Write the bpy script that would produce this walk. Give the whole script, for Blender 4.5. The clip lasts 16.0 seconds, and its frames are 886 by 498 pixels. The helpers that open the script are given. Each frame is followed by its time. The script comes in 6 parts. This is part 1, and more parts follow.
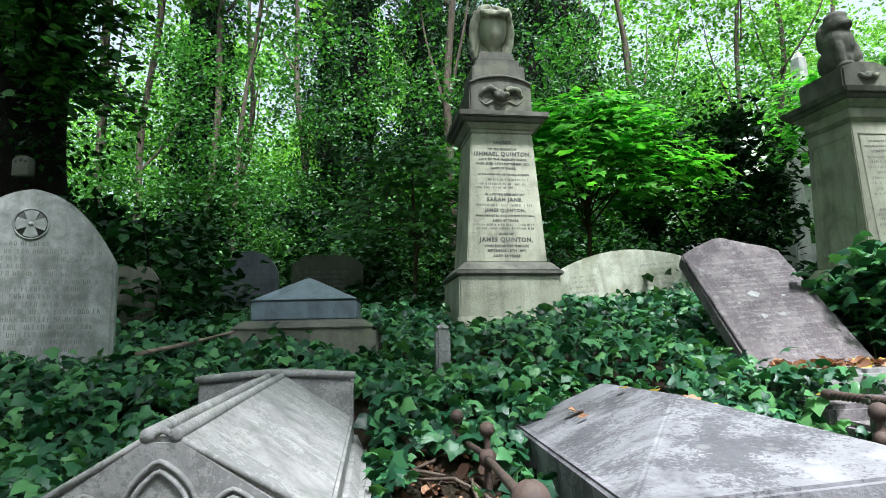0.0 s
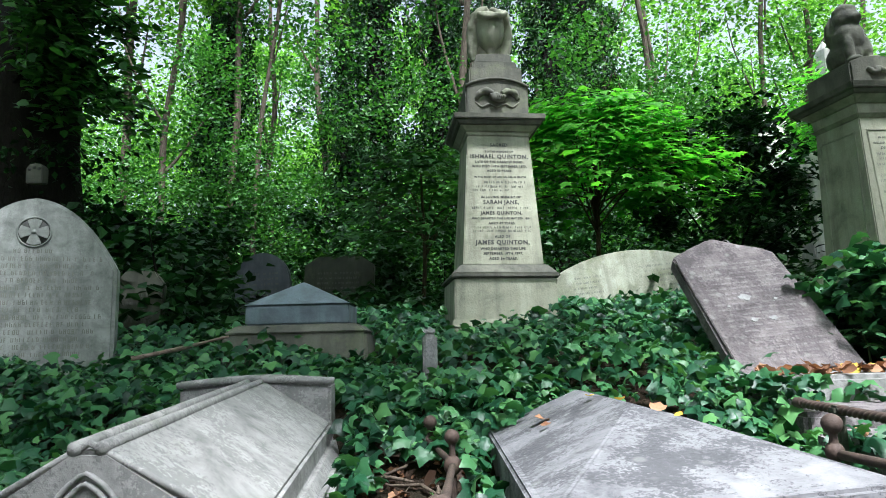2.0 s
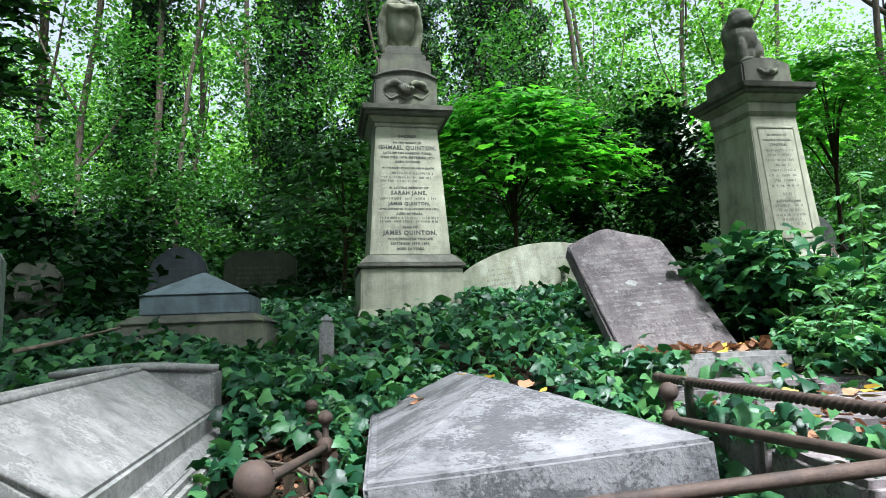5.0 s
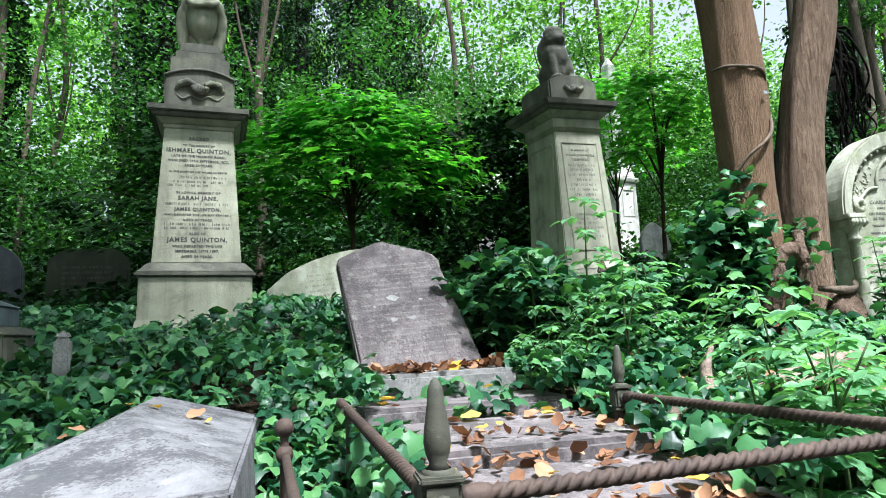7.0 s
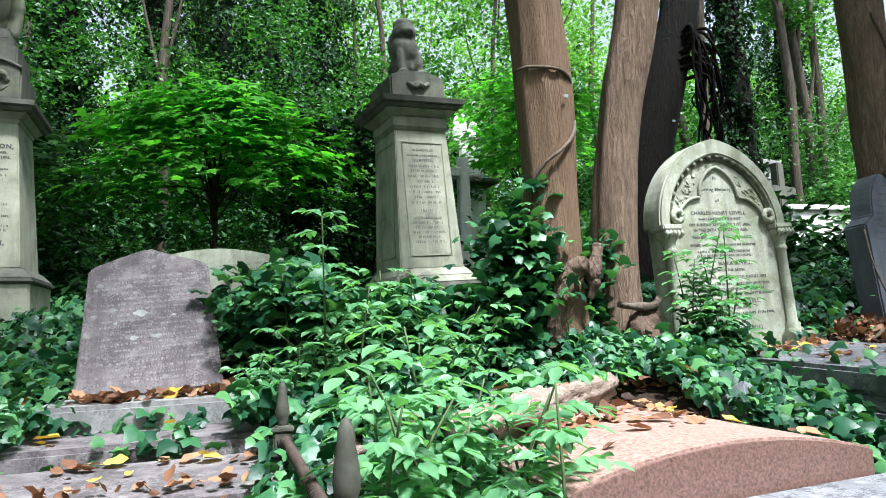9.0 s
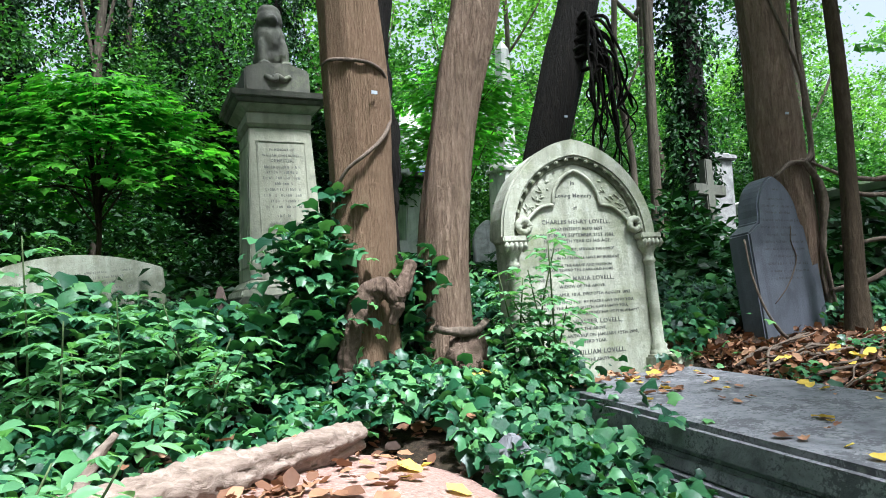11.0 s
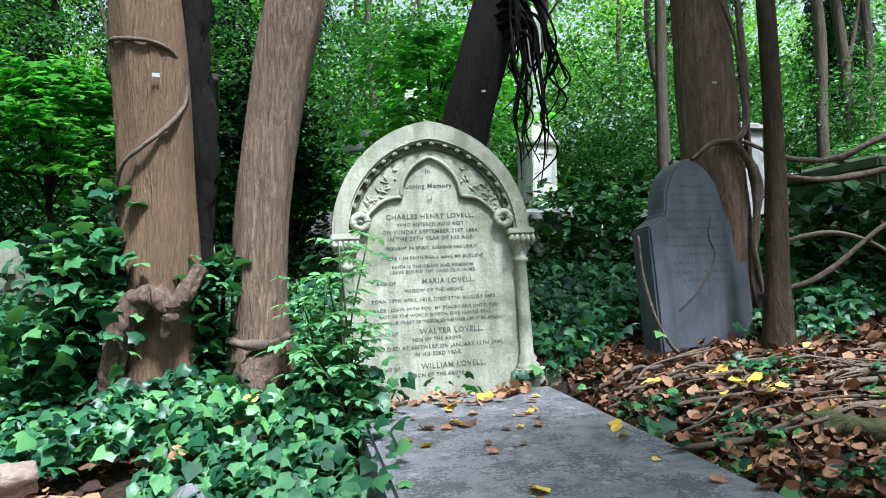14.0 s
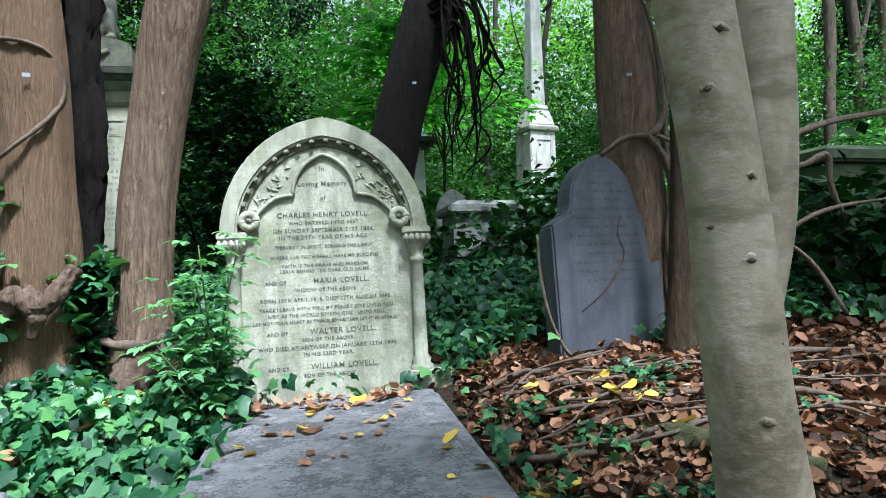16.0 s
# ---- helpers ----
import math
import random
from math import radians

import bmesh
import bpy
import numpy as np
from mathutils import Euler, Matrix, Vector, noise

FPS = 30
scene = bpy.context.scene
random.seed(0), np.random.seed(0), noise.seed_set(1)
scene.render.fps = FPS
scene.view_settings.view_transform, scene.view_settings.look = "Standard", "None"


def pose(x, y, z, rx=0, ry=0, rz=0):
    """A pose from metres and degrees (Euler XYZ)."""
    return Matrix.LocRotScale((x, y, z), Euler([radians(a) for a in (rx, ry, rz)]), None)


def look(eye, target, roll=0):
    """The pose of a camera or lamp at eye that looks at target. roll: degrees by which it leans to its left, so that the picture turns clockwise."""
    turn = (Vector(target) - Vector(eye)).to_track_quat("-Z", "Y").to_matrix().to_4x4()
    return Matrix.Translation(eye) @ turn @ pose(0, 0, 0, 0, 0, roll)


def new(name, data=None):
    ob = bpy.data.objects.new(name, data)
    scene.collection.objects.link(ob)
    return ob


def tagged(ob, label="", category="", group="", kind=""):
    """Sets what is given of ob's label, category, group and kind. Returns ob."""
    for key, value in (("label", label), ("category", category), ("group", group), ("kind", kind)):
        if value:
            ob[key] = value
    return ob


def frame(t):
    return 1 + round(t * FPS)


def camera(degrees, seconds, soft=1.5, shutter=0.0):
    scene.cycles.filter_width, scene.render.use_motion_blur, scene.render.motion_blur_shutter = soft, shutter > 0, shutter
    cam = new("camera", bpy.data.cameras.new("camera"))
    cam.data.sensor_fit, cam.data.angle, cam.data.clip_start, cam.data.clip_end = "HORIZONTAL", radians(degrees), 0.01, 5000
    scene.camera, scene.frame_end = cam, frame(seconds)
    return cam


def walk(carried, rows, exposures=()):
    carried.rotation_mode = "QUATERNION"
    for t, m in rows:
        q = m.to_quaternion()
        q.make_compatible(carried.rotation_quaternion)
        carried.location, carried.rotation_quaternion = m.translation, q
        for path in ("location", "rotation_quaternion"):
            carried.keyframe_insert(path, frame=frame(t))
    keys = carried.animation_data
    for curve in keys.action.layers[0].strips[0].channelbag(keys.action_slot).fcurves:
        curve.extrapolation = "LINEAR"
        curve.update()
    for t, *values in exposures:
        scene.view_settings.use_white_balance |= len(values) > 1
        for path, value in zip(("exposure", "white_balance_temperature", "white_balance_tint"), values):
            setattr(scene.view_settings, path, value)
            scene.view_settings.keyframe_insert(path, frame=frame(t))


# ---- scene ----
cam = camera(68.4, 16.0, 0.9)
EXPOSURE, KELVIN, TINT = 1.54, 5450, 9.0
METRES, EYE, TILT, LEAN, TURN = 6.0, 1.1, 8.5, 1.5, 0.0
ROWS = [
    (0.0, 0.0, 0.0, 0.0, 0.0, 0.0, -0.0),
    (0.5, 0.0192, 0.0039, 0.0042, 0.8, 0.03, 0.14),
    (1.0, 0.0323, 0.002, 0.0056, 1.47, -0.06, 0.2),
    (1.5, 0.0367, -0.001, 0.0056, 2.01, -0.07, 0.36),
    (2.0, 0.0387, -0.002, 0.0065, 2.44, -0.19, 0.47),
    (2.5, 0.0375, -0.0007, 0.0048, 2.85, -0.39, 0.55),
    (3.0, 0.0345, 0.0002, 0.0035, 3.18, -0.76, 0.71),
    (5.5, 0.1082, -0.0075, -0.0039, -5.35, -0.29, 0.21),
    (6.0, 0.1435, -0.004, 0.0016, -7.84, -0.43, -0.2),
    (6.5, 0.1807, -0.0101, 0.0064, -9.4, -0.88, -0.55),
    (7.0, 0.2202, -0.0162, 0.0153, -10.75, -0.88, -0.54),
    (7.5, 0.271, -0.0084, 0.0196, -11.73, -0.9, -0.66),
    (8.0, 0.3139, 0.0001, 0.0273, -12.37, -1.26, -0.98),
    (8.5, 0.3622, -0.0069, 0.0328, -13.05, -1.63, -1.2),
    (9.0, 0.4113, -0.0062, 0.0374, -13.61, -1.69, -1.38),
    (11.5, 0.6553, 0.0323, 0.0695, -12.92, -3.04, -1.27),
    (12.0, 0.701, 0.0365, 0.0743, -11.88, -3.45, -1.37),
    (12.5, 0.7396, 0.0442, 0.0802, -10.89, -3.78, -1.4),
    (13.0, 0.773, 0.0622, 0.0814, -9.75, -4.19, -1.34),
    (13.5, 0.806, 0.0687, 0.0831, -7.89, -4.77, -1.28),
    (14.0, 0.8423, 0.0629, 0.0894, -6.26, -5.3, -1.01),
    (14.5, 0.8774, 0.0646, 0.0916, -5.51, -5.89, -0.89),
    (15.0, 0.9145, 0.0713, 0.0931, -4.92, -6.3, -0.68),
    (15.5, 0.9351, 0.0711, 0.0984, -3.86, -6.72, -0.64),
    (16.0, 0.9618, 0.0639, 0.104, -3.86, -6.78, -0.92),
]
walk(cam, [(t, pose(0, 0, EYE, TILT, LEAN, TURN) @ pose(METRES * x, METRES * y, METRES * z, 90 + pitch, roll, yaw)) for t, x, y, z, yaw, pitch, roll in ROWS], [(0.0, EXPOSURE + 0.17, KELVIN + 150, TINT), (9.0, EXPOSURE, KELVIN + 100, TINT), (16.0, EXPOSURE - 0.12, KELVIN - 150, TINT)])

# world, sun and exposure
wd = bpy.data.worlds.new("sky")
scene.world = wd
wd.use_nodes = True
sky = wd.node_tree.nodes.new("ShaderNodeTexSky")
sky.sky_type, sky.sun_disc = "NISHITA", False
sky.sun_elevation, sky.sun_rotation = radians(63), radians(156)
sky.air_density, sky.dust_density, sky.ozone_density = 1.0, 6.0, 0.6
bg = wd.node_tree.nodes["Background"]
bg.inputs["Strength"].default_value = 0.11
pale = wd.node_tree.nodes.new("ShaderNodeHueSaturation")
pale.inputs["Saturation"].default_value = 0.28
wd.node_tree.links.new(sky.outputs["Color"], pale.inputs["Color"])
wd.node_tree.links.new(pale.outputs["Color"], bg.inputs["Color"])
sun = new("sun", bpy.data.lights.new("sun", "SUN"))
sun.data.energy, sun.data.angle, sun.data.color = 4.9, radians(8), (1.0, 0.95, 0.87)
sun.matrix_world = look((5.5, -2, 11), (3.5, 2.5, 1))

# ------------------------------------------------------------------ materials


def nodes_of(name):
    m = bpy.data.materials.new(name)
    m.use_nodes = True
    t = m.node_tree
    return m, t, t.nodes["Principled BSDF"]


def add(t, kind, **inputs):
    n = t.nodes.new(kind)
    for k, v in inputs.items():
        n.inputs[k].default_value = v
    return n


def rgb(c):
    return (c[0], c[1], c[2], 1)


def ramp(t, fac, stops):
    r = t.nodes.new("ShaderNodeValToRGB")
    while len(r.color_ramp.elements) < len(stops):
        r.color_ramp.elements.new(0.5)
    for e, (p, c) in zip(r.color_ramp.elements, stops):
        e.position, e.color = p, rgb(c)
    t.links.new(fac, r.inputs[0])
    return r.outputs[0]


def blend(t, fac, a, b, kind="MIX"):
    m = t.nodes.new("ShaderNodeMix")
    m.data_type, m.blend_type = "RGBA", kind
    for sock, v in ((m.inputs[0], fac), (m.inputs[6], a), (m.inputs[7], b)):
        if isinstance(v, (tuple, list)):
            sock.default_value = rgb(v)
        elif isinstance(v, (int, float)):
            sock.default_value = v
        else:
            t.links.new(v, sock)
    return m.outputs[2]


def grain(t, scale, detail=6, rough=0.6, stretch=(1, 1, 1), warp=0.0):
    co = t.nodes.new("ShaderNodeTexCoord")
    mp = add(t, "ShaderNodeMapping", Scale=stretch)
    t.links.new(co.outputs["Object"], mp.inputs[0])
    n = add(t, "ShaderNodeTexNoise", Scale=scale, Detail=detail, Roughness=rough, Distortion=warp)
    t.links.new(mp.outputs[0], n.inputs["Vector"])
    return n.outputs["Fac"]


def stone(name, pale, mid, dark, moss=(0.16, 0.19, 0.09), mossy=0.62, rough=0.85, fine=70, big=3.2, bump=0.35, streak=0.5, spots=0.0, specks=0.0):
    """Weathered stone: fine grain, broad stains, rain streaks, a little moss, lichen spots."""
    m, t, p = nodes_of(name)
    g1 = grain(t, fine, 4)
    g2 = grain(t, big, 8, 0.65, warp=0.4)
    g3 = grain(t, 5, 6, 0.6, (2.2, 2.2, 0.25))
    g4 = grain(t, 2.2, 9, 0.72)
    c = ramp(t, g2, [(0.3, dark), (0.47, mid), (0.66, pale)])
    c = blend(t, ramp(t, g1, [(0.3, (0.25,) * 3), (0.7, (0.75,) * 3)]), c, blend(t, 1.0, c, (1.2, 1.2, 1.17), "MULTIPLY"))
    c = blend(t, ramp(t, g3, [(0.46, (0, 0, 0)), (0.66, (streak,) * 3)]), c, dark)
    c = blend(t, ramp(t, g4, [(mossy - 0.06, (0, 0, 0)), (mossy + 0.12, (0.75,) * 3)]), c, moss)
    if specks:
        g5, g6 = grain(t, 75, 8, 0.8, warp=0.4), grain(t, 5.0, 6, 0.65)
        c = blend(t, ramp(t, blend(t, 0.5, g5, g6), [(0.5, (0, 0, 0)), (0.53, (specks,) * 3)]), c, dark)
        c = blend(t, ramp(t, blend(t, 0.5, g5, g3), [(0.34, (specks * 0.45,) * 3), (0.43, (0, 0, 0))]), c, pale)
    if spots:
        v = add(t, "ShaderNodeTexVoronoi", Scale=9.0, Randomness=1.0)
        co = t.nodes.new("ShaderNodeTexCoord")
        t.links.new(co.outputs["Object"], v.inputs["Vector"])
        c = blend(t, ramp(t, v.outputs["Distance"], [(0.1, (spots,) * 3), (0.2, (0, 0, 0))]), c, (0.5, 0.5, 0.46))
    t.links.new(c, p.inputs["Base Color"])
    p.inputs["Roughness"].default_value = rough
    b = add(t, "ShaderNodeBump", Strength=bump, Distance=0.02)
    t.links.new(blend(t, 0.35, g2, g1), b.inputs["Height"])
    t.links.new(b.outputs[0], p.inputs["Normal"])
    return m


def bark(name, a, b, c, scale=9, stretch=(3.0, 3.0, 0.22), bump=0.9, rough=0.9, moss=None):
    m, t, p = nodes_of(name)
    g1 = grain(t, scale, 8, 0.68, stretch, 0.9)
    g2 = grain(t, 2.3, 5, 0.6)
    g3 = grain(t, 60, 3)
    col = ramp(t, g1, [(0.32, a), (0.5, b), (0.68, c)])
    col = blend(t, ramp(t, g2, [(0.38, (0, 0, 0)), (0.7, (0.55,) * 3)]), col, moss or a)
    col = blend(t, 0.25, col, blend(t, g3, a, c))
    t.links.new(col, p.inputs["Base Color"])
    p.inputs["Roughness"].default_value = rough
    p.inputs["Specular IOR Level"].default_value = 0.12
    bp = add(t, "ShaderNodeBump", Strength=bump, Distance=0.03)
    t.links.new(g1, bp.inputs["Height"])
    t.links.new(bp.outputs[0], p.inputs["Normal"])
    return m


def leaf(name, stops, rough=0.45, through_light=0.35, glow=(1.3, 1.5, 0.6), spec=0.5):
    """Leaves that vary one by one, with light passing through the blade."""
    m, t, p = nodes_of(name)
    g = t.nodes.new("ShaderNodeNewGeometry")
    n = grain(t, 1.1, 3)
    oi = t.nodes.new("ShaderNodeObjectInfo")
    mix = t.nodes.new("ShaderNodeMath")
    mix.operation = "ADD"
    t.links.new(g.outputs["Random Per Island"], mix.inputs[0])
    t.links.new(oi.outputs["Random"], mix.inputs[1])
    fr = t.nodes.new("ShaderNodeMath")
    fr.operation = "FRACT"
    t.links.new(mix.outputs[0], fr.inputs[0])
    f = blend(t, 0.45, fr.outputs[0], n)
    c = ramp(t, f, stops)
    v = grain(t, 120, 2)
    c = blend(t, ramp(t, v, [(0.35, (0.0,) * 3), (0.8, (0.3,) * 3)]), c, blend(t, 1.0, c, (1.3, 1.28, 1.15), "MULTIPLY"))
    t.links.new(c, p.inputs["Base Color"])
    p.inputs["Roughness"].default_value = rough
    p.inputs["Specular IOR Level"].default_value = spec
    bp = add(t, "ShaderNodeBump", Strength=0.35, Distance=0.006)
    t.links.new(grain(t, 45, 3), bp.inputs["Height"])
    t.links.new(bp.outputs[0], p.inputs["Normal"])
    tr = t.nodes.new("ShaderNodeBsdfTranslucent")
    t.links.new(blend(t, 1.0, c, glow, "MULTIPLY"), tr.inputs["Color"])
    mx = t.nodes.new("ShaderNodeMixShader")
    mx.inputs[0].default_value = through_light
    t.links.new(p.outputs[0], mx.inputs[1])
    t.links.new(tr.outputs[0], mx.inputs[2])
    t.links.new(mx.outputs[0], t.nodes["Material Output"].inputs["Surface"])
    return m


def metal(name, a, b, rough=0.75, metallic=0.3, scale=22):
    m, t, p = nodes_of(name)
    g = grain(t, scale, 8, 0.7)
    g2 = grain(t, 5, 4)
    c = ramp(t, blend(t, 0.4, g, g2), [(0.35, a), (0.62, b)])
    t.links.new(c, p.inputs["Base Color"])
    p.inputs["Roughness"].default_value, p.inputs["Metallic"].default_value = rough, metallic
    bp = add(t, "ShaderNodeBump", Strength=0.5, Distance=0.006)
    t.links.new(g, bp.inputs["Height"])
    t.links.new(bp.outputs[0], p.inputs["Normal"])
    return m


SANDSTONE = stone("pale_sandstone", (0.31, 0.31, 0.235), (0.235, 0.235, 0.175), (0.10, 0.10, 0.075), mossy=0.64)
SANDSTONE_DARK = stone("sooty_sandstone", (0.125, 0.122, 0.095), (0.08, 0.079, 0.062), (0.03, 0.03, 0.025), mossy=0.62)
DARKSTONE = stone("dark_mossy_stone", (0.065, 0.07, 0.048), (0.042, 0.046, 0.032), (0.018, 0.02, 0.014), mossy=0.6)
MARBLE = stone("lichened_marble", (0.42, 0.42, 0.345), (0.315, 0.32, 0.25), (0.12, 0.125, 0.085), moss=(0.17, 0.195, 0.08), mossy=0.56, spots=0.25, specks=0.35, fine=60)
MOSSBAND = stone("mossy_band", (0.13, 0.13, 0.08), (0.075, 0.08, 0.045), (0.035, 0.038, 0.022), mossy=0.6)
SLATE = stone("blue_grey_slate", (0.108, 0.114, 0.138), (0.075, 0.08, 0.098), (0.04, 0.043, 0.053), mossy=0.74, rough=0.55, bump=0.25, fine=90, specks=0.25)
LEDGER = stone("grey_ledger_stone", (0.19, 0.187, 0.198), (0.135, 0.134, 0.145), (0.045, 0.045, 0.05), mossy=0.7, fine=45, big=5.0, spots=0.2, specks=0.85, streak=0.1, bump=0.5)
COPED = stone("dark_lilac_ledger", (0.165, 0.16, 0.17), (0.118, 0.114, 0.122), (0.04, 0.039, 0.043), mossy=0.72, fine=55, big=7.0, spots=0.12, specks=0.85, streak=0.1, bump=0.6)
SLAB = stone("lilac_grey_slab", (0.225, 0.197, 0.202), (0.15, 0.128, 0.132), (0.055, 0.047, 0.048), mossy=0.62, fine=45, big=4.0, spots=0.2, specks=0.8, bump=0.6)
LEDGER_WARM = stone("weathered_limestone", (0.31, 0.30, 0.29), (0.21, 0.203, 0.198), (0.09, 0.088, 0.085), moss=(0.16, 0.17, 0.11), mossy=0.64, fine=40, big=5, specks=0.6, streak=0.1, bump=0.5)
MAUVE = stone("mauve_grey_stone", (0.19, 0.163, 0.166), (0.13, 0.109, 0.111), (0.06, 0.05, 0.052), mossy=0.75, fine=60, spots=0.2, bump=1.0, big=9, specks=0.8)
DULL = stone("dull_grey_stone", (0.29, 0.30, 0.285), (0.20, 0.208, 0.195), (0.09, 0.094, 0.087), mossy=0.66, fine=55, big=7, specks=0.25, bump=0.4)
BLUEGREY = stone("blue_grey_capstone", (0.16, 0.20, 0.225), (0.115, 0.145, 0.165), (0.06, 0.07, 0.08), mossy=0.7)
GRANITE = stone("pink_granite", (0.37, 0.25, 0.22), (0.22, 0.135, 0.11), (0.07, 0.042, 0.034), mossy=0.8, fine=170, big=60, rough=0.5, bump=0.1, streak=0.1)
GRANITE_DARK = stone("polished_brown_granite", (0.2, 0.115, 0.095), (0.115, 0.066, 0.053), (0.035, 0.022, 0.018), mossy=0.85, fine=200, big=95, rough=0.4, bump=0.05, streak=0.0)
WHITE_FAR = stone("far_white_marble", (0.62, 0.61, 0.56), (0.5, 0.49, 0.45), (0.28, 0.28, 0.24), mossy=0.7)
RUST = metal("rusty_iron", (0.028, 0.02, 0.017), (0.085, 0.055, 0.042))
VERDIGRIS = metal("greenish_iron", (0.028, 0.03, 0.024), (0.085, 0.082, 0.058))
TAG = metal("zinc_tag", (0.3, 0.33, 0.36), (0.42, 0.46, 0.5), rough=0.4, metallic=0.6)
BARK_RED = bark("ridged_brown_bark", (0.095, 0.056, 0.034), (0.19, 0.122, 0.076), (0.27, 0.185, 0.12), scale=20, stretch=(4.6, 4.6, 0.55), bump=0.9, moss=(0.12, 0.078, 0.045))
BARK_PINK = bark("furrowed_grey_brown_bark", (0.06, 0.037, 0.025), (0.2, 0.134, 0.092), (0.36, 0.26, 0.19), scale=10, stretch=(4.6, 4.6, 0.75), bump=1.2, moss=(0.11, 0.085, 0.06))
KNOT = bark("dark_knot_wood", (0.05, 0.036, 0.024), (0.1, 0.078, 0.054), (0.16, 0.13, 0.095), scale=30, stretch=(1, 1, 1), bump=0.6)


def lichen_bark():
    m, t, p = nodes_of("smooth_beech_bark")
    a, b, c = grain(t, 3.2, 7, 0.65, (1, 1, 0.7), 0.6), grain(t, 26, 6, 0.65, (1, 1, 1.8)), grain(t, 5, 6, 0.65, (0.8, 0.8, 3.0))
    col = ramp(t, a, [(0.38, (0.17, 0.14, 0.088)), (0.5, (0.3, 0.25, 0.178)), (0.62, (0.43, 0.37, 0.285))])
    d = grain(t, 13, 7, 0.72, (1, 1, 0.9), 0.8)
    col = blend(t, ramp(t, d, [(0.54, (0, 0, 0)), (0.66, (0.4,) * 3)]), col, (0.47, 0.42, 0.33))
    col = blend(t, ramp(t, b, [(0.48, (0, 0, 0)), (0.68, (0.5,) * 3)]), col, (0.42, 0.37, 0.29))
    col = blend(t, ramp(t, c, [(0.5, (0, 0, 0)), (0.66, (0.8,) * 3)]), col, (0.15, 0.13, 0.08))
    t.links.new(col, p.inputs["Base Color"])
    p.inputs["Roughness"].default_value = 0.8
    bp = add(t, "ShaderNodeBump", Strength=0.45, Distance=0.012)
    t.links.new(blend(t, 0.5, b, c), bp.inputs["Height"])
    t.links.new(bp.outputs[0], p.inputs["Normal"])
    return m


BARK_GREY = lichen_bark()
# near-black bark: deep shade on trunks and stems is put into the colour
BARK_SHADED = bark("shaded_bark", (0.0025, 0.0022, 0.0018), (0.007, 0.006, 0.0045), (0.02, 0.016, 0.012), scale=14, stretch=(2.5, 2.5, 0.7))
BARK_FAR = bark("woodland_bark", (0.03, 0.025, 0.018), (0.082, 0.066, 0.049), (0.15, 0.125, 0.096), scale=9, stretch=(3, 3, 0.4))
BARK_BROWN = bark("thin_dark_bark", (0.022, 0.016, 0.01), (0.055, 0.039, 0.025), (0.10, 0.074, 0.047), scale=14, stretch=(2.5, 2.5, 0.6))
VINE = bark("vine_bark", (0.05, 0.038, 0.029), (0.12, 0.09, 0.068), (0.21, 0.165, 0.13), scale=16, stretch=(2, 2, 1.0), bump=0.5)
AERIAL = bark("dark_aerial_root", (0.04, 0.026, 0.018), (0.105, 0.072, 0.052), (0.2, 0.145, 0.11), scale=16, stretch=(2, 2, 1.0), bump=0.8)
LOGWOOD = bark("dead_wood", (0.1, 0.072, 0.055), (0.22, 0.165, 0.13), (0.36, 0.29, 0.24), scale=10, stretch=(0.4, 2.5, 2.5), bump=0.6)
IVY = leaf("ivy_leaf", [(0.2, (0.006, 0.028, 0.014)), (0.42, (0.02, 0.08, 0.036)), (0.6, (0.055, 0.16, 0.06)), (0.88, (0.13, 0.28, 0.085))], rough=0.4, through_light=0.2, spec=0.3)
# darker copy of the ivy green, with understory shade put into the colour
IVY_SHADED = leaf("shaded_ivy_leaf", [(0.2, (0.004, 0.015, 0.004)), (0.55, (0.011, 0.042, 0.01)), (0.9, (0.04, 0.115, 0.027))], rough=0.45, through_light=0.14, spec=0.15)
SAPLING = leaf("sapling_leaf", [(0.15, (0.065, 0.165, 0.075)), (0.5, (0.115, 0.265, 0.12)), (0.9, (0.2, 0.38, 0.18))], through_light=0.38)
BRIGHT = leaf("bright_leaf", [(0.2, (0.045, 0.185, 0.015)), (0.55, (0.105, 0.35, 0.03)), (0.9, (0.19, 0.48, 0.055))], through_light=0.5, spec=0.3)
WOODLEAF = leaf("woodland_leaf", [(0.2, (0.014, 0.052, 0.011)), (0.5, (0.036, 0.115, 0.022)), (0.9, (0.085, 0.21, 0.042))], through_light=0.33, spec=0.25)
CANOPY = leaf("canopy_leaf", [(0.2, (0.045, 0.12, 0.018)), (0.5, (0.10, 0.23, 0.036)), (0.9, (0.2, 0.38, 0.075))], through_light=0.5, spec=0.2)
DRY = leaf("dry_leaf", [(0.15, (0.07, 0.035, 0.022)), (0.4, (0.17, 0.082, 0.046)), (0.62, (0.30, 0.16, 0.09)), (0.82, (0.39, 0.24, 0.145)), (0.96, (0.5, 0.37, 0.15))], rough=0.7, through_light=0.15, glow=(1.2, 1, 0.7), spec=0.2)
YELLOW = leaf("yellow_leaf", [(0.2, (0.5, 0.33, 0.05)), (0.8, (0.68, 0.52, 0.1))], rough=0.6, through_light=0.2, glow=(1.1, 1, 0.6), spec=0.2)
LITTER = leaf("leaf_litter", [(0.2, (0.022, 0.013, 0.009)), (0.4, (0.085, 0.043, 0.026)), (0.58, (0.2, 0.095, 0.05)), (0.74, (0.3, 0.17, 0.1)), (0.88, (0.4, 0.26, 0.17)), (0.97, (0.55, 0.42, 0.24))], rough=0.7, through_light=0.1, glow=(1.2, 1, 0.7), spec=0.2)
SAPSTEM = bark("green_stem", (0.05, 0.07, 0.03), (0.08, 0.12, 0.05), (0.13, 0.17, 0.08), bump=0.2)
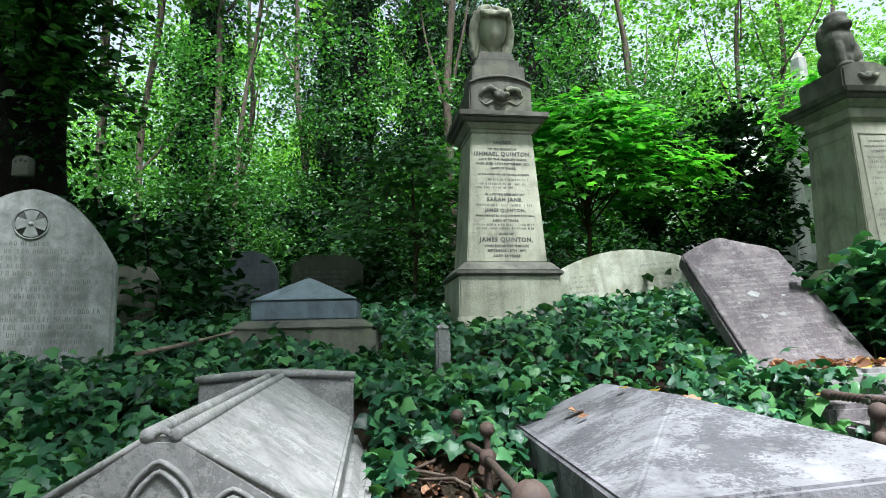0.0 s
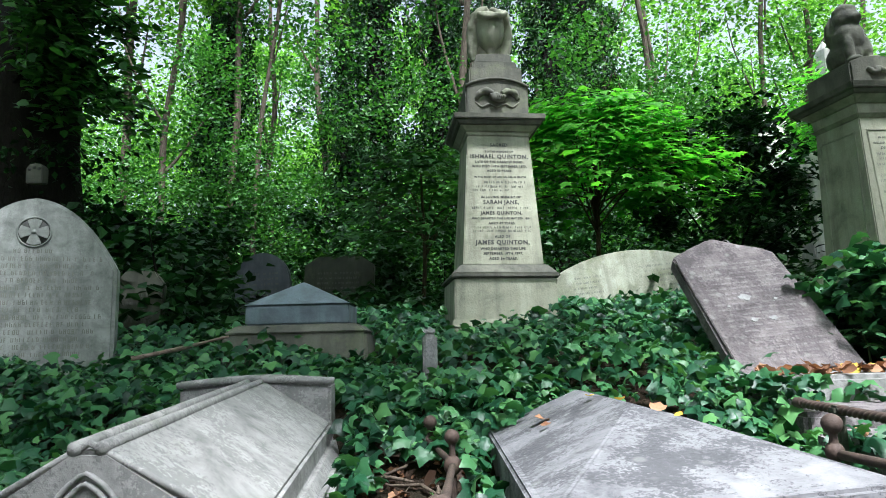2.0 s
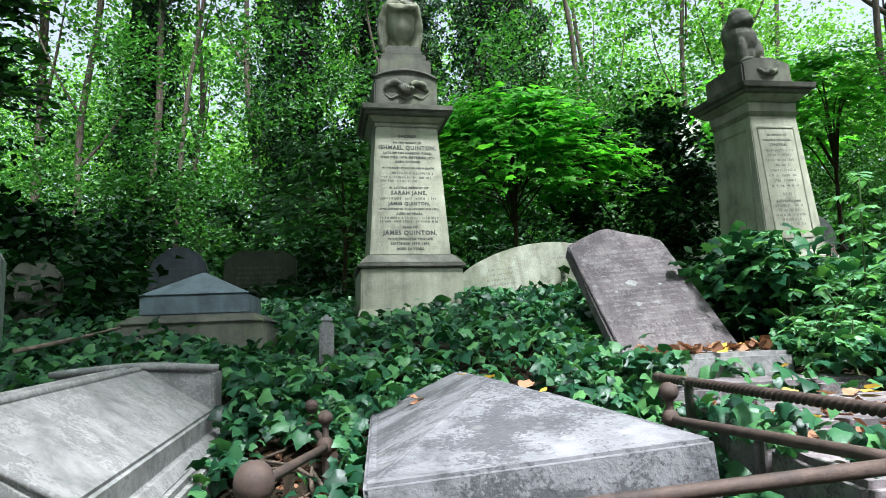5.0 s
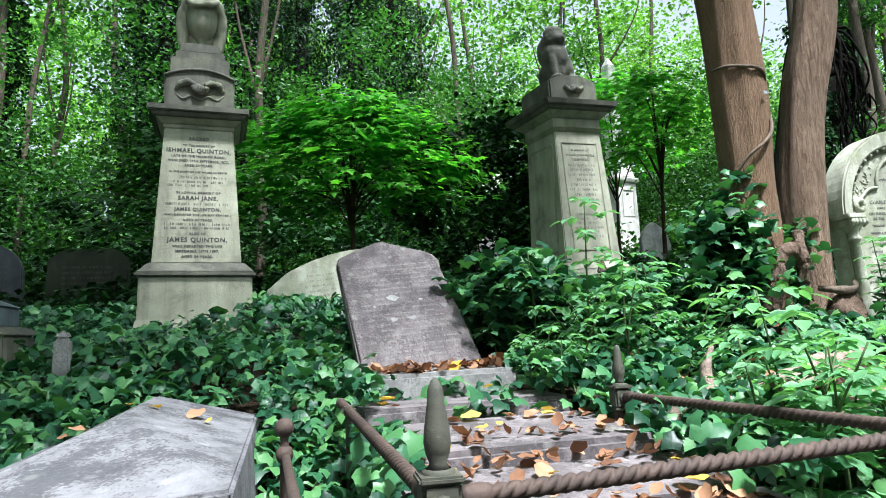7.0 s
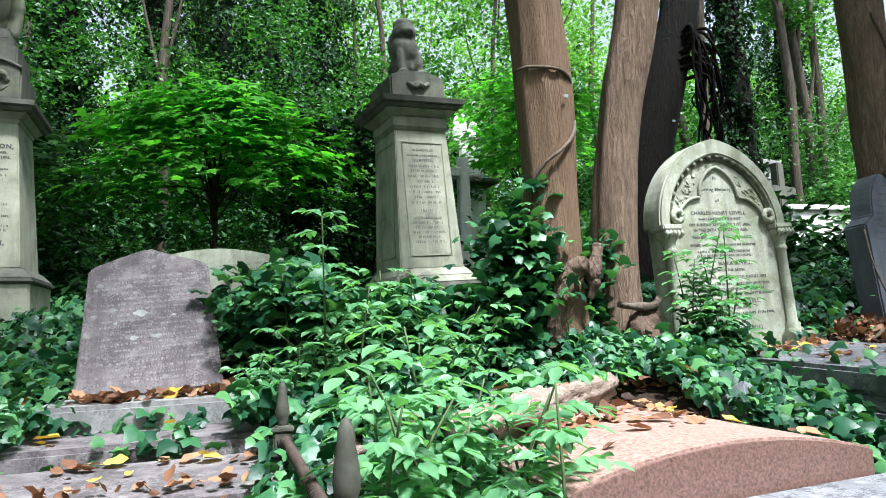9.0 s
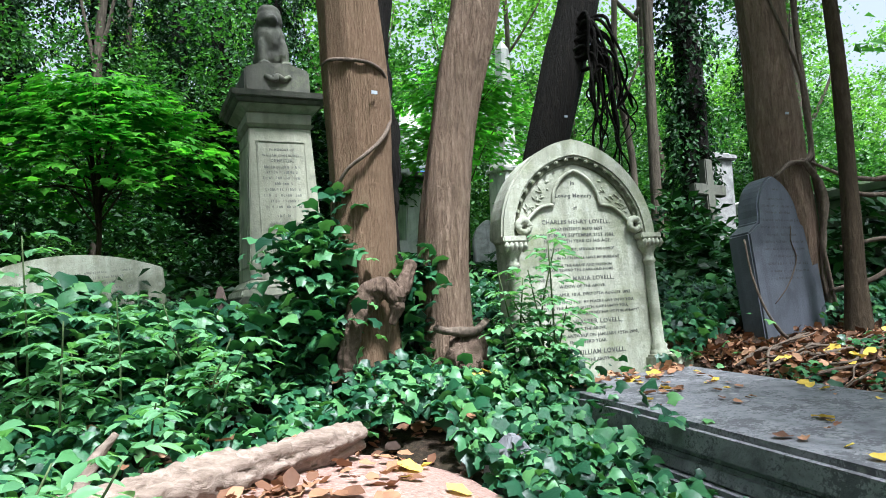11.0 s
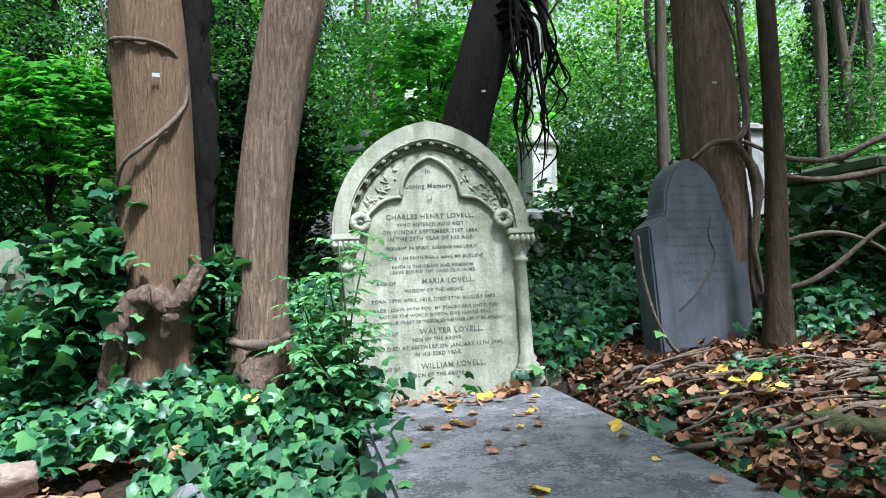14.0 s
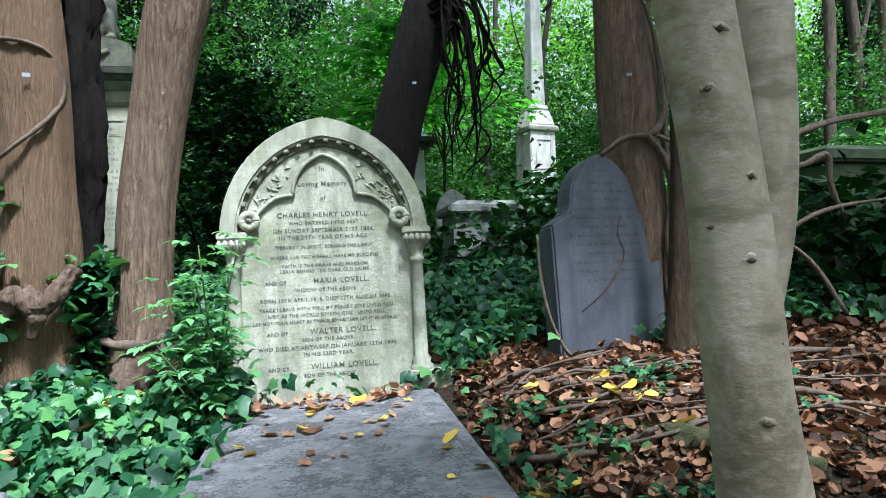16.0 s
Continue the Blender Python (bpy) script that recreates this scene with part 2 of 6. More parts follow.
INK = stone("lead_lettering", (0.07, 0.07, 0.065), (0.05, 0.05, 0.047), (0.03, 0.03, 0.03), mossy=0.9, bump=0.05)
INK_SOFT = stone("weathered_lead_lettering", (0.115, 0.115, 0.105), (0.085, 0.085, 0.078), (0.06, 0.06, 0.055), mossy=0.9, bump=0.05)
LICHEN = stone("grey_lichen", (0.34, 0.335, 0.325), (0.23, 0.225, 0.22), (0.12, 0.115, 0.115), mossy=0.9, fine=60, big=14, bump=0.5)
INK_PALE = stone("worn_lettering", (0.27, 0.25, 0.25), (0.22, 0.2, 0.2), (0.13, 0.12, 0.12), mossy=0.9, bump=0.05, specks=0.7)
INK_MID = stone("faded_lettering", (0.17, 0.17, 0.145), (0.13, 0.13, 0.11), (0.09, 0.09, 0.08), mossy=0.9, bump=0.05)


def soil():
    m, t, p = nodes_of("leafy_soil")
    g1, g2 = grain(t, 38, 8, 0.7), grain(t, 1.6, 6)
    c = ramp(t, g1, [(0.3, (0.011, 0.008, 0.006)), (0.52, (0.032, 0.022, 0.015)), (0.75, (0.085, 0.053, 0.034))])
    c = blend(t, ramp(t, g2, [(0.45, (0, 0, 0)), (0.65, (0.6,) * 3)]), c, (0.022, 0.03, 0.014))
    t.links.new(c, p.inputs["Base Color"])
    p.inputs["Roughness"].default_value = 0.95
    p.inputs["Specular IOR Level"].default_value = 0.12
    b = add(t, "ShaderNodeBump", Strength=0.8, Distance=0.03)
    t.links.new(g1, b.inputs["Height"])
    t.links.new(b.outputs[0], p.inputs["Normal"])
    return m


SOIL = soil()

# ------------------------------------------------------------------ builders
rng = np.random.default_rng(7)


def part(name, shape, material, parent=None, label="", at=None):
    """Links a bmesh or mesh as one object under a thing or a part."""
    if isinstance(shape, bmesh.types.BMesh):
        me = bpy.data.meshes.new(name)
        shape.to_mesh(me)
        shape.free()
    else:
        me = shape
    if material and not me.materials:
        me.materials.append(material)
    ob = new(name, me)
    if parent:
        ob.parent = parent
    if at:
        ob.matrix_basis = at
    if label:
        ob["label"] = label
    return ob


def thing(name, m, label, category, group="", kind=""):
    ob = new(name)
    ob.empty_display_size = 0.1
    ob.matrix_basis = m
    return tagged(ob, label, category, group, kind)


def raw(name, V, F, smooth=False):
    """A mesh from arrays: V (n, 3) and F (m, k) of one kind of face."""
    V, F = np.asarray(V, dtype=np.float32), np.asarray(F, dtype=np.int32)
    me = bpy.data.meshes.new(name)
    me.vertices.add(len(V))
    me.vertices.foreach_set("co", V.ravel())
    me.loops.add(F.size)
    me.loops.foreach_set("vertex_index", F.ravel())
    me.polygons.add(len(F))
    me.polygons.foreach_set("loop_start", np.arange(0, F.size, F.shape[1], dtype=np.int32))
    me.polygons.foreach_set("use_smooth", np.full(len(F), smooth))
    me.update(calc_edges=True)
    return me


def block(w, d, h, z=0.0, w2=None, d2=None, bevel=0.008, y=0.0, x=0.0):
    """A bevelled block on z, tapering to w2 by d2 at its top."""
    w2, d2 = w if w2 is None else w2, d if d2 is None else d2
    bm = bmesh.new()
    bmesh.ops.create_cube(bm, size=1)
    for v in bm.verts:
        up = v.co.z > 0
        v.co = Vector((x + v.co.x * (w2 if up else w), y + v.co.y * (d2 if up else d), z + (h if up else 0)))
    if bevel:
        bmesh.ops.bevel(bm, geom=bm.edges[:], offset=bevel, segments=2, affect="EDGES")
    return bm


def plate(outline, depth, bevel=0.008, y=0.0):
    """An upright plate: outline of (x, z), its face at y, its back at y + depth."""
    bm = bmesh.new()
    f = bm.faces.new([bm.verts.new((a, y, b)) for a, b in outline])
    bmesh.ops.recalc_face_normals(bm, faces=[f])
    r = bmesh.ops.extrude_face_region(bm, geom=[f])
    bmesh.ops.translate(bm, vec=(0, depth, 0), verts=[v for v in r["geom"] if isinstance(v, bmesh.types.BMVert)])
    bmesh.ops.recalc_face_normals(bm, faces=bm.faces[:])
    if bevel:
        es = [e for e in bm.edges if len(e.link_faces) == 2 and e.calc_face_angle(0) > 0.6]
        bmesh.ops.bevel(bm, geom=es, offset=bevel, segments=2, affect="EDGES")
    return bm


def join(*shapes):
    out = bmesh.new()
    for s in shapes:
        me = bpy.data.meshes.new("joined")
        s.to_mesh(me)
        s.free()
        out.from_mesh(me)
        bpy.data.meshes.remove(me)
    return out


def placed(bm, m):
    bmesh.ops.transform(bm, matrix=m, verts=bm.verts[:])
    return bm


def arch(a, spring, rise, n=10, cx=0.0):
    """Points of an arch of half-width a from the left springing over the crown to the right one."""
    R = (a * a + rise * rise) / (2 * a)
    end = math.atan2(rise, R - a)
    left = [(cx - a + R - R * math.cos(end * i / n), spring + R * math.sin(end * i / n)) for i in range(n + 1)]
    return left + [(2 * cx - p, q) for p, q in reversed(left[:-1])]


def lathe(profile, n=20):
    V, F = [], []
    for r, z in profile:
        V += [(r * math.cos(2 * math.pi * i / n), r * math.sin(2 * math.pi * i / n), z) for i in range(n)]
    for k in range(len(profile) - 1):
        F += [(k * n + i, k * n + (i + 1) % n, (k + 1) * n + (i + 1) % n, (k + 1) * n + i) for i in range(n)]
    return raw("turned", V, F, True)


def smooth_line(points, per=6):
    P = np.array(points, float)
    Q = np.vstack([2 * P[0] - P[1], P, 2 * P[-1] - P[-2]])
    out = []
    for i in range(1, len(Q) - 2):
        for s in np.arange(per) / per:
            a, b, c, d = Q[i - 1:i + 3]
            out.append(0.5 * (2 * b + (c - a) * s + (2 * a - 5 * b + 4 * c - d) * s * s + (3 * b - a - 3 * c + d) * s ** 3))
    out.append(P[-1])
    return np.array(out)


def tube(points, radii, n=12, per=6, lumps=0.08, ridges=0, seed=0, twist=0.0, name="tube"):
    """A tapering round limb through points, with lumps and ridges; closed at its ends."""
    r = np.random.default_rng(seed)
    P = smooth_line(points, per)
    R = np.interp(np.linspace(0, len(radii) - 1, len(P)), range(len(radii)), radii)
    T = np.gradient(P, axis=0)
    T /= np.linalg.norm(T, axis=1)[:, None] + 1e-9
    ref = np.array([1.0, 0.3, 0]) if abs(T[:, 2]).mean() > 0.6 else np.array([0, 0, 1.0])
    A = np.cross(T, ref)
    A /= np.linalg.norm(A, axis=1)[:, None]
    B = np.cross(T, A)
    th = np.linspace(0, 2 * np.pi, n, endpoint=False)
    ph = r.uniform(0, 6.28, 6)
    s = np.linspace(0, 1, len(P))[:, None] * len(points)
    rad = 1 + lumps * (0.5 * np.sin(2 * th + ph[0] + s * 1.1) + 0.35 * np.sin(3 * th + ph[1] - s * 1.7) + 0.3 * np.sin(5 * th + ph[2] + s * 2.3) + 0.3 * np.sin(s * 4 + ph[3]))
    if ridges:
        rad = rad + 0.035 * np.sin(ridges * th + ph[4] + twist * s) + 0.02 * np.sin((ridges * 2 + 1) * th + ph[5] + 2 * np.sin(s * 1.5))
    if lumps >= 0.2:
        rough = r.normal(size=rad.shape)
        rad = rad + lumps * 0.16 * (rough + np.roll(rough, 1, 0) + np.roll(rough, 1, 1))
    V = P[:, None] + (R[:, None] * rad)[:, :, None] * (np.cos(th)[None, :, None] * A[:, None] + np.sin(th)[None, :, None] * B[:, None])
    V = np.vstack([V.reshape(-1, 3), P[:1], P[-1:]])
    k, i = np.meshgrid(np.arange(len(P) - 1), np.arange(n), indexing="ij")
    j = (i + 1) % n
    F = np.stack([k * n + i, k * n + j, (k + 1) * n + j, (k + 1) * n + i], -1).reshape(-1, 4)
    a, b = len(V) - 2, len(V) - 1
    i = np.arange(0, n, 2)
    caps = [np.stack([np.full(len(i), a), (i + 2) % n, (i + 1) % n, i], -1), np.stack([np.full(len(i), b), (len(P) - 1) * n + i, (len(P) - 1) * n + (i + 1) % n, (len(P) - 1) * n + (i + 2) % n], -1)]
    return raw(name, V, np.vstack([F] + caps), True)


# leaf blades: x across, y along from the stalk, z out of the blade
IVY_BLADE = np.array([(0, 0.3, 0.035), (0, 0.05, -0.02), (0.32, -0.1, -0.06), (0.43, 0.13, -0.01), (0.56, 0.36, -0.1), (0.33, 0.6, 0.0), (0.02, 1.0, -0.14), (-0.32, 0.61, 0.0), (-0.55, 0.34, -0.09), (-0.42, 0.13, -0.01), (-0.33, -0.09, -0.07)])
IVY_BLADE[:, 2] *= 1.7
IVY_FACES = np.array([(0, i, i % 10 + 1) for i in range(1, 11)])
OVAL_BLADE = np.array([(0, 0, 0), (0.22, 0.22, 0.06), (0.27, 0.52, 0.07), (0.13, 0.82, 0.02), (0, 1, -0.07), (-0.13, 0.82, 0.02), (-0.27, 0.52, 0.07), (-0.22, 0.22, 0.06), (0, 0.5, 0)])
OVAL_FACES = np.array([(8, i, (i + 1) % 8) for i in range(8)])
SIMPLE_BLADE = np.array([(0, 0, 0), (0.33, 0.42, 0.09), (0, 1, -0.06), (-0.33, 0.42, 0.09)])
SIMPLE_FACES = np.array([(0, 1, 2), (0, 2, 3)])
PALM_BLADE = np.array([(0, 0.3, 0.02), (0, 0.0, 0.0), (0.42, -0.02, -0.05), (0.3, 0.24, 0.02), (0.6, 0.5, -0.07), (0.24, 0.56, 0.02), (0.0, 1.05, -0.12), (-0.24, 0.57, 0.02), (-0.61, 0.48, -0.06), (-0.3, 0.24, 0.02), (-0.42, -0.03, -0.05)])
DRY_BLADE = np.array([(0, 0.4, 0.0), (0, 0, 0.02), (0.2, 0.06, 0.08), (0.35, 0.28, 0.10), (0.4, 0.55, 0.18), (0.24, 0.8, 0.12), (0.03, 1.0, 0.16), (-0.22, 0.82, 0.08), (-0.37, 0.58, 0.2), (-0.36, 0.3, 0.12), (-0.22, 0.08, 0.1)])


def blades(name, P, N, S, blade=SIMPLE_BLADE, faces=SIMPLE_FACES, droop=None):
    """One mesh of leaves at P facing N with lengths S; droop: the way in which tips point, else any way."""
    P, N = np.asarray(P, float), np.asarray(N, float)
    n = len(P)
    N = N / (np.linalg.norm(N, axis=1)[:, None] + 1e-9)
    D = rng.normal(size=(n, 3)) if droop is None else np.asarray(droop, float) + rng.normal(size=(n, 3)) * 0.35
    Y = D - (D * N).sum(1)[:, None] * N
    Y /= np.linalg.norm(Y, axis=1)[:, None] + 1e-9
    X = np.cross(Y, N)
    S = np.asarray(S, float)[:, None, None]
    V = P[:, None] + S * (blade[None, :, 0:1] * X[:, None] + blade[None, :, 1:2] * Y[:, None] + blade[None, :, 2:3] * N[:, None])
    F = faces[None] + (np.arange(n) * len(blade))[:, None, None]
    return raw(name, V.reshape(-1, 3), F.reshape(-1, faces.shape[1]), len(faces) > 4)


def upward(n, tilt=0.6):
    N = rng.normal(size=(n, 3)) * tilt
    N[:, 2] = np.abs(N[:, 2]) * 0.4 + 1
    return N


def cloud(n, centre, radius, clumps, spread):
    """Points in clumps scattered through an ellipsoid, denser near its skin."""
    c = rng.normal(size=(clumps, 3))
    c /= np.linalg.norm(c, axis=1)[:, None]
    c *= rng.uniform(0.35, 1.0, (clumps, 1)) ** 0.5
    pick = rng.integers(0, clumps, n)
    off = rng.normal(size=(n, 3)) * spread * rng.uniform(0.6, 1.5, (clumps, 1))[pick]
    off[:, 2] *= 0.6
    return np.array(centre) + c[pick] * np.array(radius) + off


def lettering(rows, material, parent, y=-0.001, name="inscription", spacing=1.08, bold=0.012):
    """rows: (words, x, z, size) centred; the letters stand on the face at y."""
    bm = bmesh.new()
    dg = None
    for words, x, z, size in rows:
        cu = bpy.data.curves.new("letters", "FONT")
        cu.body, cu.size, cu.align_x, cu.extrude, cu.resolution_u = words, size, "CENTER", 0.0012, 2
        cu.offset, cu.space_character = size * bold, spacing
        ob = new("letters", cu)
        dg = bpy.context.evaluated_depsgraph_get()
        me = bpy.data.meshes.new_from_object(ob.evaluated_get(dg))
        me.transform(pose(x, y, z, 90))
        bm.from_mesh(me)
        bpy.data.objects.remove(ob)
        bpy.data.meshes.remove(me)
        bpy.data.curves.remove(cu)
    return tagged(part(name, bm, material, parent), kind="stuff")


def bars(rows, material, parent, y=-0.001, h=0.012, name="worn_lettering", seed=1):
    """Lines of lettering that can no longer be read: (x0, x1, z), as broken strokes."""
    r = np.random.default_rng(seed)
    V, F = [], []

    def stroke(a, b, z0, z1):
        i = len(V)
        V.extend([(a, y, z0), (b, y, z0), (b, y, z1), (a, y, z1)])
        F.append((i, i + 1, i + 2, i + 3))

    w, s = h * 0.52, h * 0.17
    for x0, x1, z in rows:
        x, left = x0, r.integers(2, 8)
        while x < x1 - w:
            if r.uniform() > 0.12:
                stroke(x, x + s, z, z + h * r.uniform(0.8, 1.0))
                if r.uniform() < 0.6:
                    stroke(x + w - s, x + w, z, z + h * r.uniform(0.6, 1.0))
                for q in (0.0, 0.42, 0.83):
                    if r.uniform() < 0.42:
                        stroke(x + s, x + w - s, z + q * h, z + q * h + s * 0.9)
            x += w * 1.45
            left -= 1
            if left == 0:
                x, left = x + w * 0.9, r.integers(2, 8)
    return tagged(part(name, raw(name, V, F), material, parent), kind="stuff")


# ------------------------------------------------------------------ ground


def step(a, b, v):
    s = np.clip((v - a) / (b - a), 0, 1)
    return s * s * (3 - 2 * s)


def G(x, y):
    """Height of the hillside."""
    x, y = np.asarray(x, float), np.asarray(y, float)
    low = -0.14 + 0.075 * np.clip(x, -4, 10)
    high = 0.92 + 0.03 * np.clip(x, -3, 9)
    z = low + (high - low) * np.clip((y - 0.2) / 3.4, 0, 1)
    z = z + 0.2 * (np.clip(y, 3.6, 4.6) - 3.6) + 0.12 * (np.clip(y, 4.6, 8.6) - 4.6) + 0.06 * (np.clip(y, 8.6, 40) - 8.6)
    z = z - 0.2 * np.exp(-((x - 5.5) / 0.75) ** 2) * step(0.8, 2.2, y) * (1 - step(3.9, 4.8, y))
    z = z + 0.03 * np.exp(-((x - 7.0) / 0.9) ** 2 - ((y - 3.0) / 0.9) ** 2)
    z = z + 0.10 * np.exp(-((x + 1.7) / 0.8) ** 2 - ((y - 2.3) / 1.0) ** 2)
    return z + 0.018 * np.sin(3.1 * x + 1.3 * y) * np.sin(2.3 * y - 0.7 * x) + 0.01 * np.sin(9 * x) * np.sin(8 * y + x)


xs = np.concatenate([np.linspace(-300, -12, 16), np.linspace(-11, -5.2, 24), np.linspace(-5, 10, 151), np.linspace(10.4, 18, 20), np.linspace(20, 300, 16)])
ys = np.concatenate([np.linspace(-200, -4, 12), np.linspace(-3, -0.6, 9), np.linspace(-0.5, 6.5, 71), np.linspace(6.8, 20, 34), np.linspace(22, 400, 16)])
gx, gy = np.meshgrid(xs, ys, indexing="ij")
gv = np.stack([gx, gy, G(gx, gy)], -1).reshape(-1, 3)
gi, gj = np.meshgrid(np.arange(len(xs) - 1), np.arange(len(ys) - 1), indexing="ij")
gk = gi * len(ys) + gj
ground = part("ground", raw("ground", gv, np.stack([gk, gk + len(ys), gk + len(ys) + 1, gk + 1], -1).reshape(-1, 4), True), SOIL)
tagged(ground, "dark woodland soil with roots and rotting leaves", "ground", kind="structure")

# ------------------------------------------------------------------ monuments


def tall_monument():
    """Tapering pale pedestal with cornice, carved block, stepped cap and draped urn."""
    m = thing("pedestal_monument", pose(0.44, 5.02, 1.08, 0, 0.6, 8), "tall pale sandstone pedestal with carved block and draped urn", "monument")
    part("footing", join(block(0.86, 0.86, 0.16, 0.0, 0.82, 0.82, 0.02), block(0.8, 0.8, 0.08, 0.155, 0.76, 0.76, 0.015)), SANDSTONE, m)
    part("base", block(0.755, 0.755, 0.32, 0.2, 0.745, 0.745, 0.012), SANDSTONE, m)
    part("ledge", join(block(0.79, 0.79, 0.035, 0.515, bevel=0.01), block(0.77, 0.77, 0.07, 0.548, 0.64, 0.64, 0.008)), SANDSTONE_DARK, m, "sooty moulded ledge")
    shaft = part("shaft", block(0.60, 0.60, 1.0, 0.615, 0.475, 0.475, 0.008), SANDSTONE, m)
    part("neck_moulding", join(block(0.475, 0.475, 0.03, 1.612, 0.50, 0.50, 0.006), block(0.50, 0.50, 0.045, 1.64, 0.60, 0.60, 0.008)), SANDSTONE, m)
    part("cornice", join(block(0.62, 0.62, 0.035, 1.683, 0.66, 0.66, 0.006), block(0.69, 0.69, 0.045, 1.715, 0.70, 0.70, 0.008), block(0.66, 0.66, 0.025, 1.758, 0.52, 0.52, 0.006)), SANDSTONE_DARK, m, "sooty projecting cornice")
    carved = part("carved_block", plate([(-0.245, 0), (0.245, 0), (0.245, 0.235), (0.16, 0.272), (0, 0.295), (-0.16, 0.272), (-0.245, 0.235)], 0.48, 0.012, -0.24), SANDSTONE_DARK, m, at=pose(0, 0, 1.782))
    for sg in (-1, 1):
        part("cuff_relief", tube([(sg * 0.165, -0.236, 0.125), (sg * 0.135, -0.246, 0.165), (sg * 0.085, -0.252, 0.182), (sg * 0.035, -0.256, 0.165)], [0.016, 0.026, 0.026, 0.022], 12, 5, 0.22, seed=4 + sg, name="cuff"), SANDSTONE_DARK, carved)
    part("clasp_relief", tube([(-0.05, -0.25, 0.155), (-0.02, -0.262, 0.135), (0.02, -0.264, 0.125), (0.055, -0.25, 0.145)], [0.022, 0.036, 0.034, 0.02], 12, 5, 0.25, name="clasp"), SANDSTONE_DARK, carved)
    for k in range(4):
        part("finger_relief", tube([(-0.012 + 0.016 * k, -0.285, 0.155 - 0.004 * k), (-0.006 + 0.016 * k, -0.293, 0.128), (0.0 + 0.014 * k, -0.28, 0.103)], [0.006, 0.0085, 0.005], 7, 4, 0.1, seed=k, name="finger"), SANDSTONE_DARK, carved)
    part("scalloped_relief", tube([(-0.17, -0.236, 0.10), (-0.12, -0.241, 0.06), (-0.06, -0.243, 0.085), (0, -0.245, 0.055), (0.06, -0.243, 0.085), (0.12, -0.241, 0.06), (0.17, -0.236, 0.10)], [0.008] * 7, 8, 4, 0.2, name="scallop"), SANDSTONE_DARK, carved)
    part("crest_roll", tube([(-0.245, -0.243, 0.228), (-0.15, -0.245, 0.268), (0, -0.247, 0.29), (0.15, -0.245, 0.268), (0.245, -0.243, 0.228)], [0.012] * 5, 8, 4, 0.1, name="roll"), SANDSTONE_DARK, carved)
    part("stepped_cap", join(block(0.42, 0.42, 0.2, 1.98, 0.415, 0.415, 0.012), block(0.355, 0.355, 0.065, 2.178, 0.35, 0.35, 0.01), block(0.30, 0.30, 0.085, 2.241, 0.27, 0.27, 0.012)), SANDSTONE_DARK, m)
    urn = part("urn", lathe([(0.0, 2.322), (0.065, 2.322), (0.06, 2.34), (0.035, 2.352), (0.03, 2.385), (0.042, 2.40), (0.042, 2.412), (0.06, 2.425), (0.095, 2.47), (0.115, 2.53), (0.122, 2.60), (0.118, 2.63), (0.13, 2.65), (0.09, 2.68), (0.06, 2.73), (0.03, 2.76), (0.0, 2.78)], 24), SANDSTONE, m)
    part("drapery", tube([(-0.03, 0.0, 2.74), (-0.1, -0.03, 2.70), (-0.135, 0.0, 2.6), (-0.13, 0.03, 2.45), (-0.12, 0.05, 2.33)], [0.05, 0.05, 0.04, 0.05, 0.04], 16, 6, 0.3, 6, seed=3, name="cloth"), SANDSTONE, urn)
    part("drapery", tube([(0.03, 0.0, 2.74), (0.1, -0.04, 2.70), (0.14, 0.0, 2.62), (0.13, 0.04, 2.5), (0.11, 0.06, 2.34)], [0.05, 0.05, 0.045, 0.05, 0.035], 16, 6, 0.3, 6, seed=5, name="cloth"), SANDSTONE, urn)
    part("drapery", tube([(0.0, 0.09, 2.7), (-0.01, 0.09, 2.55), (0.0, 0.08, 2.33)], [0.08, 0.1, 0.1], 16, 6, 0.2, 7, seed=8, name="cloth"), SANDSTONE, urn)
    part("swag", tube([(-0.11, -0.1, 2.68), (-0.05, -0.135, 2.645), (0.02, -0.14, 2.65), (0.08, -0.125, 2.66), (0.12, -0.09, 2.7)], [0.02, 0.03, 0.022, 0.03, 0.02], 10, 5, 0.3, 0, seed=6, name="cloth"), SANDSTONE, urn)
    rows = [("SACRED", 255, 0.034), ("TO THE MEMORY OF", 265.7, 0.021), ("ISHMAEL QUINTON,", 276, 0.044), ("LATE OF THE HARROW ROAD,", 284, 0.024), ("WHO DIED 14TH SEPTEMBER 1873,", 291.7, 0.024), ("AGED 53 YEARS.", 299.5, 0.024), ("IN THE MIDST OF LIFE WE ARE IN DEATH", 310, 0.019),
            ("IN LOVING MEMORY OF", 345, 0.025), ("SARAH JANE,", 355, 0.042), ("JAMES QUINTON,", 373, 0.036), ("WHO DEPARTED THIS LIFE MAY 5TH 1881,", 381, 0.021), ("AGED 47 YEARS.", 389.5, 0.025),
            ("ALSO OF", 412, 0.026), ("JAMES QUINTON,", 423, 0.046), ("WHO DEPARTED THIS LIFE", 432, 0.025), ("SEPTEMBER 18TH 1897,", 440, 0.026), ("AGED 54 YEARS.", 448.5, 0.026)]
    t = lettering([(w, 0, (460 - p) / 221 - 0.012, s * 0.98) for w, p, s in rows], INK, shaft, 0, spacing=1.15, bold=0.028)
    t.matrix_basis = pose(0, -0.3015, 0.615, -3.575)
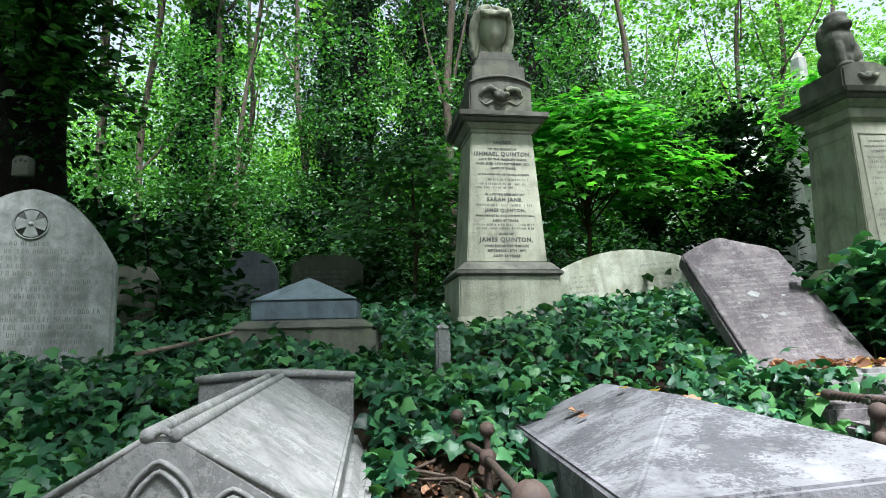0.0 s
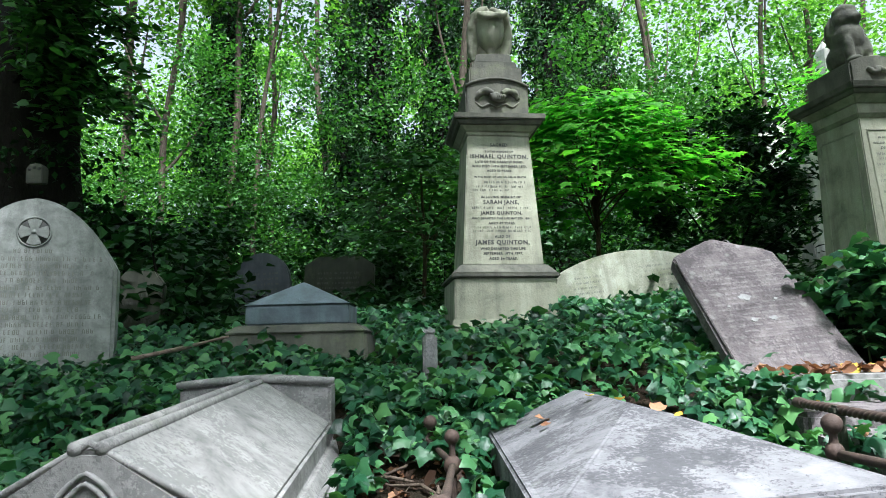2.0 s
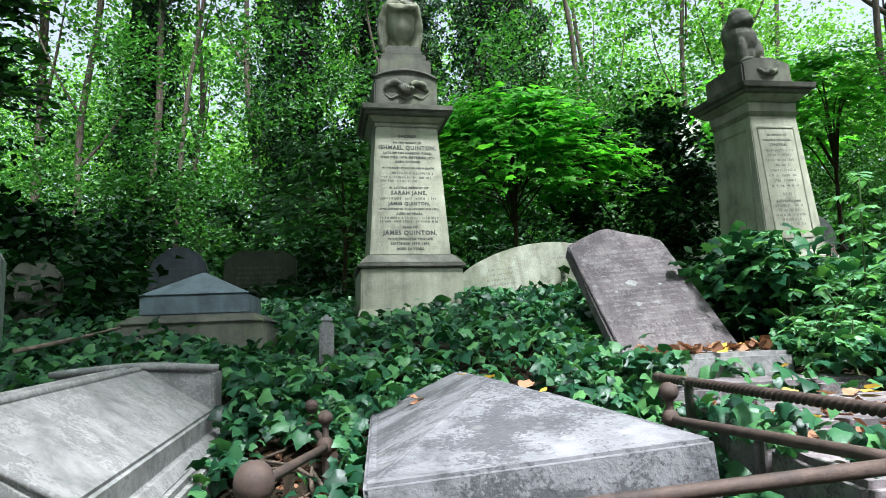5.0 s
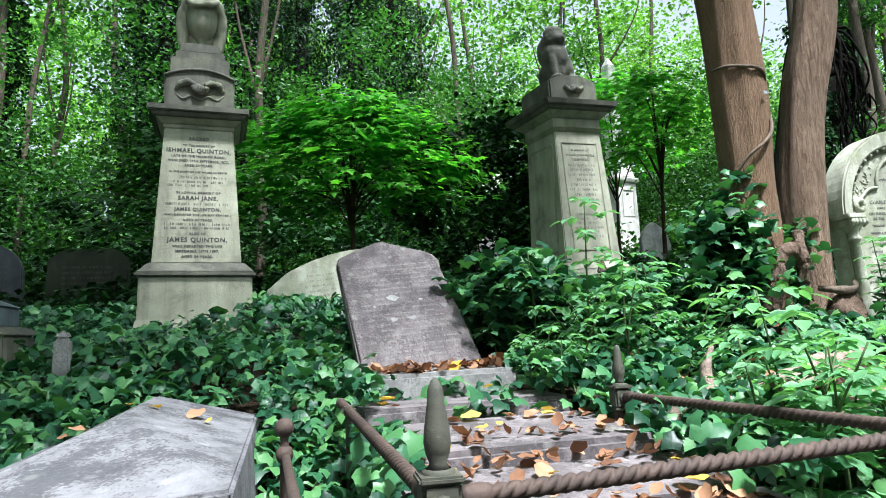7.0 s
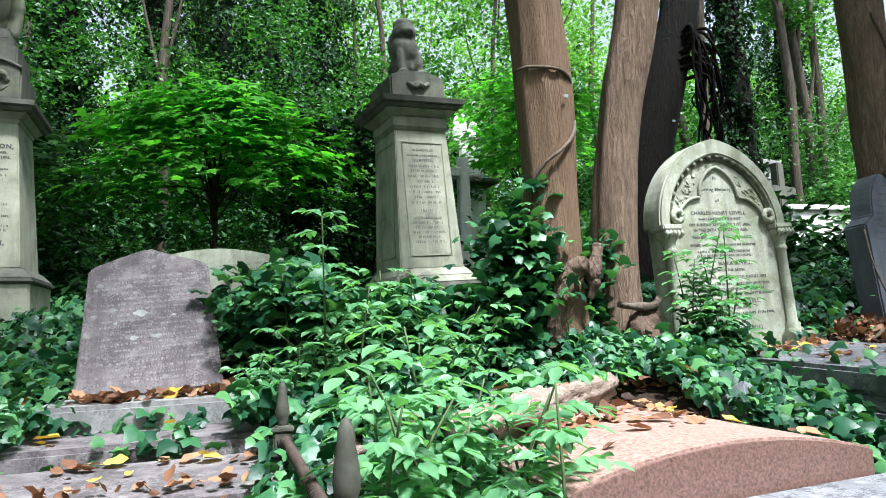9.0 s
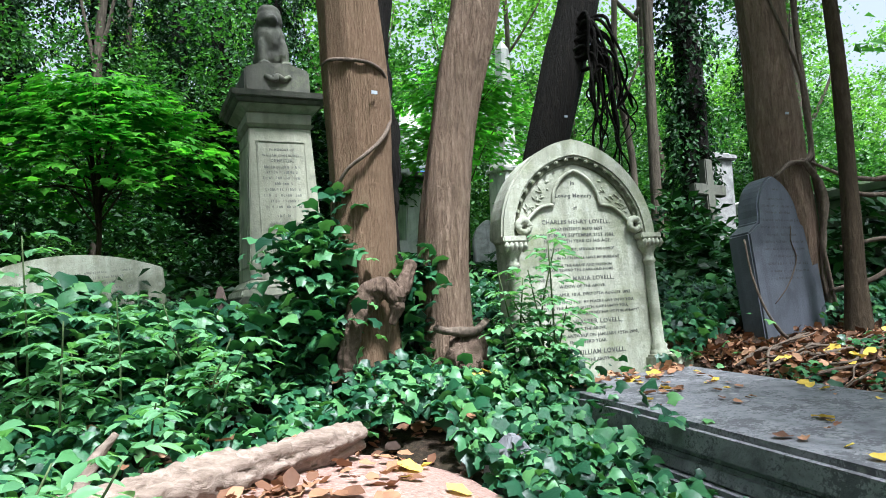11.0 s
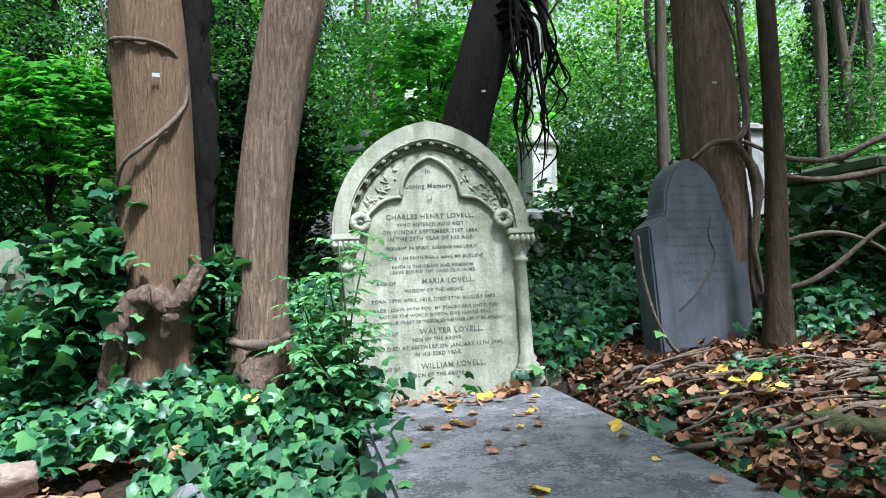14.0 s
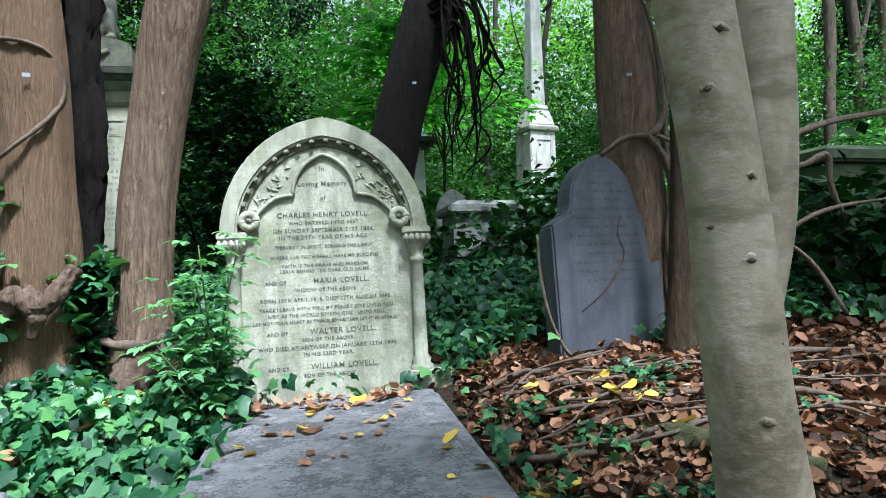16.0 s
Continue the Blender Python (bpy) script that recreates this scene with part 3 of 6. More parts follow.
    for k, (a, c, p) in enumerate([(-0.12, 0.2, 320.5), (-0.2, 0.2, 328), (-0.21, 0.08, 334), (-0.22, 0.22, 364.5), (-0.22, 0.22, 397.5), (-0.22, 0.22, 403.5)]):
        b = bars([(a, c, (460 - p) / 221 - 0.008)], INK, shaft, 0, 0.019, seed=30 + k)
        b.matrix_basis = pose(0, -0.3015, 0.615, -3.575)
    return m


tall_monument()


def bust_statue(scale=1.0):
    """A seated, maned figure, worn to a plain shape."""
    bm = bmesh.new()
    for (x, y, z), (a, b, c) in [((0, 0.03, 0.14), (0.15, 0.19, 0.17)), ((0, -0.03, 0.30), (0.145, 0.16, 0.2)), ((0, -0.05, 0.50), (0.125, 0.125, 0.12)), ((0, -0.04, 0.58), (0.11, 0.11, 0.08)),
                                 ((0, -0.155, 0.47), (0.055, 0.06, 0.05)), ((-0.1, -0.13, 0.14), (0.045, 0.055, 0.17)), ((0.1, -0.13, 0.14), (0.045, 0.055, 0.17)), ((-0.1, -0.17, 0.03), (0.055, 0.09, 0.035)), ((0.1, -0.17, 0.03), (0.055, 0.09, 0.035)), ((0, 0.06, 0.4), (0.135, 0.12, 0.2))]:
        r = bmesh.ops.create_uvsphere(bm, u_segments=18, v_segments=12, radius=1)
        for v in r["verts"]:
            v.co = Vector((x + v.co.x * a, y + v.co.y * b, z + v.co.z * c)) * scale
            v.co += 0.012 * scale * noise.noise_vector(v.co * 22)
    for f in bm.faces:
        f.smooth = True
    return bm


def statue_monument():
    m = thing("statue_monument", pose(3.63, 5.42, 1.25, 0, -2.4, 12), "sandstone pedestal with inscribed panel under a dark seated statue", "monument")
    part("footing", join(block(0.86, 0.86, 0.14, -0.05, 0.84, 0.84, 0.015), block(0.80, 0.80, 0.22, 0.088, 0.78, 0.78, 0.015)), SANDSTONE_DARK, m)
    part("base_moulding", join(block(0.76, 0.76, 0.06, 0.305, 0.72, 0.72, 0.01), block(0.70, 0.70, 0.07, 0.362, 0.6, 0.6, 0.01)), SANDSTONE, m)
    shaft = part("shaft", block(0.575, 0.575, 1.17, 0.43, 0.475, 0.475, 0.008), SANDSTONE, m)
    tilt = -2.45
    for a in (0, -90):
        pn = part("panel_moulding", join(block(0.016, 0.014, 0.97, 0, bevel=0.004, x=-0.185), block(0.016, 0.014, 0.97, 0, bevel=0.004, x=0.185), block(0.352, 0.014, 0.016, 0, bevel=0.004), block(0.352, 0.014, 0.016, 0.955, bevel=0.004)), SANDSTONE, shaft)
        pn.matrix_basis = pose(0, 0, 0, 0, 0, a) @ pose(0, -0.283, 0.53, tilt)
    part("neck_moulding", join(block(0.475, 0.475, 0.03, 1.597, 0.54, 0.54, 0.006), block(0.49, 0.49, 0.09, 1.625, 0.50, 0.50, 0.006), block(0.5, 0.5, 0.06, 1.712, 0.64, 0.64, 0.008)), SANDSTONE, m)
    part("cornice", join(block(0.66, 0.66, 0.035, 1.77, 0.70, 0.70, 0.006), block(0.73, 0.73, 0.05, 1.803, 0.76, 0.76, 0.008), block(0.70, 0.70, 0.03, 1.851, 0.56, 0.56, 0.006)), SANDSTONE_DARK, m, "sooty projecting cornice")
    carved = part("carved_block", plate([(-0.255, 0), (0.255, 0), (0.25, 0.19), (0.1, 0.24), (-0.1, 0.24), (-0.25, 0.19)], 0.5, 0.015, -0.25), SANDSTONE_DARK, m, at=pose(0, 0, 1.878))
    part("leaf_relief", tube([(-0.1, -0.25, 0.13), (-0.04, -0.258, 0.10), (0.0, -0.262, 0.13), (0.04, -0.258, 0.1), (0.1, -0.25, 0.13)], [0.016, 0.028, 0.022, 0.028, 0.016], 8, 4, 0.3, name="relief"), SANDSTONE_DARK, carved)
    rows = [("IN MEMORY OF", 0.89, 0.026), ("WILLIAM JOHN RUSSELL", 0.845, 0.026), ("DEMPSTER,", 0.80, 0.034), ("CATHERINE JANE", 0.31, 0.029)]
    for w, z, s in rows:
        t = lettering([(w, 0, z, s)], INK_MID, shaft, 0)
        t.matrix_basis = pose(0, -0.2845, 0.53, tilt)
    for k, (r, z) in enumerate([(0.14, 0.75), (0.12, 0.71), (0.15, 0.665), (0.1, 0.62), (0.14, 0.575), (0.15, 0.53), (0.12, 0.485), (0.14, 0.44), (0.06, 0.37), (0.14, 0.27), (0.12, 0.23), (0.15, 0.19), (0.1, 0.15), (0.13, 0.11)]):
        b = bars([(-r, r, z)], INK_SOFT, shaft, 0, 0.022, seed=40 + k)
        b.matrix_basis = pose(0, -0.2845, 0.53, tilt)
    st = part("seated_statue", bust_statue(0.86), SANDSTONE_DARK, None, at=pose(3.545, 5.43, 3.362, 0, -2.4, 14))
    rm = st.modifiers.new("weld", "REMESH")
    rm.mode, rm.voxel_size, rm.use_smooth_shade = "VOXEL", 0.012, True
    tagged(st, "dark weathered stone statue seated on a pedestal", "statue")


statue_monument()


def arched_headstone():
    """White arched headstone with hood, capitals, little columns and a plinth."""
    m = thing("arched_headstone", pose(5.44, 3.74, 0.86, -3, -1.6, 6), "pale lichened headstone with pointed hood and side columns", "headstone")
    part("plinth", join(block(0.25, 0.46, 0.26, -0.05, 0.23, 0.44, 0.015, y=0.06, x=-0.5), block(0.25, 0.46, 0.26, -0.05, 0.23, 0.44, 0.015, y=0.06, x=0.5), block(0.76, 0.2, 0.12, -0.05, bevel=0.01, y=0.09)), MARBLE, m)
    a, sp, rise = 0.505, 0.97, 0.575
    body = part("body", plate([(-a, 0.0), (a, 0.0)] + [(-p, q) for p, q in arch(a, sp, rise, 12)], 0.15, 0.01, 0.0), MARBLE, m)
    outer, inner = arch(0.54, sp - 0.01, 0.62, 14), arch(0.452, sp - 0.01, 0.505, 14)
    hood = part("hood", plate(outer + inner[::-1], 0.19, 0.012, -0.04), MARBLE, m)
    o2, i2 = arch(0.452, sp - 0.01, 0.505, 14), arch(0.418, sp - 0.01, 0.465, 14)
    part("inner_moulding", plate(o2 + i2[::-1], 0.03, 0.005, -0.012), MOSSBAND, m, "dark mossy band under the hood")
    # pellets under the hood
    pel = block(0.03, 0.024, 0.02, -0.01, 0.022, 0.024, 0.005)
    pm = bpy.data.meshes.new("pellet")
    pel.to_mesh(pm)
    pel.free()
    line = np.array(arch(0.445, sp - 0.01, 0.497, 40))
    for i in range(5, 77, 4):
        p, d = line[i], line[min(i + 1, 80)] - line[i - 1]
        ang = math.degrees(math.atan2(d[1], d[0]))
        part("pellet", pm, MARBLE, hood, at=pose(p[0], -0.026, p[1], 0, -ang, 0))
    # pointed panel with a carved band
    w1 = arch(0.165, 1.165, 0.215, 8)
    part("pointed_panel", tube([(p, -0.012, q) for p, q in w1], [0.011] * len(w1), 8, 2, 0, name="arch_roll"), MARBLE, m)
    for s in (-1, 1):
        w2 = [(s * 0.165, -0.012, 1.165), (s * 0.25, -0.012, 1.15), (s * 0.32, -0.012, 1.1), (s * 0.365, -0.012, 1.05)]
        part("trefoil_moulding", tube(w2, [0.011] * 4, 8, 5, 0, name="arch_roll"), MARBLE, m)
        r = np.random.default_rng(5 + s)
        for k in range(26):
            x = s * (0.175 + 0.185 * r.uniform())
            z = 1.345 - 0.9 * (abs(x) - 0.175) - 0.1 * r.uniform()
            dx, dz = r.uniform(-0.02, 0.02), r.uniform(-0.02, 0.02)
            part("carved_foliage", tube([(x - dx, -0.001, z - dz), (x, -0.003, z), (x + dx, -0.001, z + dz)], [0.002, 0.006, 0.002], 7, 3, 0.2, seed=k, name="foliage"), MARBLE, m)
        part("column", lathe([(0.062, 0.205), (0.062, 0.23), (0.046, 0.245), (0.052, 0.265), (0.036, 0.285), (0.033, 0.78), (0.042, 0.79), (0.042, 0.805), (0.034, 0.815), (0.04, 0.85), (0.062, 0.885)], 16), MARBLE, m, at=pose(s * 0.475, -0.02, 0))
        cap = part("capital", join(block(0.15, 0.15, 0.035, 0.935, bevel=0.006, x=s * 0.475, y=-0.005), block(0.1, 0.1, 0.06, 0.878, 0.135, 0.135, 0.01, x=s * 0.475, y=-0.01)), MARBLE, m)
        for k in range(5):
            part("capital_leaf", tube([(s * 0.475 - 0.055 + 0.027 * k, -0.06, 0.875), (s * 0.475 - 0.06 + 0.03 * k, -0.085, 0.905), (s * 0.475 - 0.06 + 0.03 * k, -0.09, 0.93)], [0.006, 0.015, 0.006], 7, 3, 0.3, seed=k, name="leaf"), MARBLE, cap)
        part("roundel", tube([(0.036 * math.cos(q), 0, 0.036 * math.sin(q)) for q in np.linspace(0, 6.28, 13)], [0.02] * 13, 9, 3, 0.18, name="roundel"), MARBLE, m, at=pose(s * 0.39, -0.035, 1.03))
    rows = [("In", 298, 0.05), ("Loving Memory", 324, 0.05), ("of", 349, 0.045), ("CHARLES HENRY LOVELL,", 378, 0.043), ("WHO ENTERED INTO REST", 391, 0.031), ("ON SUNDAY SEPTEMBER 21ST 1884,", 404, 0.034), ("IN THE 20TH YEAR OF HIS AGE.", 416, 0.034),
            ('"FERVENT IN SPIRIT, SERVING THE LORD"', 432, 0.028), ("WHERE I, IN FAITH SHALL HAVE MY BURDENS", 449, 0.028), ("FAITH IS THE GRAVE AND FREEDOM", 464, 0.028), ("LEAVE BEHIND THE DARK OLD HOME.", 473, 0.028),
            ("MARIA LOVELL,", 492, 0.044), ("WIDOW OF THE ABOVE.", 506, 0.03), ("BORN 10TH APRIL 1818, DIED 27TH AUGUST 1893.", 522, 0.031), ('"PEACE I LEAVE WITH YOU, MY PEACE I GIVE UNTO YOU,', 537, 0.028), ("NOT AS THE WORLD GIVETH, GIVE I UNTO YOU,", 548, 0.028),
            ('LET NOT YOUR HEART BE TROUBLED NEITHER LET IT BE AFRAID."', 559, 0.026), ("WALTER LOVELL,", 578, 0.046), ("SON OF THE ABOVE,", 590, 0.03), ("WHO DIED AT ANTWERP ON JANUARY 12TH 1900,", 603, 0.032), ("IN HIS 53RD YEAR.", 615, 0.032), ("WILLIAM LOVELL,", 637, 0.046), ("SON OF THE ABOVE", 650, 0.03)]
    for w, p, s in rows:
        big = s > 0.0435 and w.isupper()
        lettering([(w, 0.07 if big else -0.01, 0.249 + (637 - p) * 0.00308, s * (0.74 if w in ("In", "Loving Memory", "of") else 0.88))], INK_SOFT, m, -0.0015, spacing=1.12, bold=0.004)
        if big:
            lettering([("AND OF", -0.27, 0.249 + (637 - p) * 0.00308, 0.026)], INK_SOFT, m, -0.0015, spacing=1.12, bold=0.004)



arched_headstone()


def ledger(name, m, w, l, h, material, label, steps=True):
    t = thing(name, m, label, "ledger stone")
    part("slab", block(w, l, 0.12, h - 0.12, w - 0.03, l - 0.03, 0.022), material, t)
    part("kerb", join(block(w + 0.02, l + 0.02, 0.07, h - 0.195, w - 0.02, l - 0.02, 0.015), block(w + 0.1, l + 0.1, h - 0.19 + 0.3, -0.3, bevel=0.02)), material, t)
    return t


ledger("ledger_stone", pose(5.61, 2.38, 0.525, 1.5, -2.5, 6), 1.02, 2.3, 0.45, LEDGER, "flat grey ledger stone strewn with fallen leaves")


def shouldered_headstone():
    m = thing("shouldered_headstone", pose(6.99, 3.80, 0.95, -5, -1, 14), "blue-grey slate headstone with pointed top, wrapped in vines", "headstone")
    out = [(-0.34, -0.3), (0.34, -0.3), (0.34, 0.9), (0.225, 0.97)] + [(-p, q) for p, q in arch(0.21, 1.02, 0.29, 8)] + [(-0.225, 0.97), (-0.34, 0.9)]
    part("slab", plate(out, 0.17, 0.012), SLATE, m)
    for k, (r, z) in enumerate([(0.05, 1.2), (0.1, 1.13), (0.17, 1.08), (0.13, 1.035), (0.2, 0.98), (0.22, 0.93), (0.16, 0.88), (0.23, 0.83), (0.22, 0.78), (0.14, 0.73), (0.22, 0.68), (0.23, 0.63), (0.15, 0.58)]):
        bars([(-r, r, z)], INK, m, -0.0015, 0.016, seed=70 + k)
    part("clinging_stem", tube([(-0.2, -0.004, 0.42), (-0.06, -0.005, 0.52), (0.05, -0.005, 0.64), (0.1, -0.005, 0.74), (0.07, -0.005, 0.84), (0.1, -0.004, 0.95)], [0.003, 0.004, 0.004, 0.004, 0.0035, 0.003], 6, 6, 0.2, name="stem"), VINE, m, "thin dead ivy stem")


shouldered_headstone()


def leaning_slab():
    m = thing("leaning_headstone", pose(1.86, 3.30, 0.955, -42, -4, 6), "mauve-grey headstone with peaked top, leaning far back", "headstone")
    out = [(-0.33, 0), (0.33, 0), (0.30, 0.88), (0.24, 0.93), (0.13, 0.975), (0.0, 1.045), (-0.05, 1.04), (-0.17, 0.985), (-0.285, 0.925), (-0.315, 0.90)]
    s = part("slab", plate(out, 0.09, 0.012), MAUVE, m)
    part("side_moulding", block(0.02, 0.012, 0.84, 0.03, bevel=0.004, x=-0.305, y=-0.004), MAUVE, m)
    rows = [(-0.24 + 0.05 * (k % 3 == 1), 0.24 - 0.06 * (k % 4 == 2), 0.80 - 0.04 * k) for k in range(19)]
    for k, row in enumerate(rows):
        bars([row], INK_PALE, m, -0.0015, 0.015, seed=3 * 10 + k)
    for x, z, r in [(-0.05, 0.53, 0.045), (-0.08, 0.36, 0.028), (0.03, 0.36, 0.03), (0.11, 0.50, 0.018), (-0.17, 0.47, 0.015)]:
        P = [(x + 0.8 * r * random.uniform(0.5, 1.2) * math.cos(q), z + 0.6 * r * random.uniform(0.5, 1.2) * math.sin(q)) for q in np.linspace(0, 6.28, 19)[:-1]]
        part("lichen_patch", plate(P, 0.003, 0, -0.003), LICHEN, s, "grey-white lichen patch")
    t = thing("stepped_plinth", pose(1.87, 3.05, 0.62, 0, 0, 6), "low weathered stone plinth under a leaning headstone", "plinth")
    part("upper_step", block(0.84, 0.42, 0.6, -0.27, 0.82, 0.40, 0.02), LEDGER_WARM, t, at=pose(0, 0.12, 0))
    part("lower_step", block(0.96, 0.40, 0.52, -0.3, 0.94, 0.38, 0.02), SLAB, t, at=pose(0.03, -0.26, 0))
    f = thing("grave_slab", pose(2.0, 1.75, 0.30, 3, 0, 4), "cracked flat grave slab scattered with brown leaves", "ledger stone")
    part("slab_piece", block(0.98, 0.56, 0.3, 0.12, 0.96, 0.54, 0.02), SLAB, f, at=pose(0, 0.52, 0.03))
    part("slab_piece", block(1.0, 0.42, 0.3, 0.07, 0.98, 0.40, 0.02), SLAB, f, at=pose(0.02, 0.02, 0.03, 2, 0, -2))
    part("slab_piece", block(1.0, 0.46, 0.3, 0.06, 0.98, 0.44, 0.02), SLAB, f, at=pose(0.0, -0.46, 0.03, 1, -2, 1))


leaning_slab()


def sunken_headstone():
    m = thing("sunken_headstone", pose(1.86, 6.2, 1.15, -8, -6, 12), "broad pale headstone with curved top, half sunk in ivy", "headstone")
    out = [(-0.95, -0.3), (0.8, -0.3), (0.8, 0.66)] + [(x, 0.66 + 0.19 * (1 - (x / 0.8) ** 2)) for x in np.linspace(0.7, -0.75, 12)] + [(-0.95, 0.54)]
    part("slab", plate(out, 0.12, 0.012), MARBLE, m)
    part_rows = [(-0.6 + 0.04 * (k % 2), -0.28 - 0.04 * (k % 3), 0.62 - 0.05 * k) for k in range(8)] + [(0.1 + 0.05 * (k % 2), 0.55 - 0.05 * (k % 3), 0.66 - 0.05 * k) for k in range(9)]
    for k, row in enumerate(part_rows):
        bars([row], INK_MID, m, -0.0015, 0.02, seed=60 + k)


sunken_headstone()


def cross_headstone():
    m = thing("round_headstone", pose(-2.50, 3.92, 0.98, -1, 0, 22), "grey round-topped headstone with incised cross roundel", "headstone")

    def crown(a, spring, rise):
        return [(u * a, spring + rise * (0.86 * (1 - abs(u) ** 2.3) + 0.14 * (1 - abs(u)))) for u in np.linspace(1, -1, 29)]

    part("slab", plate([(-0.48, -0.1), (0.48, -0.1)] + crown(0.48, 0.70, 0.455), 0.2, 0.022), DULL, m)
    # disc stands slightly proud; its dark colour gives the shade of a recess
    part("roundel_ground", lathe([(0.0, 0.004), (0.094, 0.004), (0.094, 0.0)], 32), INK, m, "flat disc of the roundel, dark like a shaded recess", at=pose(0, 0.001, 0.93, 90))
    part("roundel", tube([(0.094 * math.cos(q), -0.003, 0.93 + 0.094 * math.sin(q)) for q in np.linspace(0, 6.2832, 25)], [0.006] * 25, 8, 3, 0, name="ring"), DULL, m)
    for a in (0, 90, 180, 270):
        part("cross_arm", plate([(-0.014, 0.0), (0.014, 0.0), (0.042, 0.074), (0, 0.088), (-0.042, 0.074)], 0.01, 0.002, -0.011), DULL, m, at=pose(0, 0, 0.93, 0, a, 0))
    part("cross_boss", lathe([(0.0, 0.016), (0.014, 0.014), (0.018, 0.006), (0.018, 0.0)], 14), DULL, m, at=pose(0, 0, 0.93, 90))
    rows = [(-0.13, 0.13, 0.795)] + [(-0.40 + 0.04 * (k % 3), 0.40 - 0.05 * (k % 2) - 0.02 * (k % 4), 0.745 - 0.046 * k) for k in range(14)]
    for k, row in enumerate(rows):
        bars([row], INK_MID, m, -0.0015, 0.03, seed=12 * 10 + k)


cross_headstone()


def pyramid_tomb():
    m = thing("capped_tomb", pose(-0.87, 4.28, 0.92, 0, 0, 4), "low stone tomb with blue-grey pyramid cap, ivy round it", "tomb")
    part("base", join(block(0.90, 0.66, 0.31, 0.0, 0.88, 0.64, 0.02), block(0.88, 0.64, 0.055, 0.308, 0.74, 0.54, 0.01)), SANDSTONE_DARK, m, "brown stone base")
    part("cap_block", block(0.65, 0.48, 0.13, 0.36, 0.65, 0.48, 0.012), BLUEGREY, m)
    part("cap", block(0.67, 0.50, 0.16, 0.488, 0.02, 0.02, 0.006), BLUEGREY, m)


pyramid_tomb()


def small_stone(name, m, w, h, pointed, material, label):
    t = thing(name, m, label, "headstone")
    out = [(-w / 2, 0), (w / 2, 0)] + ([(-p, q) for p, q in arch(w / 2, h * 0.62, h * 0.38, 8)] if pointed else [(w / 2, h * 0.85), (w * 0.3, h), (-w * 0.3, h), (-w / 2, h * 0.85)])
    part("slab", plate(out, 0.1, 0.012), material, t)
    for k in range(5):
        bars([(-w * 0.3, w * 0.3, h * 0.7 - 0.07 * k)], INK_MID, t, -0.0015, 0.03, seed=k)
    return t


small_stone("pointed_headstone", pose(-2.45, 8.3, 1.4, -4, -2, 0), 0.74, 1.0, True, SLATE, "small slate headstone with pointed top among ivy")
small_stone("low_headstone", pose(-1.6, 8.9, 1.55, -6, 1, -5), 1.0, 0.86, False, DARKSTONE, "dark low headstone under the trees")


def stone_post():
    t = thing("stone_post", pose(-0.01, 3.68, 0.72, 0, 1, 10), "short worn stone post standing in ivy", "post")
    part("shaft", block(0.085, 0.085, 0.47, 0, 0.08, 0.08, 0.012), LEDGER_WARM, t)
    part("top", block(0.08, 0.08, 0.045, 0.468, 0.045, 0.045, 0.014), LEDGER_WARM, t)


stone_post()


def hipped_ledger():
    """Coped stone with a ridge and hipped ends on a tall plain side."""
    m = thing("coped_grave_stone", pose(0.765, 2.15, 0.0, 0, -4, 3), "grey coped grave stone with hipped ends, dry leaves on it", "grave stone")
    w, l, ev, rd = 0.78, 1.52, 0.785, 0.93
    bm = block(w - 0.006, l - 0.006, ev - 0.086, 0.1, bevel=0)
    bm2 = bmesh.new()
    c = [bm2.verts.new(p) for p in ((-w / 2, -l / 2, ev), (w / 2, -l / 2, ev), (w / 2, l / 2, ev), (-w / 2, l / 2, ev), (0.03, -l / 2 + 0.72, rd), (0, l / 2 - 0.1, rd))]
    for f in ((0, 1, 4), (1, 2, 5, 4), (2, 3, 5), (3, 0, 4, 5), (3, 2, 1, 0)):
        bm2.faces.new([c[i] for i in f])
    bmesh.ops.bevel(bm2, geom=bm2.edges[:], offset=0.008, segments=2, affect="EDGES")
    part("coped_top", bm2, COPED, m, at=pose(0, 0, 0.003))
    bmesh.ops.bevel(bm, geom=bm.edges[:], offset=0.01, segments=2, affect="EDGES")
    part("side", bm, COPED, m)
    for k in range(5):
        b = bars([(-0.16 + 0.02 * k, 0.14, 0.20 - 0.05 * k)], INK_MID, m, 0, 0.018, seed=80 + k)
        b.matrix_basis = Matrix.Translation((-0.195, 0.36, 0.861)) @ Matrix.Rotation(radians(-20.4), 4, "Y") @ Matrix.Rotation(radians(-90), 4, "X")


hipped_ledger()


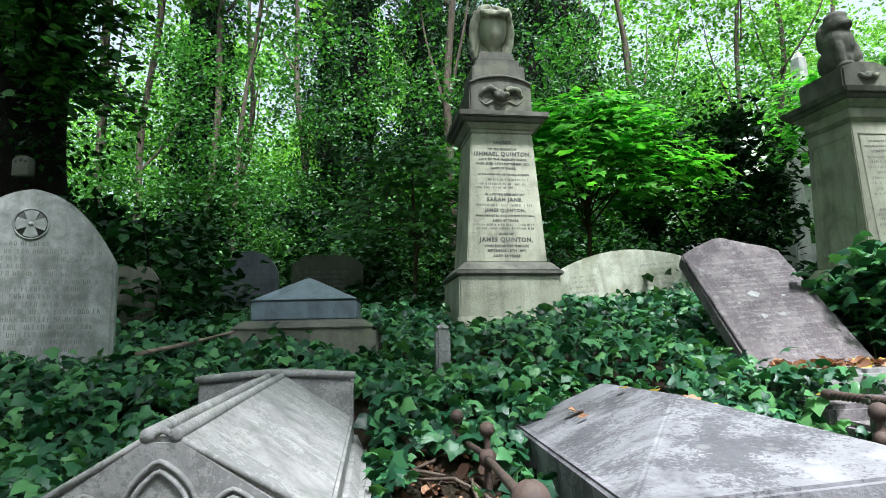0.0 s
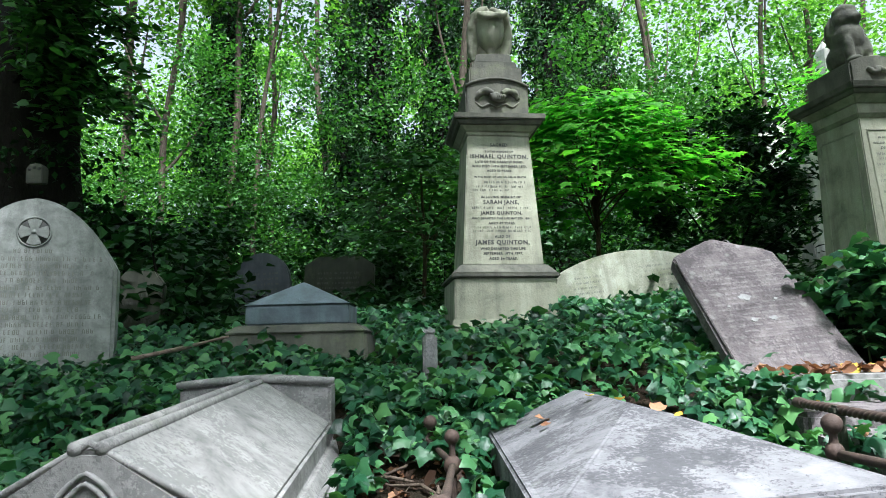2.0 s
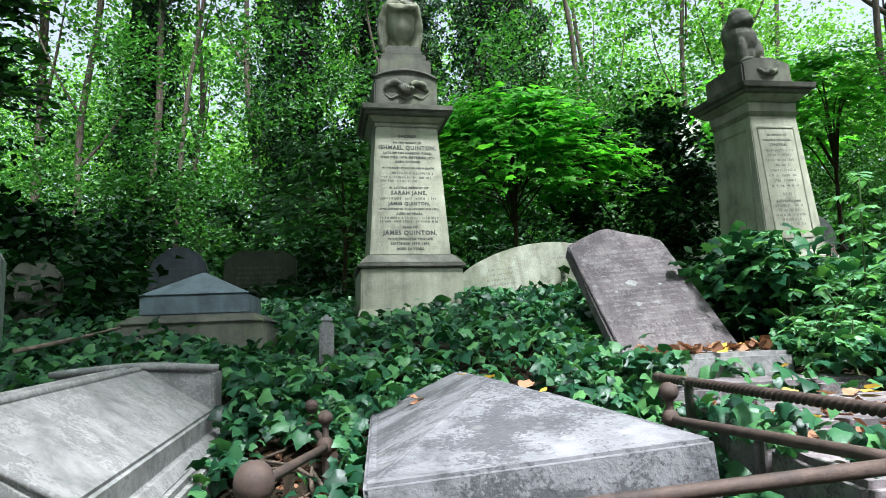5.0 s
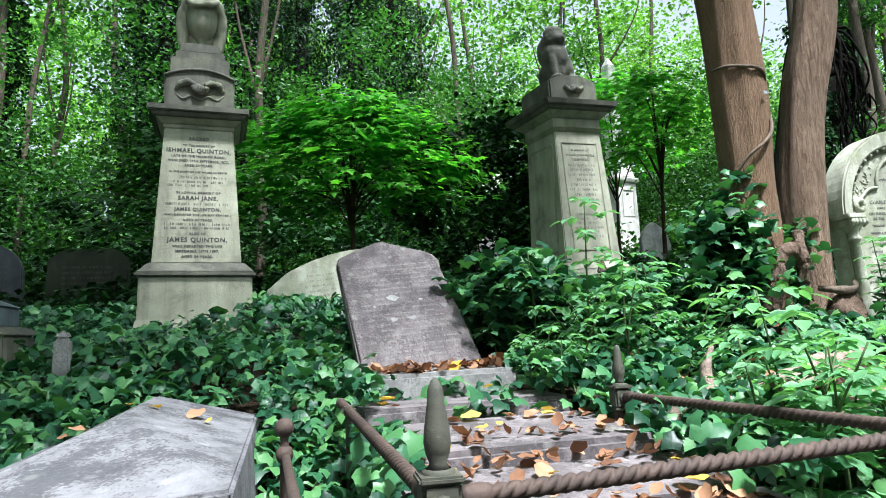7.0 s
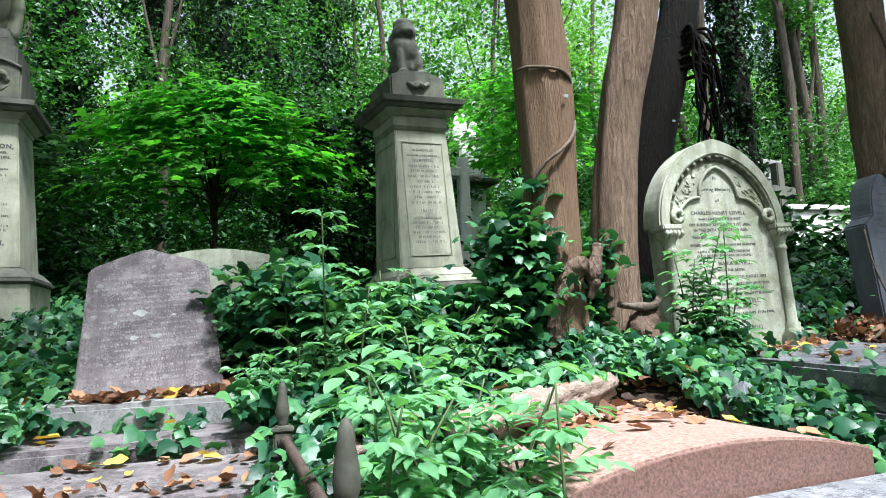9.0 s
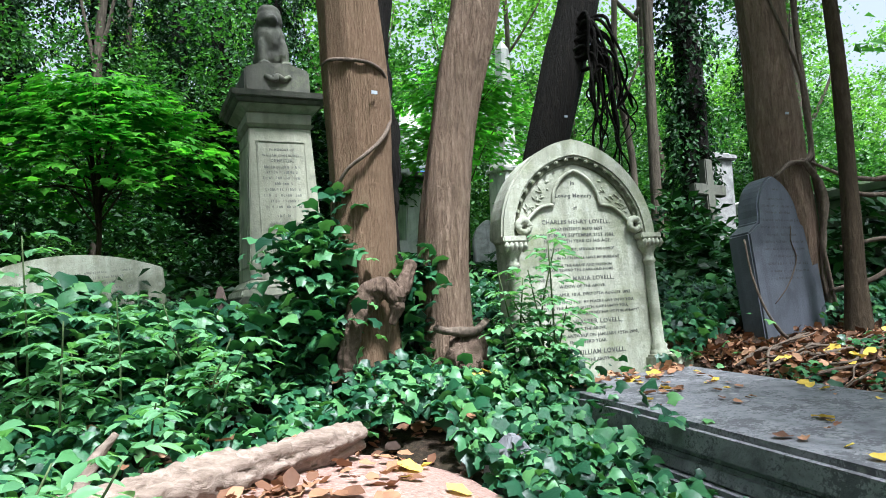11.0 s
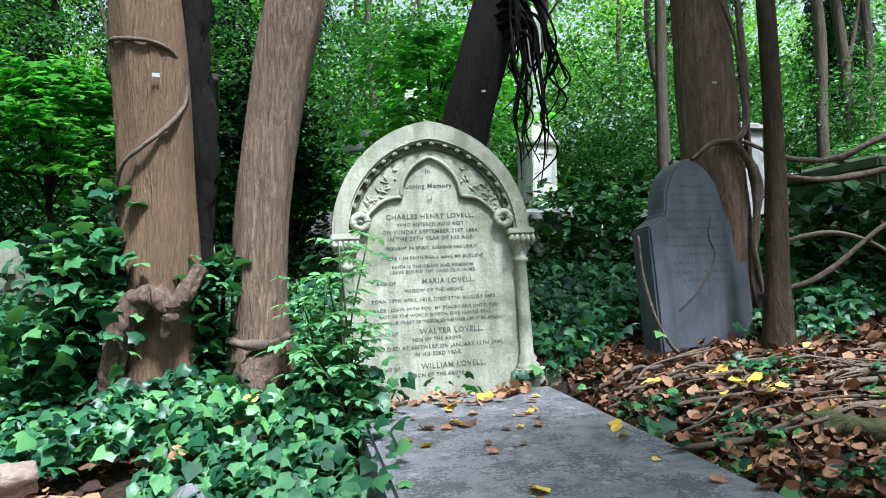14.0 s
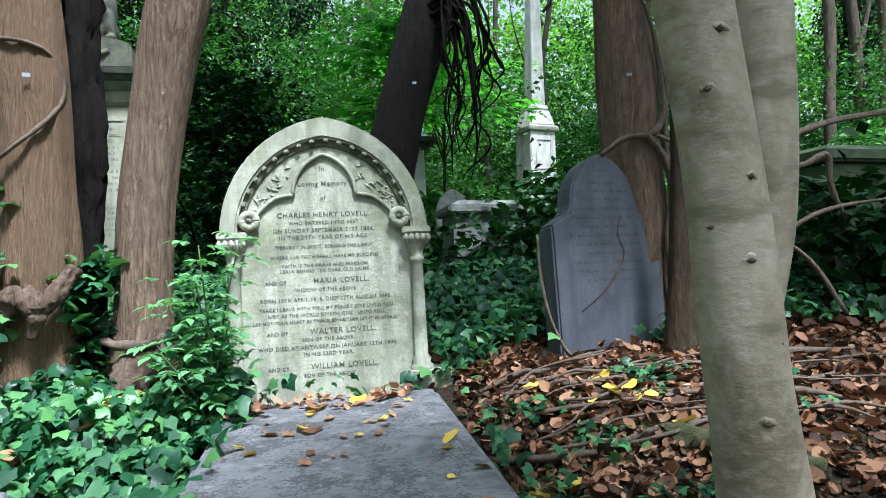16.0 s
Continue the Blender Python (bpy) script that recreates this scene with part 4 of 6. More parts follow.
def gothic_ledger():
    """Coped stone with a roll-moulded ridge, a cross arm at its head and blind arches on the foot gable."""
    m = thing("gothic_grave_stone", pose(-0.66, 2.23, 0.0, 2, 0, 6), "pale coped grave stone with roll-moulded cross and blind arches", "grave stone")
    w, l, ev, rd = 0.66, 1.72, 0.775, 0.965
    gable = [(-w / 2, 0.62), (w / 2, 0.62), (w / 2, ev), (0.04, rd), (-0.04, rd), (-w / 2, ev)]
    part("coped_top", plate(gable, l, 0.01, -l / 2), LEDGER_WARM, m)
    part("base", join(block(w + 0.16, l + 0.14, 0.5, 0.16, bevel=0.02), block(w + 0.1, l + 0.08, 0.05, 0.655, w + 0.02, l, 0.012)), LEDGER_WARM, m)
    for dx in (-0.028, 0.028):
        part("ridge_roll", tube([(dx, -l / 2, rd + 0.004), (dx, 0, rd + 0.004), (dx, l / 2 - 0.2, rd + 0.004)], [0.015] * 3, 10, 8, 0.1, name="roll"), LEDGER_WARM, m)
    y = l / 2 - 0.16
    part("cross_arm", plate([(-w / 2, 0.70), (w / 2, 0.70), (w / 2, rd - 0.02), (0, rd + 0.005), (-w / 2, rd - 0.02)], 0.2, 0.012, y), LEDGER_WARM, m)
    for dy in (0.0, 0.055):
        part("arm_roll", tube([(-w / 2 - 0.01, y + dy, rd - 0.005), (0, y + dy, rd + 0.015), (w / 2 + 0.01, y + dy, rd - 0.005)], [0.015] * 3, 10, 8, 0.1, name="roll"), LEDGER_WARM, m)
    for cx, a, sp, r in ((0, 0.062, 0.80, 0.1), (0, 0.078, 0.80, 0.12), (-0.142, 0.055, 0.765, 0.08), (0.142, 0.055, 0.765, 0.08), (-0.142, 0.068, 0.765, 0.095), (0.142, 0.068, 0.765, 0.095), (-0.262, 0.045, 0.72, 0.06), (0.262, 0.045, 0.72, 0.06)):
        ln = arch(a, sp, r, 6, cx)
        part("blind_arch", tube([(p, -l / 2 - 0.004, q) for p, q in ln], [0.006] * len(ln), 8, 2, 0, name="arch_roll"), LEDGER_WARM, m)
    part("gable_moulding", tube([(-w / 2 - 0.01, -l / 2 + 0.01, ev + 0.01), (0, -l / 2 + 0.01, rd + 0.015), (w / 2 + 0.01, -l / 2 + 0.01, ev + 0.01)], [0.009] * 3, 8, 1, 0, name="roll"), LEDGER_WARM, m)


gothic_ledger()


def granite_tomb():
    m = thing("granite_grave_stone", pose(3.74, 2.24, 0.1, 0, 0, 8), "pink granite grave stone with curved top and dry leaves", "grave stone")
    w, l = 1.22, 1.06
    out = [(-w / 2, 0.1), (w / 2, 0.1), (w / 2, 0.67)] + [(x, 0.67 + 0.08 * (1 - (2 * x / w) ** 2)) for x in np.linspace(w / 2 - 0.05, -w / 2 + 0.05, 16)] + [(-w / 2, 0.67)]
    part("slab", plate(out, l, 0.01, -l / 2), GRANITE, m)
    face = [(-w / 2 + 0.012, 0.2), (w / 2 - 0.012, 0.2), (w / 2 - 0.012, 0.662)] + [(x, 0.662 + 0.08 * (1 - (2 * x / w) ** 2)) for x in np.linspace(w / 2 - 0.05, -w / 2 + 0.05, 16)] + [(-w / 2 + 0.012, 0.662)]
    part("polished_front", plate(face, 0.02, 0.002, -l / 2 - 0.005), GRANITE_DARK, m, "polished dark speckled front")
    part("kerb", block(1.4, 0.3, 0.56, 0.03, 1.38, 0.28, 0.02), LEDGER, m, at=pose(0.08, -l / 2 - 0.15, 0))


granite_tomb()
t = thing("small_marker_stone", pose(4.46, 2.5, 0.6, 0, 3, 20), "small grey pyramid-topped marker stone in ivy", "marker stone")
part("body", block(0.17, 0.15, 0.24, 0, bevel=0.012), LEDGER, t)
part("top", block(0.17, 0.15, 0.09, 0.238, 0.04, 0.04, 0.01), LEDGER, t)

# ------------------------------------------------------------------ iron railings


def spear_post(x, y, tip, foot):
    t = thing("spear_post", pose(x, y, 0), "rusty cast-iron corner post with spear finial", "railing post", "posts round the plot")
    part("shank", block(0.05, 0.05, tip - 0.25 - foot, foot, bevel=0.006), RUST, t)
    part("socket", join(block(0.066, 0.066, 0.075, tip - 0.24, bevel=0.007), block(0.076, 0.076, 0.013, tip - 0.168, bevel=0.004), block(0.074, 0.074, 0.012, tip - 0.25, bevel=0.004)), VERDIGRIS, t)
    part("boss", lathe([(0.0, 0.0), (0.02, 0.0), (0.016, 0.006), (0.0, 0.008)], 12), VERDIGRIS, t, at=pose(0, -0.033, tip - 0.203, 90))
    part("spearhead", lathe([(0.0, tip - 0.152), (0.02, tip - 0.15), (0.015, tip - 0.138), (0.021, tip - 0.122), (0.0235, tip - 0.105), (0.022, tip - 0.085), (0.0155, tip - 0.045), (0.0135, tip - 0.02), (0.007, tip - 0.004), (0.0, tip)], 12), VERDIGRIS, t)
    part("collar", lathe([(0.028, tip - 0.158), (0.028, tip - 0.15), (0.022, tip - 0.147)], 14), VERDIGRIS, t)
    return t


def rope_rail(a, b, label="rusty iron rail cast as twisted rope", sag=0.0, r=0.015):
    a, b = np.array(a, float), np.array(b, float)
    n = max(8, int(np.linalg.norm(b - a) / 0.0055))
    axis = (b - a) / np.linalg.norm(b - a)
    u = np.cross(axis, (0, 0, 1.0))
    u /= np.linalg.norm(u)
    v = np.cross(u, axis)
    s = np.linspace(0, 1, n)
    k = 18
    th = np.linspace(0, 2 * np.pi, k, endpoint=False)
    V = []
    for q in s:
        ang = th + q * np.linalg.norm(b - a) / 0.075 * 2 * np.pi
        rad = r * (0.82 + 0.3 * np.abs(np.cos(1.5 * th)))
        V.append((a + (b - a) * q - np.array((0, 0, sag * 4 * q * (1 - q))))[None] + rad[:, None] * (np.cos(ang)[:, None] * u + np.sin(ang)[:, None] * v))
    V = np.vstack(V)
    i, j = np.meshgrid(np.arange(n - 1), np.arange(k), indexing="ij")
    F = np.stack([i * k + j, i * k + (j + 1) % k, (i + 1) * k + (j + 1) % k, (i + 1) * k + j], -1).reshape(-1, 4)
    t = thing("rope_rail", Matrix.Identity(4), label, "railing", "rails round the plot")
    part("rope", raw("rope", V, F, True), RUST, t)
    for p, q in ((a, a + axis * 0.05), (b - axis * 0.05, b)):
        part("collar", tube([tuple(p), tuple((p + q) / 2), tuple(q)], [r * 1.2, r * 1.35, r * 1.2], 14, 3, 0, name="collar"), RUST, t)
    return t


spear_post(1.513, 0.99, 1.065, 0.15)
spear_post(2.467, 2.30, 1.06, 0.5)
spear_post(2.57, 1.03, 1.10, 0.2)
rope_rail((1.55, 0.99, 0.868), (2.535, 1.03, 0.895))
rope_rail((1.50, 1.025, 0.868), (1.40, 2.45, 0.89))
rope_rail((2.475, 2.26, 0.865), (2.565, 1.07, 0.895))
t = thing("rail_stay", pose(1.42, 2.21, 0), "short iron stay carrying a rope rail", "railing post")
part("shank", block(0.026, 0.026, 0.45, 0.42, bevel=0.004), VERDIGRIS, t)
part("clip", block(0.05, 0.045, 0.03, 0.87, bevel=0.008), VERDIGRIS, t)


def ball_post(x, y, ball, lower, r, foot):
    t = thing("ball_post", pose(x, y, 0), "rusty iron railing post with ball finial", "railing post", "posts round the grave")
    part("shank", lathe([(0.016, foot), (0.014, lower - r)], 10), RUST, t)
    part("knuckle", lathe([(r * 0.9 * math.sin(q), lower - r * math.cos(q)) for q in np.linspace(0.1, 3.04, 12)], 16), RUST, t)
    if ball:
        part("neck", lathe([(0.014, lower + r * 0.7), (0.011, (lower + ball) / 2), (0.014, ball - 0.02)], 10), RUST, t)
        part("ball", lathe([(0.001, ball - 0.03)] + [(0.028 * math.sin(q), ball - 0.028 * math.cos(q)) for q in np.linspace(0.2, 2.9, 10)] + [(0.001, ball + 0.028)], 16), RUST, t)
    return t


def bar(a, b, r=0.013):
    ob = part("iron_bar", tube([a, tuple((np.array(a) + np.array(b)) / 2), b], [r] * 3, 10, 5, 0.05, name="iron_bar"), RUST)
    return tagged(ob, "rusty round iron bar between ball posts", "railing", "bars round the grave")


ball_post(0.05, 2.76, 0.815, 0.74, 0.028, 0.5)
ball_post(0.15, 2.42, 0.80, 0.70, 0.036, 0.45)
ball_post(1.22, 1.88, 0.885, 0.81, 0.028, 0.4)
ball_post(1.29, 1.02, 0, 0.835, 0.045, 0.2)
ball_post(0.16, 1.30, 0, 0.80, 0.045, 0.2)
bar((0.05, 2.74, 0.735), (0.15, 2.45, 0.70))
bar((0.15, 2.40, 0.70), (0.16, 1.33, 0.79))
bar((1.225, 1.86, 0.805), (1.285, 1.06, 0.83))
bar((1.26, 1.02, 0.83), (0.18, 1.16, 0.72))

# ------------------------------------------------------------------ trees


def tree(name, m, trunk, radii, material, label, limbs=(), n=20, ridges=9, seed=0, lumps=0.08, category="tree", group=""):
    t = thing(name, m, label, category, group)
    tr = part("trunk", tube(trunk, radii, n, 10, lumps, ridges, seed, name="trunk"), material, t)
    for k, (pts, rr) in enumerate(limbs):
        part("limb", tube(pts, rr, 10, 6, 0.1, 0, seed + k + 1, name="limb"), material, t)
    return t


z1 = float(G(4.05, 3.75))
T1 = tree("ivy_tree", pose(4.055, 3.56, z1), [(0, 0, -0.2), (0.0, 0, 0.35), (0.0, 0, 0.9), (-0.03, -0.02, 1.6), (-0.12, -0.05, 2.6), (-0.3, 0, 4.5), (-0.5, 0.2, 8)], [0.205, 0.178, 0.167, 0.162, 0.162, 0.14, 0.10], BARK_RED, "reddish-brown ridged tree trunk with clinging ivy stem", n=40, seed=2)
part("shaded_stem", tube([(0.13, 0.2, -0.1), (0.14, 0.2, 0.8), (0.13, 0.18, 1.6), (0.1, 0.16, 2.4), (0.02, 0.12, 4), (-0.1, 0.2, 7)], [0.09, 0.085, 0.09, 0.085, 0.08, 0.06], 24, 14, 0.4, 6, 4, 1.5, name="stem"), BARK_SHADED, T1, "second stem, its deep shade put into the bark colour")
wind = []
for an, hz in [(a_, h_ - 0.06) for a_, h_ in [(-175, 1.72), (-140, 1.715), (-105, 1.70), (-70, 1.69), (-38, 1.66), (-15, 1.58), (-12, 1.47), (-32, 1.37), (-62, 1.27), (-92, 1.19), (-122, 1.12), (-150, 1.0), (-165, 0.8)]]:
    cx, rr = np.interp(hz, [0.35, 0.9, 1.6, 2.6], [0, 0, -0.03, -0.12]), np.interp(hz, [0.35, 0.9, 1.6, 2.6], [0.178, 0.167, 0.162, 0.162]) * 1.02 + 0.008
    wind.append((cx + rr * math.cos(radians(an)), -0.02 + rr * math.sin(radians(an)), hz))
part("clinging_stem", tube(wind, [0.008, 0.01, 0.011, 0.011, 0.011, 0.012, 0.012, 0.012, 0.012, 0.011, 0.01, 0.009, 0.008], 8, 6, 0.12, name="vine"), VINE, T1, "thin ivy stem winding round the trunk")
part("root", tube([(-0.14, -0.26, -0.05), (-0.12, -0.265, 0.12), (-0.085, -0.265, 0.29), (-0.02, -0.26, 0.415), (0.06, -0.255, 0.45), (0.12, -0.24, 0.415), (0.155, -0.2, 0.43), (0.19, -0.16, 0.5), (0.23, -0.12, 0.585)], [0.045, 0.05, 0.056, 0.058, 0.054, 0.05, 0.044, 0.04, 0.03], 28, 14, 0.2, 8, 3, name="root"), AERIAL, T1, "thick twisted aerial root")
part("root", tube([(0.125, -0.25, 0.41), (0.125, -0.25, 0.35), (0.10, -0.24, 0.27)], [0.044, 0.034, 0.018], 18, 10, 0.2, 5, 6, name="root"), AERIAL, T1)
part("tag", block(0.034, 0.006, 0.02, 0, bevel=0.002), TAG, T1, "small zinc number tag", at=pose(0.05, -0.19, 1.46, 0, 0, 14))
z2 = float(G(4.55, 3.72))
T2 = tree("ivy_tree", pose(4.53, 3.66, z2), [(-0.02, -0.02, -0.2), (-0.02, 0, 0.3), (0.0, 0, 0.9), (0.1, 0, 1.6), (0.26, -0.05, 2.4), (0.5, 0, 4.5), (0.8, 0, 8)], [0.175, 0.146, 0.136, 0.138, 0.142, 0.125, 0.09], BARK_PINK, "leaning reddish-brown ridged tree trunk", n=36, seed=9)
part("burr", tube([(0.02, -0.19, -0.1), (0.03, -0.22, 0.03), (0.05, -0.2, 0.15), (0.05, -0.15, 0.24)], [0.07, 0.12, 0.105, 0.05], 24, 8, 0.22, 0, 2, name="burr"), AERIAL, T2, "swollen burr at the foot")
part("root", tube([(-0.13, -0.2, 0.27), (-0.04, -0.25, 0.25), (0.08, -0.25, 0.25), (0.17, -0.17, 0.30)], [0.018, 0.024, 0.024, 0.016], 12, 8, 0.2, 0, 2, name="root"), VINE, T2)
z3 = float(G(5.65, 5.15))
T3 = tree("dark_tree", pose(5.62, 5.2, z3), [(0, 0, -0.2), (0.05, 0, 0.6), (0.2, 0, 1.4), (0.42, 0, 2.2), (0.62, 0, 3.0), (0.9, 0.2, 5), (1.2, 0.3, 8)], [0.22, 0.19, 0.18, 0.18, 0.17, 0.13, 0.1], BARK_SHADED, "dark leaning tree hung with bare looping ivy roots", n=24, seed=12)
part("tag", block(0.03, 0.006, 0.018, 0, bevel=0.002), TAG, T3, "small zinc number tag", at=pose(0.31, -0.19, 1.62))
r_ = np.random.default_rng(21)
for k in range(22):
    a0 = r_.uniform(0.0, 0.5)
    out, dn = r_.uniform(0.02, 0.5), r_.uniform(0.45, 1.35)
    z0 = r_.uniform(2.0, 2.5)
    wob = r_.uniform(-0.09, 0.09, (4, 2))
    p = [(0.42 + a0 * 0.2, -0.15, z0), (0.5 + out * 0.45, -0.22 - 0.15 * a0, z0 + 0.02 - 0.12 * out), (0.52 + out * 0.8 + wob[0, 0], -0.2 + wob[0, 1], z0 - 0.3 - 0.3 * out), (0.5 + out * 0.75 + wob[1, 0], -0.2 + wob[1, 1], z0 - dn * 0.6), (0.5 + out * 0.9 + wob[2, 0], -0.2, z0 - dn * 0.8), (0.5 + out * 0.7 + wob[3, 0], -0.2 + wob[3, 1], z0 - dn)]
    part("hanging_root", tube(p, [0.02, 0.015, 0.011, 0.009, 0.007, 0.004], 7, 5, 0.25, 0, k, name="hanging_root"), BARK_SHADED, T3)
z4 = float(G(7.15, 4.1))
T4 = tree("vine_tree", pose(7.19, 4.12, z4), [(0.05, 0, -0.2), (0.04, 0, 0.5), (0, 0, 1.2), (-0.02, 0, 1.8), (-0.05, 0, 2.6), (-0.15, 0, 4.5), (-0.3, 0, 8)], [0.21, 0.185, 0.175, 0.172, 0.17, 0.14, 0.1], BARK_PINK, "reddish-brown trunk wrapped in thick pale vines", n=36, seed=17)
part("tag", block(0.032, 0.006, 0.018, 0, bevel=0.002), TAG, T4, "small zinc number tag", at=pose(-0.05, -0.18, 1.47))
for k, (pts, rr) in enumerate([
    ([(-0.12, -0.17, 2.35), (-0.02, -0.19, 2.05), (0.08, -0.18, 1.8), (0.14, -0.15, 1.55), (0.15, -0.16, 1.25), (0.06, -0.2, 1.13), (-0.1, -0.22, 1.1), (-0.25, -0.25, 1.0)], [0.016, 0.02, 0.022, 0.026, 0.03, 0.03, 0.028, 0.022]),
    ([(0.15, -0.12, 2.6), (0.17, -0.1, 2.0), (0.19, -0.12, 1.5), (0.17, -0.14, 1.1), (0.19, -0.16, 0.7), (0.14, -0.18, 0.3), (0.22, -0.2, -0.05)], [0.03, 0.032, 0.03, 0.034, 0.03, 0.03, 0.035]),
    ([(0.02, -0.2, 1.14), (0.12, -0.22, 1.0), (0.18, -0.2, 0.86), (0.17, -0.2, 0.7), (0.14, -0.2, 0.5), (0.2, -0.22, 0.0)], [0.025, 0.034, 0.045, 0.035, 0.026, 0.022]),
    ([(0.1, -0.2, 1.12), (0.3, -0.3, 1.0), (0.55, -0.35, 0.98), (0.8, -0.38, 1.08), (1.1, -0.3, 1.18), (1.7, -0.2, 1.28)], [0.02, 0.026, 0.03, 0.03, 0.03, 0.028]),
    ([(0.28, -0.26, 0.9), (0.5, -0.35, 0.86), (0.8, -0.4, 0.9), (0.98, -0.38, 0.96), (1.02, -0.36, 0.8), (1.1, -0.35, 0.62)], [0.03, 0.034, 0.036, 0.035, 0.028, 0.02]),
    ([(0.24, -0.24, 0.5), (0.5, -0.4, 0.55), (0.75, -0.5, 0.42), (0.95, -0.55, 0.1)], [0.026, 0.024, 0.022, 0.02]),
    ([(0.16, -0.2, 0.2), (0.4, -0.4, 0.3), (0.8, -0.5, 0.62), (1.3, -0.45, 0.72)], [0.03, 0.024, 0.02, 0.016]),
    ([(-0.66, -0.4, 0.55), (-0.65, -0.44, 0.3), (-0.6, -0.5, 0.06), (-0.5, -0.58, -0.1), (-0.25, -0.75, -0.13)], [0.01, 0.013, 0.016, 0.018, 0.016])]):
    part("vine", tube(pts, [q * 0.6 for q in rr], 10, 8, 0.3, 4, k, 2.0, name="vine"), VINE, T4, "pale twisting vine stem")
z5 = float(G(7.32, 3.6))
T5 = tree("slender_tree", pose(7.27, 3.62, z5), [(-0.02, 0, -0.2), (0, 0, 0.4), (0.02, 0, 1.0), (0.0, -0.02, 1.8), (-0.02, 0, 2.8), (-0.05, 0, 5), (0, 0, 8)], [0.1, 0.062, 0.052, 0.047, 0.045, 0.04, 0.03], BARK_BROWN, "slender dark tree trunk", n=16, seed=23, ridges=5)
z6 = float(G(6.55, 1.66))
T6 = tree("grey_tree", pose(6.55, 1.66, z6), [(0.06, 0, -0.2), (0.03, 0, 0.3), (-0.02, -0.01, 0.7), (-0.06, -0.02, 1.1), (-0.14, -0.04, 1.6), (-0.28, -0.1, 2.4), (-0.5, -0.2, 4), (-0.8, -0.3, 7)], [0.115, 0.097, 0.089, 0.087, 0.079, 0.07, 0.06, 0.04], BARK_GREY, "smooth grey-green forked tree trunk with knots", n=28, ridges=0, seed=31, lumps=0.07)
part("stem", tube([(0.0, 0.05, 0.6), (0.09, 0.1, 1.0), (0.125, 0.12, 1.4), (0.13, 0.14, 2.0), (0.2, 0.25, 4), (0.3, 0.3, 7)], [0.045, 0.066, 0.066, 0.064, 0.055, 0.04], 18, 10, 0.06, 0, 7, name="stem"), BARK_GREY, T6, "second grey stem")

for k, (hz, an, s) in enumerate([(0.42, -128, 0.7), (0.62, -100, 0.9), (0.78, -62, 0.6), (0.95, -95, 1.1), (1.02, -140, 0.8), (1.12, -80, 0.8), (1.3, -118, 0.9), (1.42, -88, 1.2), (1.6, -100, 0.8), (1.72, -70, 0.9)]):
    cx = np.interp(hz, [0, 0.3, 0.7, 1.1, 1.6, 2.4], [0.05, 0.03, -0.02, -0.06, -0.14, -0.28])
    cy = np.interp(hz, [0, 0.3, 0.7, 1.1, 1.6, 2.4], [0, 0, -0.01, -0.02, -0.04, -0.1])
    rr = np.interp(hz, [0, 0.3, 0.7, 1.1, 1.6], [0.108, 0.097, 0.089, 0.087, 0.079])
    q = radians(an)

    def on_bark(u, dz, lift=0.0):
        return (cx + (rr + lift) * math.cos(q + u / rr), cy + (rr + lift) * math.sin(q + u / rr), hz + dz)

    w = 0.013 * s
    kn = part("knot", tube([on_bark(u * w * 2.2, 0.006 - 0.012 * abs(u), -0.0075 * s) for u in (-1, -0.5, 0, 0.5, 1)], [0.003, 0.009 * s, 0.011 * s, 0.009 * s, 0.003], 10, 4, 0.3, 0, k, name="knot"), BARK_GREY, T6)
    part("eye", tube([on_bark(u * w * 0.7, -0.002, 0.0005) for u in (-1, 0, 1)], [0.002, 0.007 * s, 0.002], 8, 4, 0.3, 0, k, name="eye"), KNOT, kn, "dark eye of a knot")

# leafy crowns added out of view over the near trees, placed to block sun and sky
for t, c, rad, n in [(T1, (-0.8, 0.6, 7.5), (2.6, 2.4, 1.6), 1500), (T2, (1.2, 2.2, 7.8), (2.4, 2.2, 1.5), 2200), (T3, (1.2, 0.6, 8.5), (2.6, 2.4, 1.6), 2200), (T4, (0.3, 1.6, 7.5), (2.4, 2.0, 1.6), 2200), (T5, (0.55, -1.9, 7.3), (0.9, 0.9, 0.7), 1300), (T6, (0.75, -2.3, 6.6), (0.7, 0.8, 0.6), 600)]:
    P = cloud(n, c, rad, 40, 0.3)
    part("crown", blades("crown", P, upward(n, 0.7), rng.uniform(0.16, 0.28, n)), CANOPY, t)

# unseen trees added on the near side of the path and beside it, crowns set to dapple the sun
for k, (x, y) in enumerate([(-5.0, -2.5), (-1.7, -2.4), (0.3, -2.4), (4.5, -8.5), (10.5, -4.0), (-7.5, 2.0), (11.5, 1.0)]):
    t = tree("woodland_tree", pose(x, y, float(G(x, y))), [(0, 0, -0.3), (0.05, 0, 3), (0.0, 0.1, 6), (0.1, 0, 10)], [0.24, 0.2, 0.18, 0.08], BARK_FAR, "tall woodland tree with bare trunk and leafy crown", n=12, seed=140 + k, group="woodland trees")
    n, c, rad = (2200, (0.2, 3.3, 8.0), (1.7, 1.5, 1.0)) if k == 2 else (2600, (0, 0.8, 7.8), (2.4, 2.8, 2.2))
    P = cloud(n, c, rad, 44, 0.36)
    # extra leaf clusters hung along the sun's line to shade the graves
    if k == 2:
        P = np.vstack([P, cloud(300, (2.6, 2.7, 8.0), (1.7, 1.6, 1.0), 40, 0.4), cloud(160, (-0.2, 1.5, 7.4), (1.2, 1.0, 0.6), 20, 0.35)])
        n = n + 460
    part("crown", blades("crown", P, upward(n, 0.7), rng.uniform(0.18, 0.32, n)), CANOPY, t)

